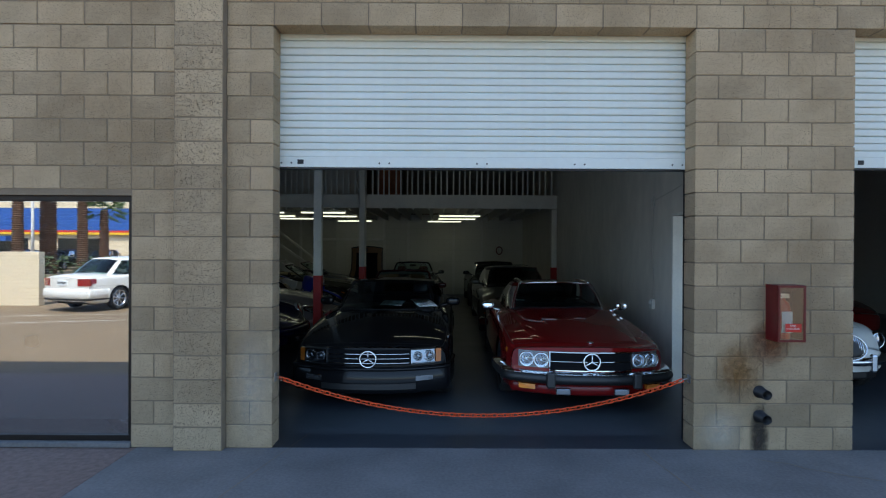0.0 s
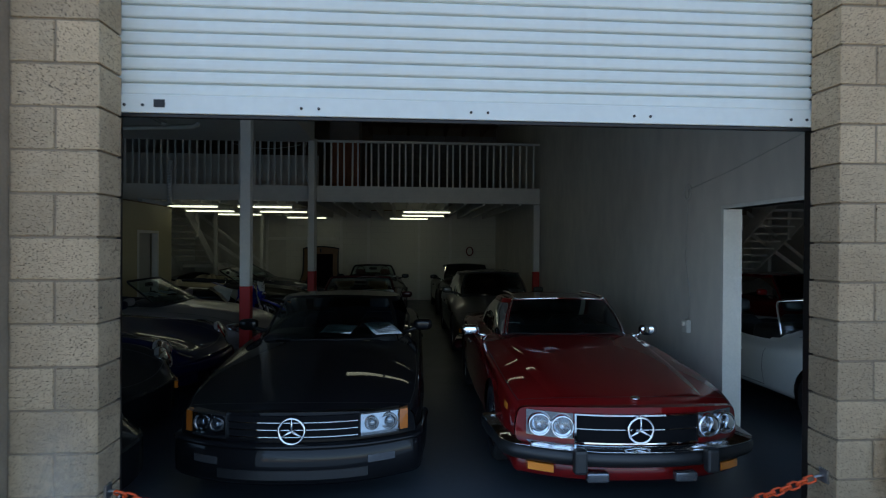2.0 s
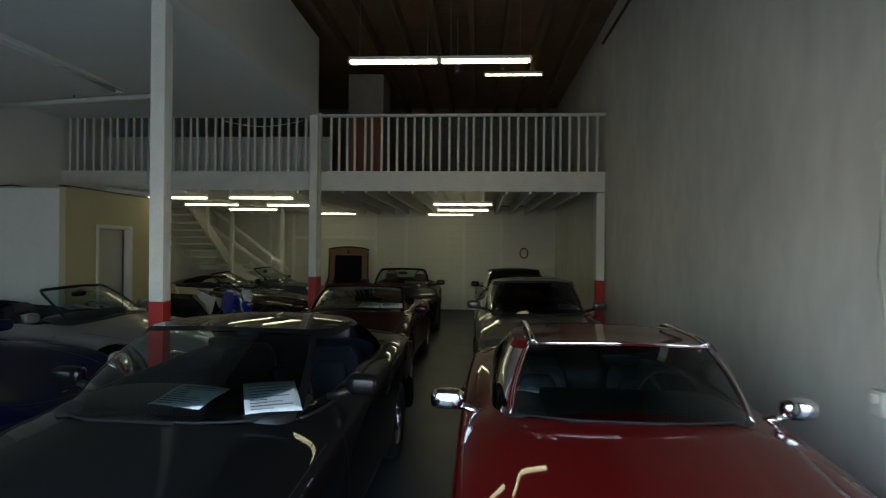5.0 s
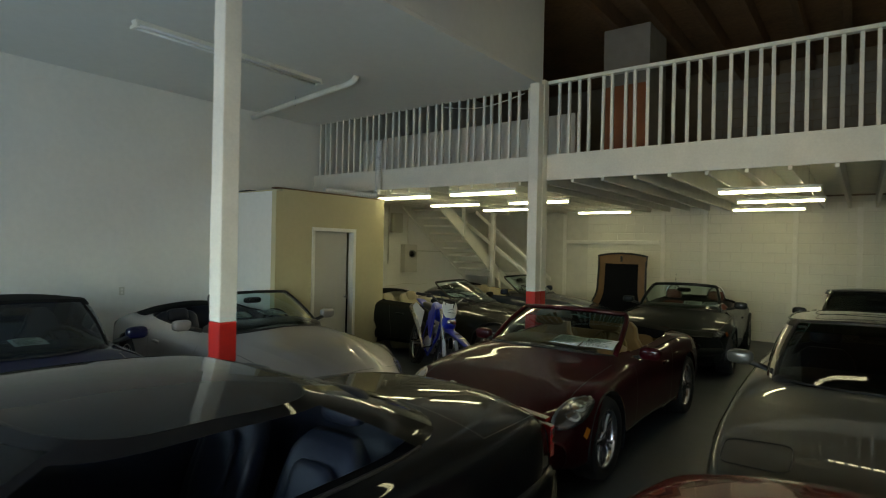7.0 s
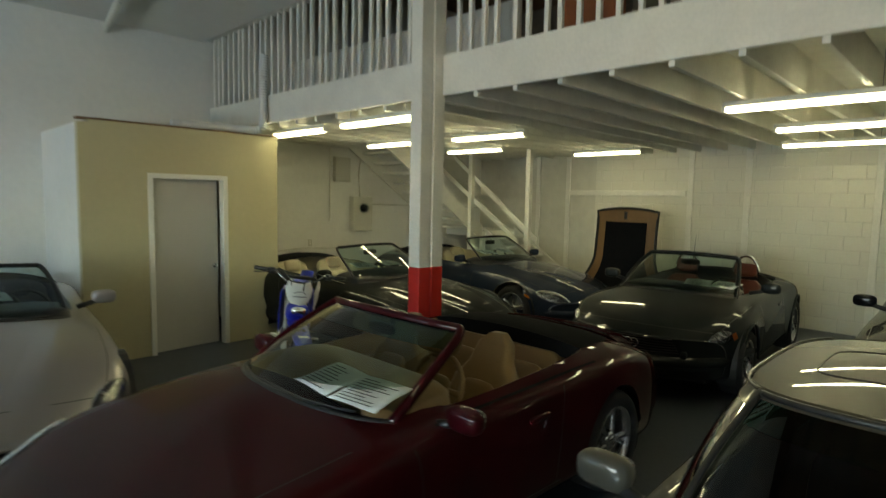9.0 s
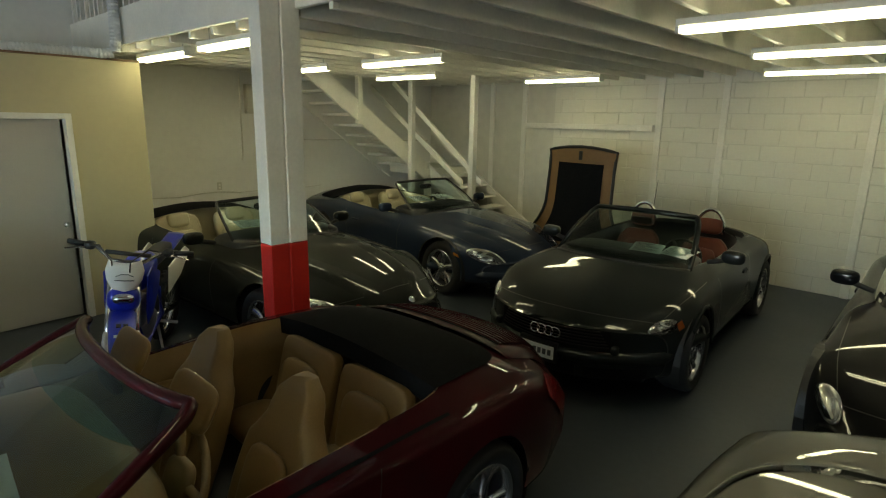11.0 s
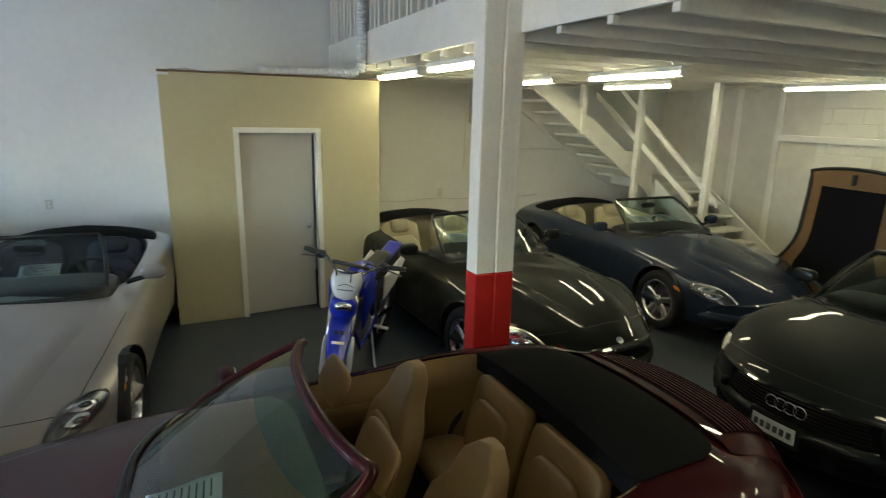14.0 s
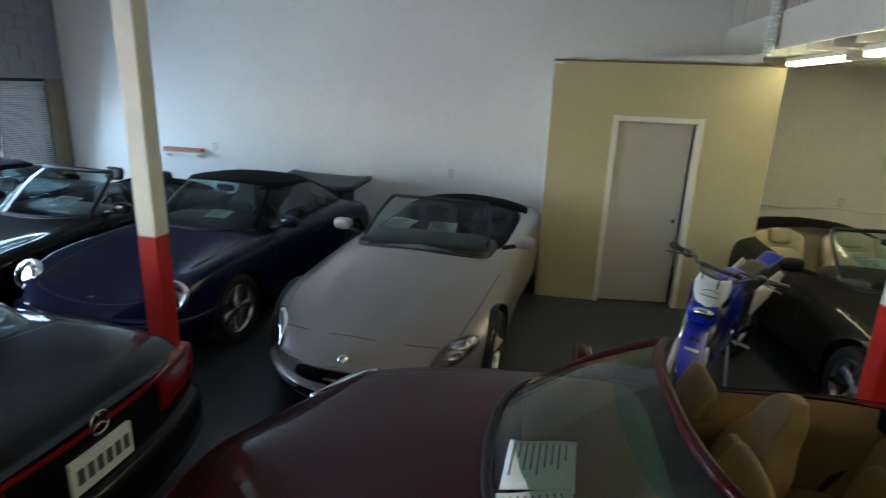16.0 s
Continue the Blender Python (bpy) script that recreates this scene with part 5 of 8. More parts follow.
SGT = dict(L=4.52, W=1.76, sf=0.30, sr=0.28, r=0.315, ra=0.36, xf=0.92, xr=3.45, ww=0.225, spokes=7, sill=SILL[:-1] + [(4.52, 0.27)],
           hw=[(0, 0.88), (0.4, 0.95), (1.0, 0.985), (2.4, 1.0), (3.6, 0.99), (4.2, 0.95), (4.52, 0.88)],
           zt=[(0, 0.56), (0.1, 0.62), (0.6, 0.745), (1.2, 0.86), (1.6, 0.92), (2.4, 0.95), (3.4, 0.97), (4.1, 0.96), (4.4, 0.90), (4.52, 0.80)],
           zs=[(0, 0.52), (0.2, 0.61), (0.9, 0.745), (1.8, 0.83), (3.2, 0.87), (4.2, 0.86), (4.52, 0.74)],
           ks=[(0, 0.88), (1.0, 0.88), (2.4, 0.90), (4.52, 0.85)],
           door=(1.6, 2.85), hood=(0.12, 1.4, 24), deck=(3.95, 4.46, 26), cockpit=(2.6, 0.98, 0.68), cabin=(1.38, 3.95, 0.72, 1.98, 3.2, 0.575, 1.315), seat_s=2.65,
           leather=M["blue_leather"], dash=M["black"], open=False, mirror=(1.85, 0.98), glass=M["darkglass"], frame=M["black"], bpost=(46, 122), pillars=((40, 47), (121, 141)))
SMGA = dict(L=3.96, W=1.48, sf=0.42, sr=0.45, r=0.31, ra=0.345, xf=0.80, xr=3.18, ww=0.16, spokes=15, sill=[(0, 0.34), (0.4, 0.24), (3.5, 0.22), (3.96, 0.34)], rimmat=M["chrome"],
            hw=[(0, 0.84), (0.4, 0.97), (0.9, 1.0), (1.8, 0.96), (2.8, 0.98), (3.4, 0.93), (3.96, 0.70)],
            zt=[(0, 0.62), (0.15, 0.75), (0.5, 0.86), (1.0, 0.92), (1.45, 0.95), (2.2, 0.90), (2.8, 0.90), (3.4, 0.84), (3.8, 0.68), (3.96, 0.56)],
            zs=[(0, 0.55), (0.2, 0.76), (0.6, 0.83), (1.1, 0.80), (1.8, 0.72), (2.5, 0.74), (3.1, 0.80), (3.6, 0.70), (3.96, 0.50)],
            ks=[(0, 0.80), (0.8, 0.82), (1.8, 0.90), (3.0, 0.86), (3.96, 0.74)],
            door=(1.65, 2.35), hood=(0.3, 1.4, 30), cockpit=(2.1, 0.55, 0.58), cabin=(1.5, 2.8, 0.58, 1.72, 2.3, 0.54, 1.22), seat_s=2.2,
            leather=M["black_leather"], dash=M["black"], framer=0.012, frame=M["chrome"], mirror=(0.75, 1.05), my=0.70, mirmat=M["chrome"])
SSED = dict(L=4.50, W=1.72, sf=0.18, sr=0.16, r=0.31, ra=0.355, xf=0.80, xr=3.49, ww=0.205, spokes=8, sill=[(0, 0.24), (0.4, 0.19), (4.1, 0.19), (4.5, 0.28)],
            hw=[(0, 0.91), (0.4, 0.97), (1.0, 0.99), (2.4, 1.0), (3.6, 0.99), (4.2, 0.96), (4.5, 0.90)],
            zt=[(0, 0.74), (0.1, 0.78), (0.6, 0.85), (1.2, 0.93), (2.4, 0.97), (3.4, 1.0), (4.2, 0.98), (4.42, 0.95), (4.5, 0.90)],
            zs=[(0, 0.68), (0.3, 0.74), (1.0, 0.83), (2.0, 0.89), (3.4, 0.92), (4.4, 0.90), (4.5, 0.84)],
            ks=[(0, 0.90), (1.0, 0.90), (2.4, 0.93), (4.5, 0.89)],
            door=(1.35, 2.35), hood=(0.1, 1.1, 24), deck=(3.8, 4.46, 25), cockpit=(2.4, 1.1, 0.68), cabin=(1.15, 3.85, 0.71, 1.75, 3.25, 0.57, 1.42), seat_s=2.2,
            leather=M["black_leather"], dash=M["black"], open=False, mirror=(1.6, 1.0), bpost=(46, 128), pillars=((40, 47), (86, 94), (126, 141)))


def plate(car, B, y, z, w, h, tail=False, proud=0.012):
    p = part("number_plate", B.front_patch(y - w / 2, y + w / 2, z - h / 2, z + h / 2, proud, tail, 2, 6), M["paper"], car, "white number plate")
    d = -1 if tail else 1
    for k in range(6):
        bm = bmesh.new()
        yy = y - w * 0.38 + k * w * 0.152
        c = B.nose(yy, z, tail) + Vector((d * (proud + 0.002), 0, 0))
        box(bm, c.x - 0.001, c.x + 0.001, yy - w * 0.05, yy + w * 0.05, z - h * 0.22, z + h * 0.22)
        part("plate_bar", bm, M["ink"], p)


def sheets_for(car_at, rz, B, s, zoff, ys, sc=1.0):
    m = pose(car_at[0], car_at[1], 0, 0, 0, rz)
    for k, (y, yaw) in enumerate(ys):
        p = m @ Vector((B.L / 2 - s, y, B.at("zt", s) + zoff))
        sheet(p, 0.30 * sc, 0.26 * sc, 9, rz + yaw)


# --- burgundy open two-seater with tan hide
c996_at, c996_rz = (-0.86, 13.22), -90
car, B = make_car("sports_car", c996_at, c996_rz, S996, "burgundy open sports car with tan leather seats", C["burgundy"])
for sd_ in (1, -1):
    skin_lamp(car, B, 0.40, 0.25, 23.0, 4.6, sd_, -0.06)
    part("indicator", B.ribbon([(0.34 + 0.012 * k, 13 + k * 0.25, sd_) for k in range(8)], 0.05, 0.004), M["amber"], car)
    part("tail_lamp", B.ribbon([(lerp(3.98, 4.40, k / 10), lerp(21, 15, k / 10), sd_) for k in range(11)], 0.13, 0.006), M["redlens"], car, "red tail lamp", True)
    bm = bmesh.new()
    blob(bm, (0.03, 0.17, 0.17), 0.5, pose(B.L / 2 - 3.09, sd_ * 0.285, 0.60, 0, -16, 0), 20, 10)
    blob(bm, (0.17, 0.25, 0.06), 0.6, pose(B.L / 2 - 2.93, sd_ * 0.33, 0.44), 20, 8)
    blob(bm, (0.040, 0.255, 0.26), 0.26, pose(B.L / 2 - 3.15, sd_ * 0.275, 0.60, 0, -14, 0), 24, 12)
    part("rear_seat", bm, M["tan_leather"], car, "small tan leather rear seat", True)
    # door cards with speakers and pulls
    bm = bmesh.new()
    blob(bm, (0.42, 0.035, 0.06), 0.5, pose(B.L / 2 - 2.25, sd_ * 0.66, 0.66), 18, 8)
    part("armrest", bm, M["tan_leather"], car, smooth=True)
    mm = pose(B.L / 2 - 2.29, sd_ * 0.31, 1.07, 0, 62, 0)
    o = part("sun_visor", blob(bmesh.new(), (0.09, 0.17, 0.016), 0.5, mm, 20, 8), M["tan_leather"], car, "tan sun visor folded down", True)
    part("visor_mirror", blob(bmesh.new(), (0.055, 0.10, 0.010), 0.8, mm @ pose(0, 0, -0.016), 20, 6), M["cream_leather"], o, smooth=True)
    part("door_seal", B.ribbon([(lerp(1.80, 3.15, k / 16), 25.2, sd_) for k in range(17)], 0.018, 0.004), M["cloth_black"], car, "black door top seal")
# raised engine lid with louvres across it
def lid_pt(s, y, o):
    t = (s - 3.86) / 0.50
    return B.place(s, y, B.top(s, y) + 0.004 + (0.022 + 0.035 * t) * (1 - abs(y / 0.60) ** 8) + o)
bm = bmesh.new()
ys = [0.60 * math.sin(math.pi * (q / 24 - 0.5)) for q in range(25)]
ss_ = [lerp(3.86, 4.36, k / 12) for k in range(13)]
vr = grid_faces(bm, [[lid_pt(s, y, 0) for y in ys] for s in ss_] + [[lid_pt(4.36, y, 0) - Vector((0.0, 0, 0.07)) for y in ys]])
lid = part("engine_lid", bm, C["burgundy"], car, "raised burgundy engine lid", True)
for k in range(11):
    s = 3.935 + k * 0.036
    bm = bmesh.new()
    box_rows = [[lid_pt(s + dx, y, dz) for y in [lerp(-0.47, 0.47, q / 18) for q in range(19)]] for dx, dz in ((0, 0.001), (0.003, 0.004), (0.014, 0.004), (0.017, 0.001))]
    grid_faces(bm, box_rows)
    part("louvre_slot", bm, M["grille_dark"], lid)
    bm = bmesh.new()
    grid_faces(bm, [[lid_pt(s + 0.018 + dx, y, dz) for y in [lerp(-0.48, 0.48, q / 18) for q in range(19)]] for dx, dz in ((0, 0.0), (0.003, 0.013), (0.013, 0.013), (0.017, 0.0))])
    part("louvre", bm, C["burgundy"], lid)
# flat cloth cover behind the seats
bm = bmesh.new()
rows = []
for k in range(15):
    t = k / 14
    hw = lerp(0.655, 0.60, t) * (1.0 if t < 0.6 else math.sqrt(max(0.0, 1 - ((t - 0.6) / 0.4) ** 2)) * 0.28 + 0.72)
    row = []
    for q in range(25):
        y = hw * math.sin(math.pi * (q / 24 - 0.5))
        s = lerp(3.22, 3.84, t)
        row.append(B.place(s, y, B.top(s, y) + 0.008 + 0.022 * math.sin(math.pi * min(1, t * 1.02)) ** 0.5 * (1 - abs(y / (hw + 0.001)) ** 6)))
    rows.append(row)
grid_faces(bm, rows)
grid_faces(bm, [[Vector(p) - Vector((0, 0, 0.10)) for p in rows[0]], rows[0]])
part("folded_top", bm, M["cloth_black"], car, "folded black fabric roof under its cover", True)
sheets_for(c996_at, c996_rz, B, 1.64, 0.045, ((0.50, 8), (0.20, -4)))

# --- convertible with oval nose, three of them
def oval_roadster(at, rz, color, leather, label, spec=SXK, sheets=True):
    sp = dict(spec, leather=leather)
    car, B = make_car("convertible_car", at, rz, sp, label, color)
    for sd_ in (1, -1):
        skin_lamp(car, B, 0.21, 0.21, 22.9, 4.3, sd_, -0.08, 2, color)
        part("side_marker", B.ribbon([(0.50 + 0.02 * k, 15.5, sd_) for k in range(9)], 0.03, 0.004), M["amber"], car)
        part("tail_lamp", B.ribbon([(lerp(4.3, 4.72, k / 8), lerp(22, 17, k / 8), sd_) for k in range(9)], 0.12, 0.006), M["redlens"], car, "red tail lamp")
        # raised bonnet crease
        crease = bmesh.new()
        grid_faces(crease, [[B.P(lerp(0.16, 1.45, k / 20), lerp(33.2, 30.6, k / 20) + dj, sd_) + Vector((0, 0, dz * math.sin(math.pi * (k / 20) ** 0.7))) for dj, dz in ((-1.6, 0.0), (-0.8, 0.008), (0.0, 0.016), (0.6, 0.013), (1.3, 0.008), (2.0, 0.0))] for k in range(21)])
        part("bonnet_crease", crease, color, car, smooth=True)
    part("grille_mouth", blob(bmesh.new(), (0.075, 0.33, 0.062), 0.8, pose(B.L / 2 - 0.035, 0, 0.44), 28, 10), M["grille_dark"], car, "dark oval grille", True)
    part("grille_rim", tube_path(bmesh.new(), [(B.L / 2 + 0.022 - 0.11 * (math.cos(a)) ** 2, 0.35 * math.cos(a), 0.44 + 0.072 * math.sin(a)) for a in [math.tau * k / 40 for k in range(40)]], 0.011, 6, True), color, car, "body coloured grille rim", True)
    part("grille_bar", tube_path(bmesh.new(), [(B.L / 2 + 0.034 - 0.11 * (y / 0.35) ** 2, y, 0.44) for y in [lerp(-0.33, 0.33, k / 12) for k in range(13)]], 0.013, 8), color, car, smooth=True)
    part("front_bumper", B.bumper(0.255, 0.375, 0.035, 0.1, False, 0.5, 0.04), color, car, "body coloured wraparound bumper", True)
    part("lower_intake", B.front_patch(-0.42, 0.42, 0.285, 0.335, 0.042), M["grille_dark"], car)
    part("badge", blob(bmesh.new(), (0.014, 0.035, 0.035), 1, Matrix.Translation(B.P(0.05, NV - 0.1, 1)) @ pose(0, 0, 0, 0, -45, 0), 14, 8), M["chrome"], car, "round chrome badge", True)
    for sd_ in (1, -1):
        bm = bmesh.new()
        blob(bm, (0.06, 0.27, 0.22), 0.5, pose(B.L / 2 - 3.42, sd_ * 0.36, 0.72, 0, -18, 0), 18, 8)
        part("rear_seat", bm, leather, car, smooth=True)
    if sheets:
        sheets_for(at, rz, B, 2.0, 0.085, ((0.12, 10), (-0.30, -8)), 0.9)
    return car, B
oval_roadster((-4.30, 15.60), 4, C["green_black"], M["cream_leather"], "black green convertible with cream leather and folded roof")
oval_roadster((-4.50, 18.3), -3, C["blue"], M["cream_leather"], "slate blue convertible with cream leather and folded roof")
oval_roadster((-4.32, 11.60), -5.5, C["silver"], M["blue_leather"], "warm silver convertible with navy seats and folded roof")

# --- charcoal roadster with four rings on its grille
tt_at, tt_rz = (-0.90, 18.05), -86.5
car, B = make_car("roadster_car", tt_at, tt_rz, STT, "charcoal grey open roadster with oxblood leather seats", C["grey"])
part("grille", B.front_patch(-0.46, 0.46, 0.475, 0.612, 0.004, nz=5), M["grille_dark"], car, "black slatted grille")
for k in range(6):
    part("grille_slat", B.front_patch(-0.455 + 0.012 * k, 0.455 - 0.012 * k, 0.480 + k * 0.024, 0.489 + k * 0.024, 0.012, nz=1), M["bronze"], car)
part("bumper", B.bumper(0.335, 0.462, 0.028, 0.1, False, 0.55, 0.04), C["grey"], car, "charcoal wraparound bumper", True)
part("lower_intake", B.front_patch(-0.24, 0.24, 0.255, 0.325, 0.006), M["grille_dark"], car)
for sd_ in (1, -1):
    part("side_intake", B.front_patch(*sorted((sd_ * 0.30, sd_ * 0.68)), 0.255, 0.325, 0.006), M["grille_dark"], car)
    part("bumper_guard", blob(bmesh.new(), (0.03, 0.028, 0.035), 0.6, Matrix.Translation(B.nose(sd_ * 0.50, 0.475) + Vector((0.03, 0, 0))), 12, 8), C["grey"], car, smooth=True)
for k in range(4):
    part("badge_ring", star_ring(bmesh.new(), Matrix.Translation(B.nose((k - 1.5) * 0.058, 0.552) + Vector((0.022, 0, 0))), 0.038, 0, 0.0055), M["chrome"], car, "chrome badge ring", True)
part("plate_frame", B.front_patch(-0.215, 0.115, 0.305, 0.465, 0.034), M["black"], car, "black number plate frame")
plate(car, B, -0.05, 0.385, 0.28, 0.10, False, 0.04)
for sd_ in (1, -1):
    skin_lamp(car, B, 0.14, 0.135, 21.8, 3.4, sd_, -0.06, 2)
    part("corner_lens", B.ribbon([(0.24 + 0.016 * k, 18.6, sd_) for k in range(8)], 0.06, 0.014), M["dark_amber"], car)
    # roll hoop
    mm = pose(B.L / 2 - 2.84, sd_ * 0.36, 0)
    part("roll_hoop", tube_path(bmesh.new(), [mm @ Vector((0, 0.14 * math.cos(a), 1.00 + 0.20 * math.sin(a))) for a in [math.pi * (k / 16 * 1.2 - 0.1) for k in range(17)]], 0.022, 8), M["chrome"], car, "polished roll hoop", True)
    # wheel arch lips
    for sw in (STT["xf"], STT["xr"]):
        pts = []
        for k in range(21):
            a = radians(-5 + 190 * k / 20)
            s, z = sw - 0.385 * math.cos(a), STT["r"] + 0.385 * math.sin(a)
            w = STT["W"] / 2 * B.at("hw", s)
            pts.append(B.place(s, sd_ * w * 0.995, z))
        part("arch_lip", tube_path(bmesh.new(), pts, 0.016, 6), C["grey"], car, smooth=True)
part("aerial", tube_path(bmesh.new(), [(B.L / 2 - 3.35, -0.45, 0.95), (B.L / 2 - 3.45, -0.45, 1.4)], [0.004, 0.002], 6), M["black"], car)
sheets_for(tt_at, tt_rz, B, 1.44, 0.05, ((0.48, -12), (0.20, 6)), 0.9)

# --- black hardtop grand tourer near the opening
SLL = stretch(SR129, 1.07, sf=0.30, windows_down=True)
sl_at, sl_rz = (-0.71, 8.35), -91
car, B = make_car("hardtop_car", sl_at, sl_rz, SLL, "gloss black hardtop sports car facing the opening", C["black"])
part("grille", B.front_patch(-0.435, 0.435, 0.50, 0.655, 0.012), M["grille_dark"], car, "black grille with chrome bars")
for k in range(3):
    part("grille_bar", B.front_patch(-0.43, 0.43, 0.517 + k * 0.048, 0.522 + k * 0.048, 0.02, nz=1), M["chrome"], car, "chrome grille bar")
part("badge_ring", star_ring(bmesh.new(), Matrix.Translation(B.nose(0, 0.565) + Vector((0.038, 0, 0))), 0.085, 3, 0.009), M["chrome"], car, "large chrome ring badge", True)
part("bumper", B.bumper(0.20, 0.465, 0.045, 0.1, False, 0.5, 0.03), C["black"], car, smooth=True)
part("bumper_strip", B.bumper(0.44, 0.48, 0.055, 0.05, False, 0.5, 0.012), C["black"], car, smooth=True)
part("lower_intake", B.front_patch(-0.5, 0.5, 0.25, 0.31, 0.06), M["black"], car)
for sd_ in (1, -1):
    y0, y1 = sorted((sd_ * 0.45, sd_ * 0.705))
    h = part("headlight", B.front_patch(y0, y1, 0.505, 0.665, 0.004), M["reflector"], car, "square clear headlamp")
    part("lens", B.front_patch(y0, y1, 0.505, 0.665, 0.034), M["lens"], h)
    for q, r_l in ((0.52, 0.046), (0.635, 0.056)):
        c = B.nose(sd_ * q, 0.585) + Vector((0.010, 0, 0))
        pj = part("projector", revolve(bmesh.new(), [(r_l * 0.62, -0.004), (r_l * 0.70, 0.006), (r_l, 0.016), (r_l * 1.08, 0.004)], 20, Matrix.Translation(c) @ pose(0, 0, 0, 0, 0, -90)), M["lamp_bed"], h, smooth=True)
        part("bulb_lens", blob(bmesh.new(), (0.014, r_l * 0.6, r_l * 0.6), 1, Matrix.Translation(c + Vector((0.004, 0, 0))), 14, 8), M["lens_core"], h, smooth=True)
    for z in (0.508, 0.662):
        part("lamp_rim", B.front_patch(y0, y1, z - 0.005, z + 0.005, 0.036, nz=1), M["black"], h)
    y0, y1 = sorted((sd_ * 0.709, sd_ * 0.765))
    part("indicator", B.front_patch(y0, y1, 0.515, 0.655, 0.022), M["deep_amber"], car, "amber corner indicator")
    y0, y1 = sorted((sd_ * 0.50, sd_ * 0.68))
    part("fog_lamp", B.front_patch(y0, y1, 0.335, 0.385, 0.058), M["lamp_bed"], car)
    y0, y1 = sorted((sd_ * 0.42, sd_ * 0.84))
    part("tail_lamp", B.front_patch(y0, y1, 0.63, 0.80, 0.01, True), M["redlens"], car, "wide red tail lamp")
part("rear_bumper", B.bumper(0.26, 0.56, 0.05, 0.1, True, 0.5, 0.03), C["black"], car, smooth=True)
part("trim_strip", B.front_patch(-0.80, 0.80, 0.815, 0.835, 0.012, True), M["redlens"], car)
part("rear_badge", star_ring(bmesh.new(), Matrix.Translation(B.nose(0, 0.80, True) + Vector((-0.02, 0, 0.04))), 0.05, 3, 0.006), M["chrome"], car, "chrome ring badge", True)
plate(car, B, 0.0, 0.66, 0.34, 0.16, True, 0.02)
sheets_for(sl_at, sl_rz, B, 1.69, 0.045, ((0.08, -10),), 1.0)
m_ = pose(sl_at[0], sl_at[1], 0, 0, 0, sl_rz)
s_ = sheet(m_ @ Vector((B.L / 2 - 1.72, 0.50, B.at("zt", 1.72) + 0.045)), 0.27, 0.34, 12, sl_rz + 26)
letters("AS IS - NO WARRANTY", 0.018, pose(0.10, 0, 0.0075, 0, 0, -90), M["ink"], s_, "heading")
letters("WARRANTY", 0.018, pose(0.065, 0, 0.0075, 0, 0, -90), M["ink"], s_, "heading")

# --- red hardtop roadster
RDL = stretch(SR107, 1.03, sf=0.28)
rd_at, rd_rz = (1.62, 8.22), -91
car, B = make_car("hardtop_car", rd_at, rd_rz, RDL, "bright red classic roadster with a red hardtop", C["red"])
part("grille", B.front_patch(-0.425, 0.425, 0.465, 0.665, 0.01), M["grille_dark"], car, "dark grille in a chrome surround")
for z in (0.47, 0.66):
    part("grille_trim", B.front_patch(-0.43, 0.43, z - 0.005, z + 0.005, 0.026, nz=1), M["chrome"], car, "chrome grille trim")
for k in (1,):
    part("grille_bar", B.front_patch(-0.42, 0.42, 0.512 + k * 0.047, 0.518 + k * 0.047, 0.018, nz=1), M["chrome"], car, "chrome grille bar")
for y in (-0.425, 0.425):
    part("grille_trim", B.front_patch(y - 0.006, y + 0.006, 0.465, 0.665, 0.024, ny=2), M["chrome"], car, "chrome grille trim")
part("badge_ring", star_ring(bmesh.new(), Matrix.Translation(B.nose(0, 0.568) + Vector((0.045, 0, 0))), 0.085, 3, 0.009), M["chrome"], car, "large chrome ring badge", True)
part("bonnet_badge", blob(bmesh.new(), (0.035, 0.035, 0.012), 1, Matrix.Translation(B.P(0.1, NV - 0.1, 1) + Vector((0, 0, 0.004))), 14, 8), M["chrome"], car, smooth=True)
part("bumper", B.bumper(0.34, 0.445, 0.13, 0.12, False, 0.5, 0.03), M["black"], car, "black rubber bumper", True)
part("bumper_chrome", B.bumper(0.437, 0.457, 0.12, 0.05, False, 0.5, 0.012), M["chrome"], car, "chrome bumper strip", True)
part("valance", B.bumper(0.21, 0.335, 0.02, 0.1, False, 0.3, 0.02), C["red"], car, smooth=True)
for sd_ in (1, -1):
    bm = bmesh.new()
    grid_faces(bm, [[B.P(lerp(0.14, 1.62, k / 20), lerp(31.6, 29.6, k / 20) + dj, sd_) + Vector((0, 0, dz)) for dj, dz in ((-1.2, 0.0), (-0.4, 0.011), (0.2, 0.013), (1.0, 0.011), (2.2, 0.006), (3.2, 0.0))] for k in range(21)])
    part("bonnet_crease", bm, C["red"], car, smooth=True)
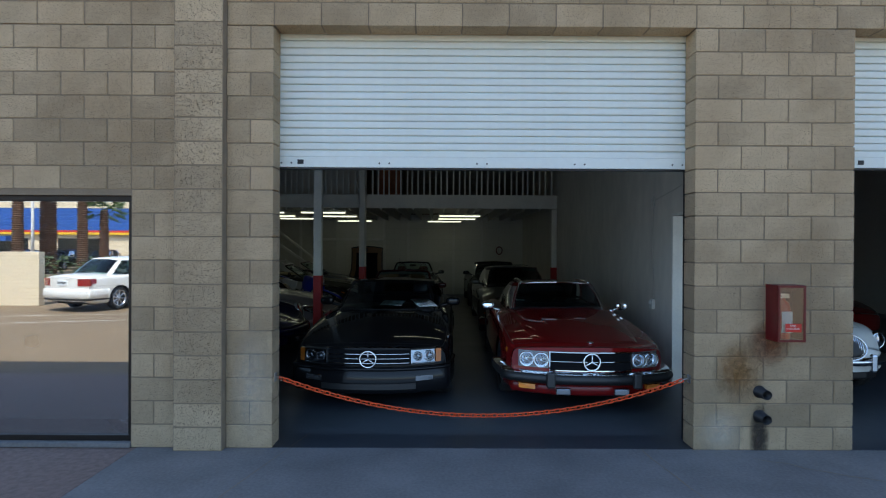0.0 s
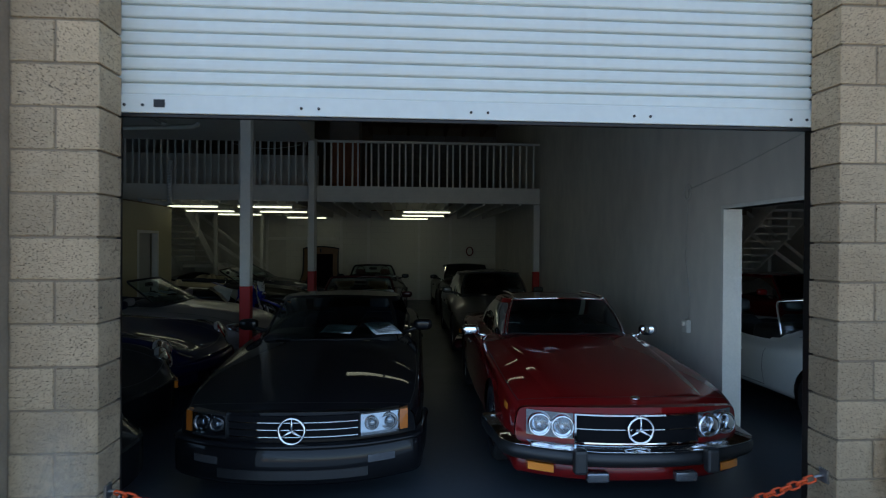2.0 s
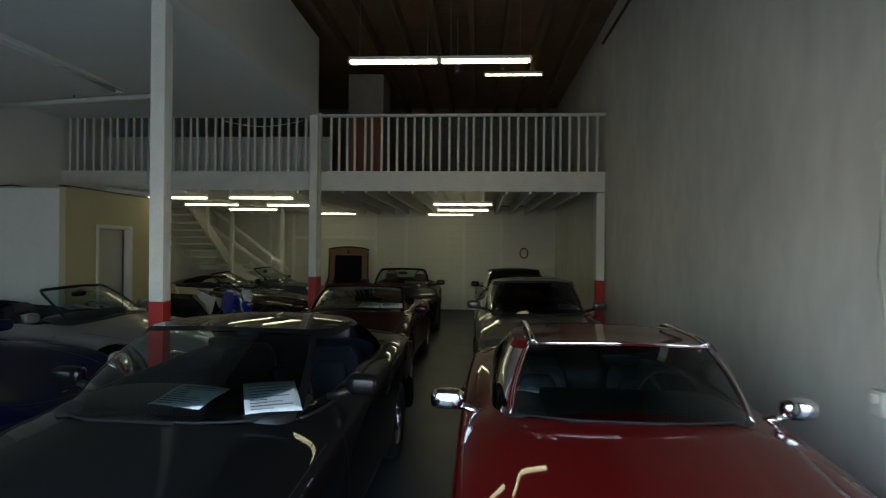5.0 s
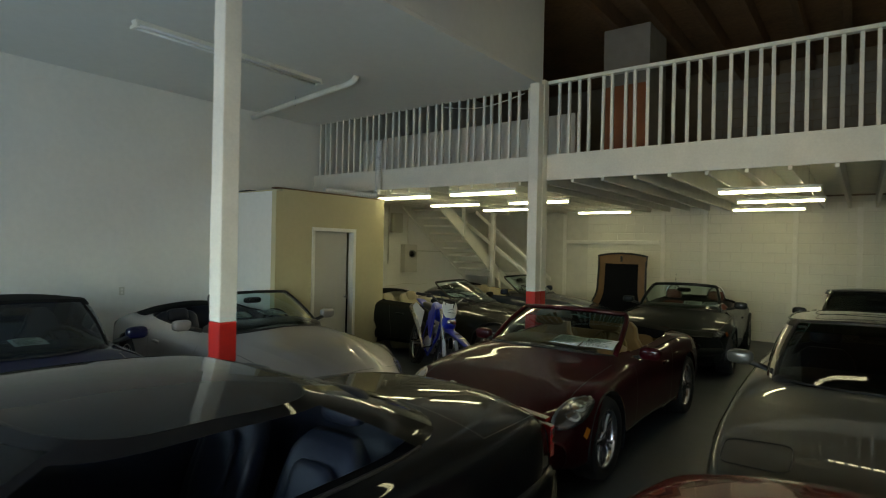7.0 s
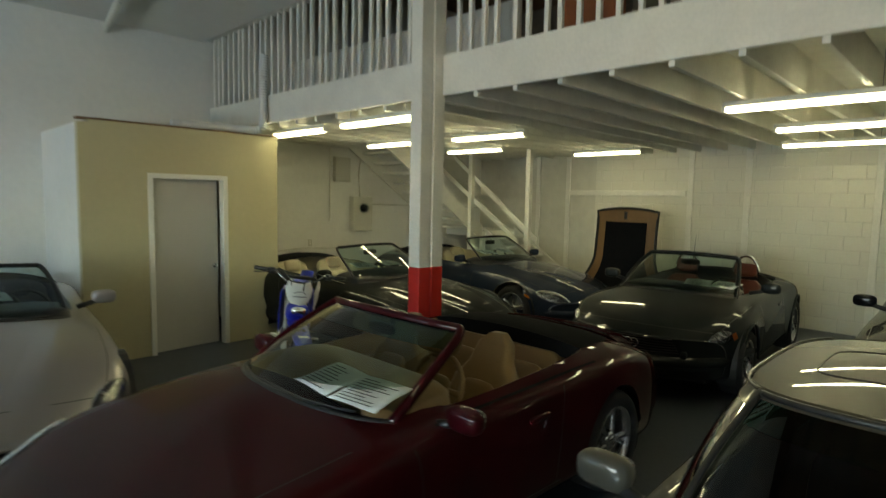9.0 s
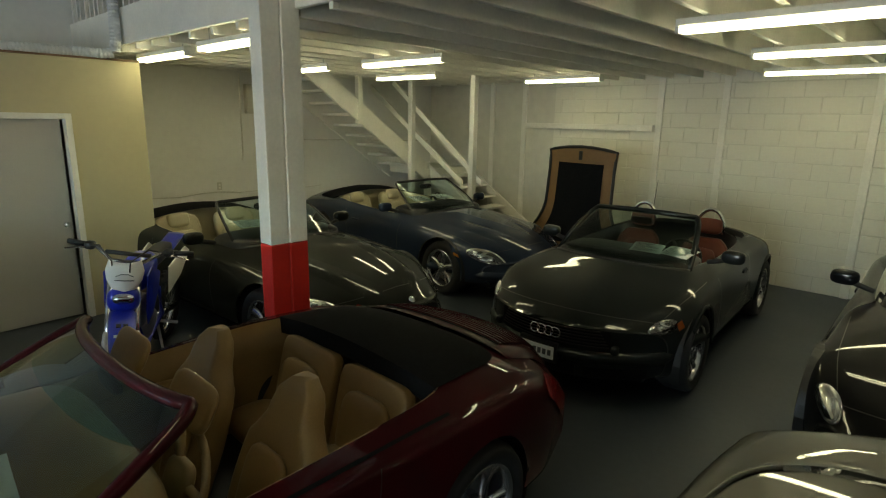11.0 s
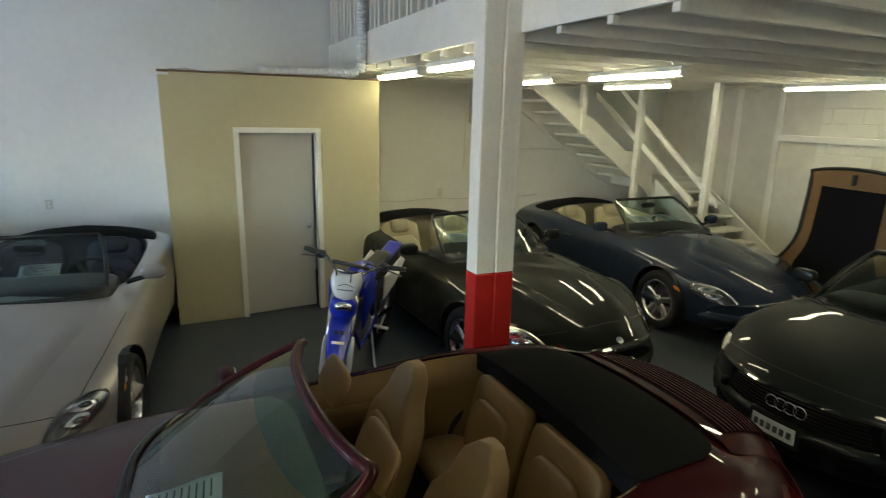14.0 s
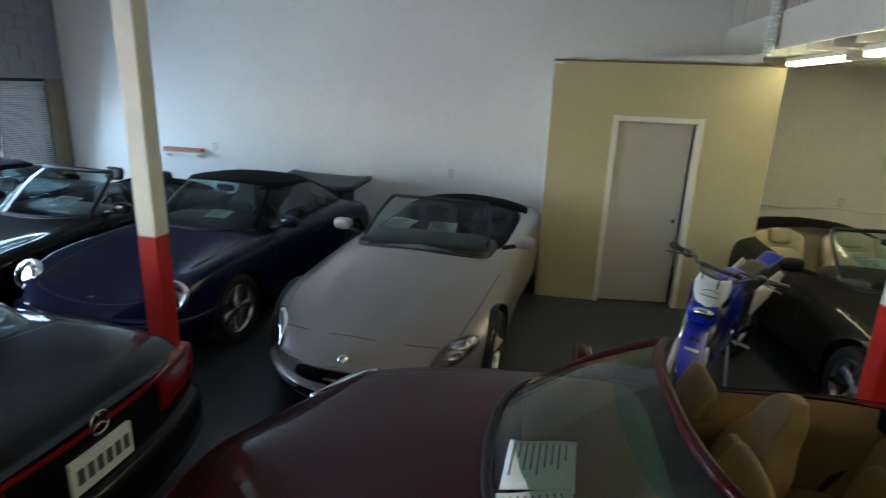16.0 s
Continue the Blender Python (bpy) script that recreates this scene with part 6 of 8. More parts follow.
for sd_ in (1, -1):
    y0, y1 = sorted((sd_ * 0.435, sd_ * 0.735))
    part("lamp_panel", B.front_patch(y0, y1, 0.485, 0.66, 0.006), M["lamp_bed"], car, "dark metal headlamp surround")
    for q in (0.51, 0.655):
        round_lamp(car, B.nose(sd_ * q, 0.573) + Vector((0.02, 0, 0)), 0.070, sd_ * 6)
    part("side_marker", B.ribbon([(0.22 + 0.02 * k, 17.5, sd_) for k in range(7)], 0.045, 0.004), M["amber"], car)
    y0, y1 = sorted((sd_ * 0.58, sd_ * 0.74))
    part("fog_lamp", boxm(B.L / 2 + 0.03, B.L / 2 + 0.09, sd_ * 0.30 - 0.075, sd_ * 0.30 + 0.075, 0.235, 0.30, 0.012), M["lamp_bed"], car, "low fog lamp")
    part("bumper_horn", boxm(B.L / 2 + 0.10, B.L / 2 + 0.175, sd_ * 0.44 - 0.045, sd_ * 0.44 + 0.045, 0.32, 0.48, 0.02), M["black"], car)
    part("indicator", B.front_patch(y0, y1, 0.275, 0.325, 0.10), M["amber"], car)
    # chrome strips along the roof
    gh = RDL["cabin"]
    pts = []
    for k in range(12):
        s = lerp(gh[3] + 0.05, gh[4] - 0.02, k / 11)
        pts.append((B.L / 2 - s, sd_ * 0.47, gh[6] + 0.002 - 0.02 * abs(k / 5.5 - 1) ** 3))
    part("roof_strip", tube_path(bmesh.new(), pts, 0.017, 6), M["chrome"], car, "chrome roof strip", True)
    y0, y1 = sorted((sd_ * 0.42, sd_ * 0.80))
    part("tail_lamp", B.front_patch(y0, y1, 0.56, 0.72, 0.012, True), M["redlens"], car, "ribbed red tail lamp")
part("rear_bumper", B.bumper(0.38, 0.50, 0.12, 0.12, True, 0.5, 0.03), M["chrome"], car, smooth=True)
m_ = pose(rd_at[0], rd_at[1], 0, 0, 0, rd_rz)
sheet(m_ @ Vector((B.L / 2 - 1.98, -0.50, 1.02)), 0.12, 0.14, -4, rd_rz - 10, "windscreen_card")

# --- navy rear-engined coupe with a fabric roof and tail
car, B = make_car("coupe_car", (-4.38, 9.32), -6, S911, "navy blue sports coupe with black roof and whale tail", C["navy"])
for sd_ in (1, -1):
    round_lamp(car, B.P(0.16, 22.5, sd_) + Vector((0.0, 0, 0.0)), 0.115, sd_ * 6, -24)
    part("indicator", B.front_patch(*sorted((sd_ * 0.5, sd_ * 0.74)), 0.38, 0.45, 0.05), M["amber"], car)
    part("fog_lamp", B.front_patch(*sorted((sd_ * 0.2, sd_ * 0.42)), 0.26, 0.34, 0.05), M["reflector"], car)
part("bumper", B.bumper(0.36, 0.47, 0.05, 0.1, False, 0.4, 0.02), C["navy"], car, smooth=True)
bm = bmesh.new()
rows = []
for k in range(7):
    s = 3.75 + 0.11 * k
    rows.append([(B.L / 2 - s, y, 0.93 + 0.012 * k + 0.03 * (abs(y) / 0.62) ** 4) for y in [lerp(-0.62, 0.62, q / 14) for q in range(15)]])
grid_faces(bm, rows)
r_ = bmesh.ops.extrude_face_region(bm, geom=bm.faces[:])
for v in [g_ for g_ in r_["geom"] if isinstance(g_, bmesh.types.BMVert)]:
    v.co.z -= 0.06
part("rear_spoiler", bm, M["black"], car, "black rubber-edged whale tail", True)
part("spoiler_stem", boxm(-B.L / 2 + 0.08, -B.L / 2 + 0.5, -0.45, 0.45, 0.65, 0.9, 0.03), M["black"], car)
part("bonnet_badge", blob(bmesh.new(), (0.03, 0.022, 0.006), 1, Matrix.Translation(B.P(0.22, NV - 0.1, 1)) @ pose(0, 0, 0, 0, -25, 0), 12, 8), M["chrome"], car, smooth=True)
sheets_for((-4.38, 9.32), -6, B, 1.78, 0.03, ((0.05, 8),), 0.8)

# --- black open car with round lamps, and another black one in the corner
blk = dict(S911, W=1.66, leather=M["black_leather"], open=True, tonneau=(3.2, 3.65, 0.66, 0.05), frame=M["black"], seat="rest")
car, B = make_car("sports_car", (-4.35, 7.5), -4, blk, "black open sports car with black seats", C["black"])
for sd_ in (1, -1):
    round_lamp(car, B.P(0.16, 22.4, sd_) + Vector((0.0, 0, -0.01)), 0.11, sd_ * 6, -24)
    part("indicator", B.front_patch(*sorted((sd_ * 0.5, sd_ * 0.74)), 0.38, 0.45, 0.03), M["amber"], car)
sheets_for((-4.35, 7.5), -4, B, 1.75, 0.05, ((0.1, 8),), 0.9)
cor = dict(S996, W=1.62, band=None, aw=41, leather=M["black_leather"], dash=M["black"], swmat=M["black"], open=False, roofmat=M["cloth_black"], cabin=(1.42, 3.6, 0.72, 2.1, 2.9, 0.58, 1.28))
car, B = make_car("sports_car", (-4.0, 5.95), -2, cor, "black sports car with a black fabric roof", C["black"])
for sd_ in (1, -1):
    skin_lamp(car, B, 0.45, 0.25, 22.0, 3.2, sd_)

# --- champagne coupe with a steel sunroof
ch_at, ch_rz = (1.66, 13.12), -90
car, B = make_car("coupe_car", ch_at, ch_rz, SGT, "champagne silver coupe with hidden headlamps and sunroof", C["champagne"])
for sd_ in (1, -1):
    # lids of the hidden headlamps
    y0, y1 = sd_ * 0.38, sd_ * 0.74
    lp = []
    for a in range(33):
        t = math.tau * a / 32
        c_, q_ = math.copysign(abs(math.cos(t)) ** 0.35, math.cos(t)), math.copysign(abs(math.sin(t)) ** 0.35, math.sin(t))
        s, y = 0.36 + 0.15 * c_, (y0 + y1) / 2 + 0.18 * q_
        lp.append(B.place(s, y, B.top(s, y) + 0.002))
    part("headlamp_lid", tube_path(bmesh.new(), lp[:-1], 0.004, 4, True), M["black"], car)
    part("indicator", B.front_patch(*sorted((sd_ * 0.48, sd_ * 0.80)), 0.42, 0.48, 0.01), M["amber"], car)
    part("tail_lamp", B.front_patch(*sorted((sd_ * 0.35, sd_ * 0.80)), 0.58, 0.72, 0.01, True), M["redlens"], car)
    part("roof_gutter", tube_path(bmesh.new(), [ring_pt(B, SGT["cabin"], radians(sd_ * lerp(41, 139, k / 20)), 0.985, 0.012) for k in range(21)], 0.007, 6), C["champagne"], car, "thin roof gutter", True)
part("grille", B.front_patch(-0.42, 0.42, 0.40, 0.48, 0.008), M["black"], car)
part("bumper", B.bumper(0.25, 0.40, 0.03, 0.1, False, 0.4, 0.03), C["champagne"], car, smooth=True)
gh = SGT["cabin"]
lp = []
for a in range(32):
    t = math.tau * a / 32
    c_, q_ = math.copysign(abs(math.cos(t)) ** 0.3, math.cos(t)), math.copysign(abs(math.sin(t)) ** 0.3, math.sin(t))
    x, y = 0.22 * c_, 0.40 * q_
    k = max(abs(x + 0.02) / 0.62, abs(y) / gh[5])
    lp.append((B.L / 2 - (gh[3] + gh[4]) / 2 + 0.12 + x, y, gh[6] - 0.012 + 0.042 * (1 - k * k)))
part("sunroof_seal", tube_path(bmesh.new(), lp, 0.003, 4, True), M["black"], car, "dark seam of the sunroof")
part("shade_band", cabin_patch(B, SGT["cabin"], -40, 40, 0.80, 0.95, 0.003), M["teal_glass"], car, "teal shade band of the windscreen", True)
sheets_for(ch_at, ch_rz, B, 1.74, 0.05, ((0.42, 5),), 0.9)

# --- black coupe behind it
bkc = dict(SXK, open=False, leather=M["black_leather"], cabin=(1.5, 3.9, 0.73, 2.15, 3.0, 0.58, 1.30), crown=0.04)
car, B = make_car("coupe_car", (1.70, 18.15), -90, bkc, "gloss black coupe with round headlamps by the back wall", C["black"])
for sd_ in (1, -1):
    skin_lamp(car, B, 0.22, 0.17, 22.2, 3.2, sd_, 0.0, 1, M["chrome"])
part("grille_mouth", blob(bmesh.new(), (0.05, 0.40, 0.07), 0.8, pose(B.L / 2, 0, 0.42), 24, 10), M["black"], car, smooth=True)

# --- small white classic roadster in the next bay
mg_at, mg_rz = (4.66, 8.42), -90
car, B = make_car("classic_roadster", mg_at, mg_rz, SMGA, "ivory white classic roadster in the next bay", C["white"])
for sd_ in (1, -1):
    round_lamp(car, B.P(0.12, 22.0, sd_) + Vector((-0.01, 0, -0.02)), 0.09, sd_ * 8, 4)
    part("bumper_guard", boxm(B.L / 2 + 0.05, B.L / 2 + 0.11, sd_ * 0.26 - 0.035, sd_ * 0.26 + 0.035, 0.36, 0.56, 0.018), M["chrome"], car)
part("bumper", B.bumper(0.42, 0.51, 0.10, 0.03, False, 0.15, 0.03), M["chrome"], car, smooth=True)
g_ = part("grille", blob(bmesh.new(), (0.04, 0.20, 0.13), 0.75, pose(B.L / 2 + 0.0, 0, 0.63, 0, -22, 0), 24, 12), M["black"], car, "dark grille with upright chrome bars", True)
for k in range(17):
    y = (k - 8) * 0.022
    hh = 0.125 * (1 - (y / 0.21) ** 2) ** 0.4
    part("grille_bar", tube_path(bmesh.new(), [(B.L / 2 + 0.05, y, 0.63 - hh), (B.L / 2 + 0.035, y, 0.63), (B.L / 2 - 0.01, y, 0.63 + hh)], 0.004, 6), M["chrome"], g_)
part("grille_rim", tube_path(bmesh.new(), [(B.L / 2 + 0.03 - 0.05 * math.sin(a), 0.215 * math.cos(a), 0.63 + 0.14 * math.sin(a)) for a in [math.tau * k / 32 for k in range(32)]], 0.012, 6, True), M["chrome"], car, smooth=True)
for k in range(2):
    part("dash_dial", revolve(bmesh.new(), [(0.001, -0.012), (0.05, -0.010), (0.055, 0.0)], 18, pose(B.L / 2 - 2.02, 0.3 - k * 0.6, 0.86, 0, 0, 90)), M["chrome"], car)

# --- other cars of the next bay
car, B = make_car("coupe_car", (5.2, 13.2), -92, dict(SR129, leather=M["black_leather"]), "gloss black coupe deep in the next bay", C["black"])
car, B = make_car("coupe_car", (7.5, 12.6), -90, dict(SGT), "dark red coupe deep in the next bay", C["red"])


# ---------------------------------------------------------------- things in the garage
def strip(name, pts, r, material, label, cat, kind="", n=8):
    return tagged(link(name, tube_path(bmesh.new(), pts, r, n), material, smooth=True), label, cat, "", kind)

# orange barrier chain
ch = empty("barrier_chain", pose(0, FACE + 0.08, 0), "orange plastic chain sagging across the opening", "chain")
link_bm = bmesh.new()
pts = []
for k in range(20):
    a = math.tau * k / 20
    pts.append((0.019 * math.copysign(abs(math.cos(a)) ** 0.8, math.cos(a)) + (0.011 if math.cos(a) > 0 else -0.011), 0.017 * math.sin(a), 0))
tube_path(link_bm, pts, 0.0060, 6, True)
lme = bpy.data.meshes.new("link")
for f in link_bm.faces:
    f.smooth = True
link_bm.to_mesh(lme)
link_bm.free()
lme.materials.append(M["orange_chain"])
def sag(t):
    return Vector((lerp(OPL + 0.06, OPR - 0.08, t), 0.0, lerp(0.585, 0.58, t) - 0.315 * (1 - (2 * t - 1) ** 2)))
tlen, npts = 0.0, 400
cum = [0.0]
for k in range(npts):
    tlen += (sag((k + 1) / npts) - sag(k / npts)).length
    cum.append(tlen)
nl = int(tlen / 0.046)
for i in range(nl + 1):
    d = i / nl * tlen
    k = min(range(npts + 1), key=lambda q: abs(cum[q] - d))
    p, q = sag(k / npts), sag(min(npts, k + 1) / npts) - sag(max(0, k - 1) / npts)
    share("link", lme, ch, pose(p.x, p.y, p.z, 0, 0, 0) @ pose(0, 0, 0, 0, -math.degrees(math.atan2(q.z, q.x)), 0) @ pose(0, 0, 0, 35 if i % 2 else -55, 0, 0))
for x, sd_ in ((OPL, 1), (OPR, -1)):
    h = part("hook", tube_path(bmesh.new(), [(x - sd_ * 0.01, 0, 0.60), (x + sd_ * 0.03, 0, 0.60), (x + sd_ * 0.055, 0, 0.592), (x + sd_ * 0.06, 0, 0.575), (x + sd_ * 0.045, 0, 0.565)], 0.007, 6), M["steel"], ch, "steel wall hook", True)
    part("hook_plate", boxm(x - 0.006 if sd_ > 0 else x - 0.006, x + 0.006, -0.03, 0.03, 0.565, 0.635, 0.002), M["steel"], ch)

# extinguisher cabinet on the pier
ex = empty("extinguisher_cabinet", pose(2.83, FACE, 0.97), "dark red metal fire extinguisher cabinet with glass front", "cabinet")
bm = bmesh.new()
box(bm, 0, 0.235, -0.17, -0.001, 0, 0.012)
box(bm, 0, 0.235, -0.17, -0.001, 0.463, 0.475)
box(bm, 0, 0.012, -0.17, -0.001, 0.012, 0.463)
box(bm, 0.223, 0.235, -0.17, -0.001, 0.012, 0.463)
box(bm, 0.012, 0.223, -0.012, -0.001, 0.012, 0.463)
part("case", bm, M["ext_red"], ex)
bm = bmesh.new()
box(bm, 0.001, 0.02, -0.184, -0.171, 0, 0.475, 0.002)
box(bm, 0.215, 0.234, -0.184, -0.171, 0, 0.475, 0.002)
box(bm, 0.02, 0.215, -0.184, -0.171, 0, 0.02, 0.002)
box(bm, 0.02, 0.215, -0.184, -0.171, 0.455, 0.475, 0.002)
part("door_frame", bm, M["ext_red"], ex)
part("pane", boxm(0.02, 0.215, -0.179, -0.176, 0.02, 0.455), M["lens"], ex)
fe = tagged(link("fire_extinguisher", revolve(bmesh.new(), [(0.001, 0), (0.05, 0.002), (0.055, 0.012), (0.055, 0.27), (0.045, 0.31), (0.02, 0.33), (0.018, 0.345), (0.001, 0.346)], 24, pose(2.93, FACE - 0.085, 0.983, 90, 0, 0)), M["red"], smooth=True), "red fire extinguisher standing inside its cabinet", "extinguisher")
part("valve", boxm(-0.02, 0.06, -0.012, 0.012, 0.345, 0.39, 0.006), M["chrome"], fe, m=pose(2.92, FACE - 0.085, 0.983))
part("label", boxm(-0.045, 0.045, -0.06, -0.055, 0.06, 0.24, 0.001), M["paper"], fe, "white instruction label", m=pose(2.93, FACE - 0.085, 0.983))
bm = boxm(0.06, 0.195, -0.1855, -0.184, 0.085, 0.155)
part("sticker", bm, M["red"], ex, "red sticker with white capitals")
letters("FIRE", 0.026, pose(0.125, -0.186, 0.128, 90, 0, 0), M["paper"], ex)
letters("EXTINGUISHER", 0.0165, pose(0.125, -0.186, 0.108, 90, 0, 0), M["paper"], ex)

# two black stub pipes with a rust run below
for z in (0.51, 0.30):
    p = tagged(link("stub_pipe", revolve(bmesh.new(), [(0.055, 0.0), (0.055, -0.006), (0.042, -0.008), (0.042, -0.12), (0.036, -0.12), (0.036, -0.02), (0.001, -0.02)], 20, pose(2.78, FACE - 0.002, z)), M["black"], smooth=True), "short black drain pipe through the pier", "pipe", "drain pipes", "")
def stain(x, z, hx, hz, color, density, label):
    """A thin ragged stain on the pier face, fading out towards its rim."""
    m = bpy.data.materials.new("stain")
    m.use_nodes = True
    nt = m.node_tree
    b = nt.nodes["Principled BSDF"]
    b.inputs["Base Color"].default_value, b.inputs["Roughness"].default_value = (*color, 1), 0.9
    tc, mp, gr = nt.nodes.new("ShaderNodeTexCoord"), nt.nodes.new("ShaderNodeMapping"), nt.nodes.new("ShaderNodeTexGradient")
    mp.inputs["Scale"].default_value = (1 / hx, 1, 1 / hz)
    gr.gradient_type = "SPHERICAL"
    nz, mu, mx, tr = nt.nodes.new("ShaderNodeTexNoise"), nt.nodes.new("ShaderNodeMath"), nt.nodes.new("ShaderNodeMixShader"), nt.nodes.new("ShaderNodeBsdfTransparent")
    nz.inputs["Scale"].default_value, nz.inputs["Detail"].default_value = 22.0, 5.0
    mu.operation, mu.use_clamp = "MULTIPLY", True
    k = nt.nodes.new("ShaderNodeMath")
    k.operation, k.use_clamp = "MULTIPLY", True
    k.inputs[1].default_value = density
    nt.links.new(tc.outputs["Object"], mp.inputs[0])
    nt.links.new(mp.outputs[0], gr.inputs[0])
    nt.links.new(tc.outputs["Object"], nz.inputs["Vector"])
    nt.links.new(gr.outputs[1], mu.inputs[0])
    nt.links.new(nz.outputs[0], mu.inputs[1])
    nt.links.new(mu.outputs[0], k.inputs[0])
    nt.links.new(k.outputs[0], mx.inputs[0])
    nt.links.new(tr.outputs[0], mx.inputs[1])
    nt.links.new(b.outputs[0], mx.inputs[2])
    nt.links.new(mx.outputs[0], nt.nodes["Material Output"].inputs[0])
    o = tagged(link("stain", boxm(-hx, hx, -0.0005, 0.0005, -hz, hz), m, m=pose(x, FACE - 0.0035, z)), label, "stain", "", "structure")
    o.visible_shadow = False
    return o
stain(2.60, 0.68, 0.24, 0.30, (0.22, 0.10, 0.02), 1.0, "rust brown stain on the pier above the pipes")
stain(2.78, 0.12, 0.09, 0.30, (0.05, 0.038, 0.028), 2.0, "dark damp streak on the block below the pipes")
stain(2.45, 0.16, 0.22, 0.22, (0.62, 0.55, 0.44), 0.8, "pale lime bloom on the lower blocks of the pier")
stain(2.86, 0.93, 0.20, 0.22, (0.20, 0.07, 0.03), 1.2, "faint rust run below the red cabinet")
stain(-1.62, 0.55, 0.20, 0.55, (0.62, 0.55, 0.44), 0.6, "pale lime bloom on the blocks beside the opening")

# stairs: one flight down the left wall, landing, one flight along the back wall
st = empty("staircase", pose(0, 0, 0), "white painted open timber staircase with a landing", "staircase", kind="structure")
XA, YT, YL, ZL, ZT = -5.78, 17.2, 19.75, 1.22, 3.0
def plank(bm, a, b, w, t, side):
    """A board from a to b, w high and t thick across side."""
    a, b = Vector(a), Vector(b)
    s = Vector(side) * t / 2
    u = Vector((0, 0, w / 2))
    vs = [bm.verts.new(p + k * s + q * u) for p in (a, b) for k in (-1, 1) for q in (-1, 1)]
    for f in ((0, 1, 3, 2), (4, 6, 7, 5), (0, 4, 5, 1), (2, 3, 7, 6), (1, 5, 7, 3), (0, 2, 6, 4)):
        bm.faces.new([vs[i] for i in f])
    return bm
for x in (XA, LW + 0.03):
    part("stringer", plank(bmesh.new(), (x, YT, ZT - 0.12), (x, YL, ZL - 0.05), 0.32, 0.045, (1, 0, 0)), M["white_wood"], st)
me = None
for i in range(10):
    t = (i + 0.7) / 10.4
    mm = pose(0, lerp(YT, YL, t), lerp(ZT, ZL, t) - 0.06)
    if me is None:
        me = part("tread", boxm(LW + 0.055, XA - 0.024, -0.13, 0.13, -0.02, 0.02, 0.004), M["white_wood"], st, m=mm).data
    else:
        share("tread", me, st, mm)
part("landing", boxm(LW, XA + 0.03, YL, BW, ZL - 0.12, ZL, 0.004), M["white_wood"], st)
for y in (19.85, BW - 0.06):
    part("stringer", plank(bmesh.new(), (XA, y, ZL - 0.06), (XA + 1.62, y, 0.0 + 0.12), 0.26, 0.045, (0, 1, 0)), M["white_wood"], st)
me = None
for i in range(6):
    t = (i + 0.8) / 7
    mm = pose(lerp(XA, XA + 1.62, t), 0, lerp(ZL, 0.0, t))
    if me is None:
        me = part("tread", boxm(-0.13, 0.13, 19.875, BW - 0.085, -0.02, 0.02, 0.004), M["white_wood"], st, m=mm).data
    else:
        share("tread", me, st, mm)
for x, z1 in ((-5.60, 2.74), (-4.25, 2.74)):
    part("newel_post", boxm(x - 0.045, x + 0.045, 19.17, 19.26, 0, z1, 0.005), M["white_wood"], st)
part("handrail", plank(bmesh.new(), (-6.72, 19.28, 2.62), (-4.5, 19.28, 1.10), 0.10, 0.04, (0, 1, 0)), M["white_wood"], st)
part("handrail", plank(bmesh.new(), (-6.14, 19.28, 2.70), (-4.1, 19.28, 1.14), 0.09, 0.04, (0, 1, 0)), M["white_wood"], st)
part("landing_post", boxm(XA - 0.05, XA + 0.04, YL, YL + 0.09, 0, ZL - 0.121, 0.004), M["white_wood"], st)
part("short_post", boxm(XA - 0.04, XA + 0.05, 18.2, 18.29, 2.0, 2.735, 0.004), M["white_wood"], st)

o = copy_thing(st, pose(14.8, -3.4, 0))
tagged(o, "white painted open timber staircase of the next bay", "staircase", "", "structure")

# spare bonnet leaning on the back wall, lining outwards
bo = empty("spare_bonnet", pose(-2.58, 19.47, 0, 0, 0, -6), "loose car bonnet leaning upright, tan edge and black lining", "bonnet")
bm = bmesh.new()
def bon(u, v, o):
    h = 0.20 + 1.50 * v
    w = curve([(0, 0.82), (0.24, 0.74), (0.38, 0.60), (0.52, 0.54), (0.85, 0.53), (1, 0.545)], v)
    return Vector((w * (2 * u - 1) * (1.0 if u > 0.5 else 1.0), 0.11 * v - 0.03 * math.cos((2 * u - 1) * 1.4) - o, h + (0.06 * (1 - (2 * u - 1) ** 2) if v > 0.95 else 0)))
grid_faces(bm, [[bon(i / 16, j / 16, 0.0) for i in range(17)] for j in range(17)])
r_ = bmesh.ops.extrude_face_region(bm, geom=bm.faces[:])
for v in [g_ for g_ in r_["geom"] if isinstance(g_, bmesh.types.BMVert)]:
    v.co.y += 0.03
part("panel", bm, M["hood_tan"], bo, smooth=False)
bm = bmesh.new()
grid_faces(bm, [[bon(lerp(0.15, 0.85, i / 12), lerp(0.14, 0.89, j / 12), 0.012) for i in range(13)] for j in range(13)])
part("lining", bm, M["cloth_black"], bo, "black sound lining")
edge = [bon(0, j / 12, 0.01) for j in range(13)] + [bon(i / 12, 1, 0.01) for i in range(1, 13)] + [bon(1, 1 - j / 12, 0.01) for j in range(1, 13)]
part("rim", tube_path(bmesh.new(), edge, 0.022, 6), M["black"], bo, smooth=True)
part("prop", tube_path(bmesh.new(), [(0, 0.17, 1.45), (0.0, 0.7, 0.75), (0, 1.2, 0.015)], 0.015, 6), M["timber"], bo, "thin timber prop")
part("latch", boxm(-0.02, 0.02, 0.04, 0.073, 1.58, 1.70, 0.004), M["black"], bo)

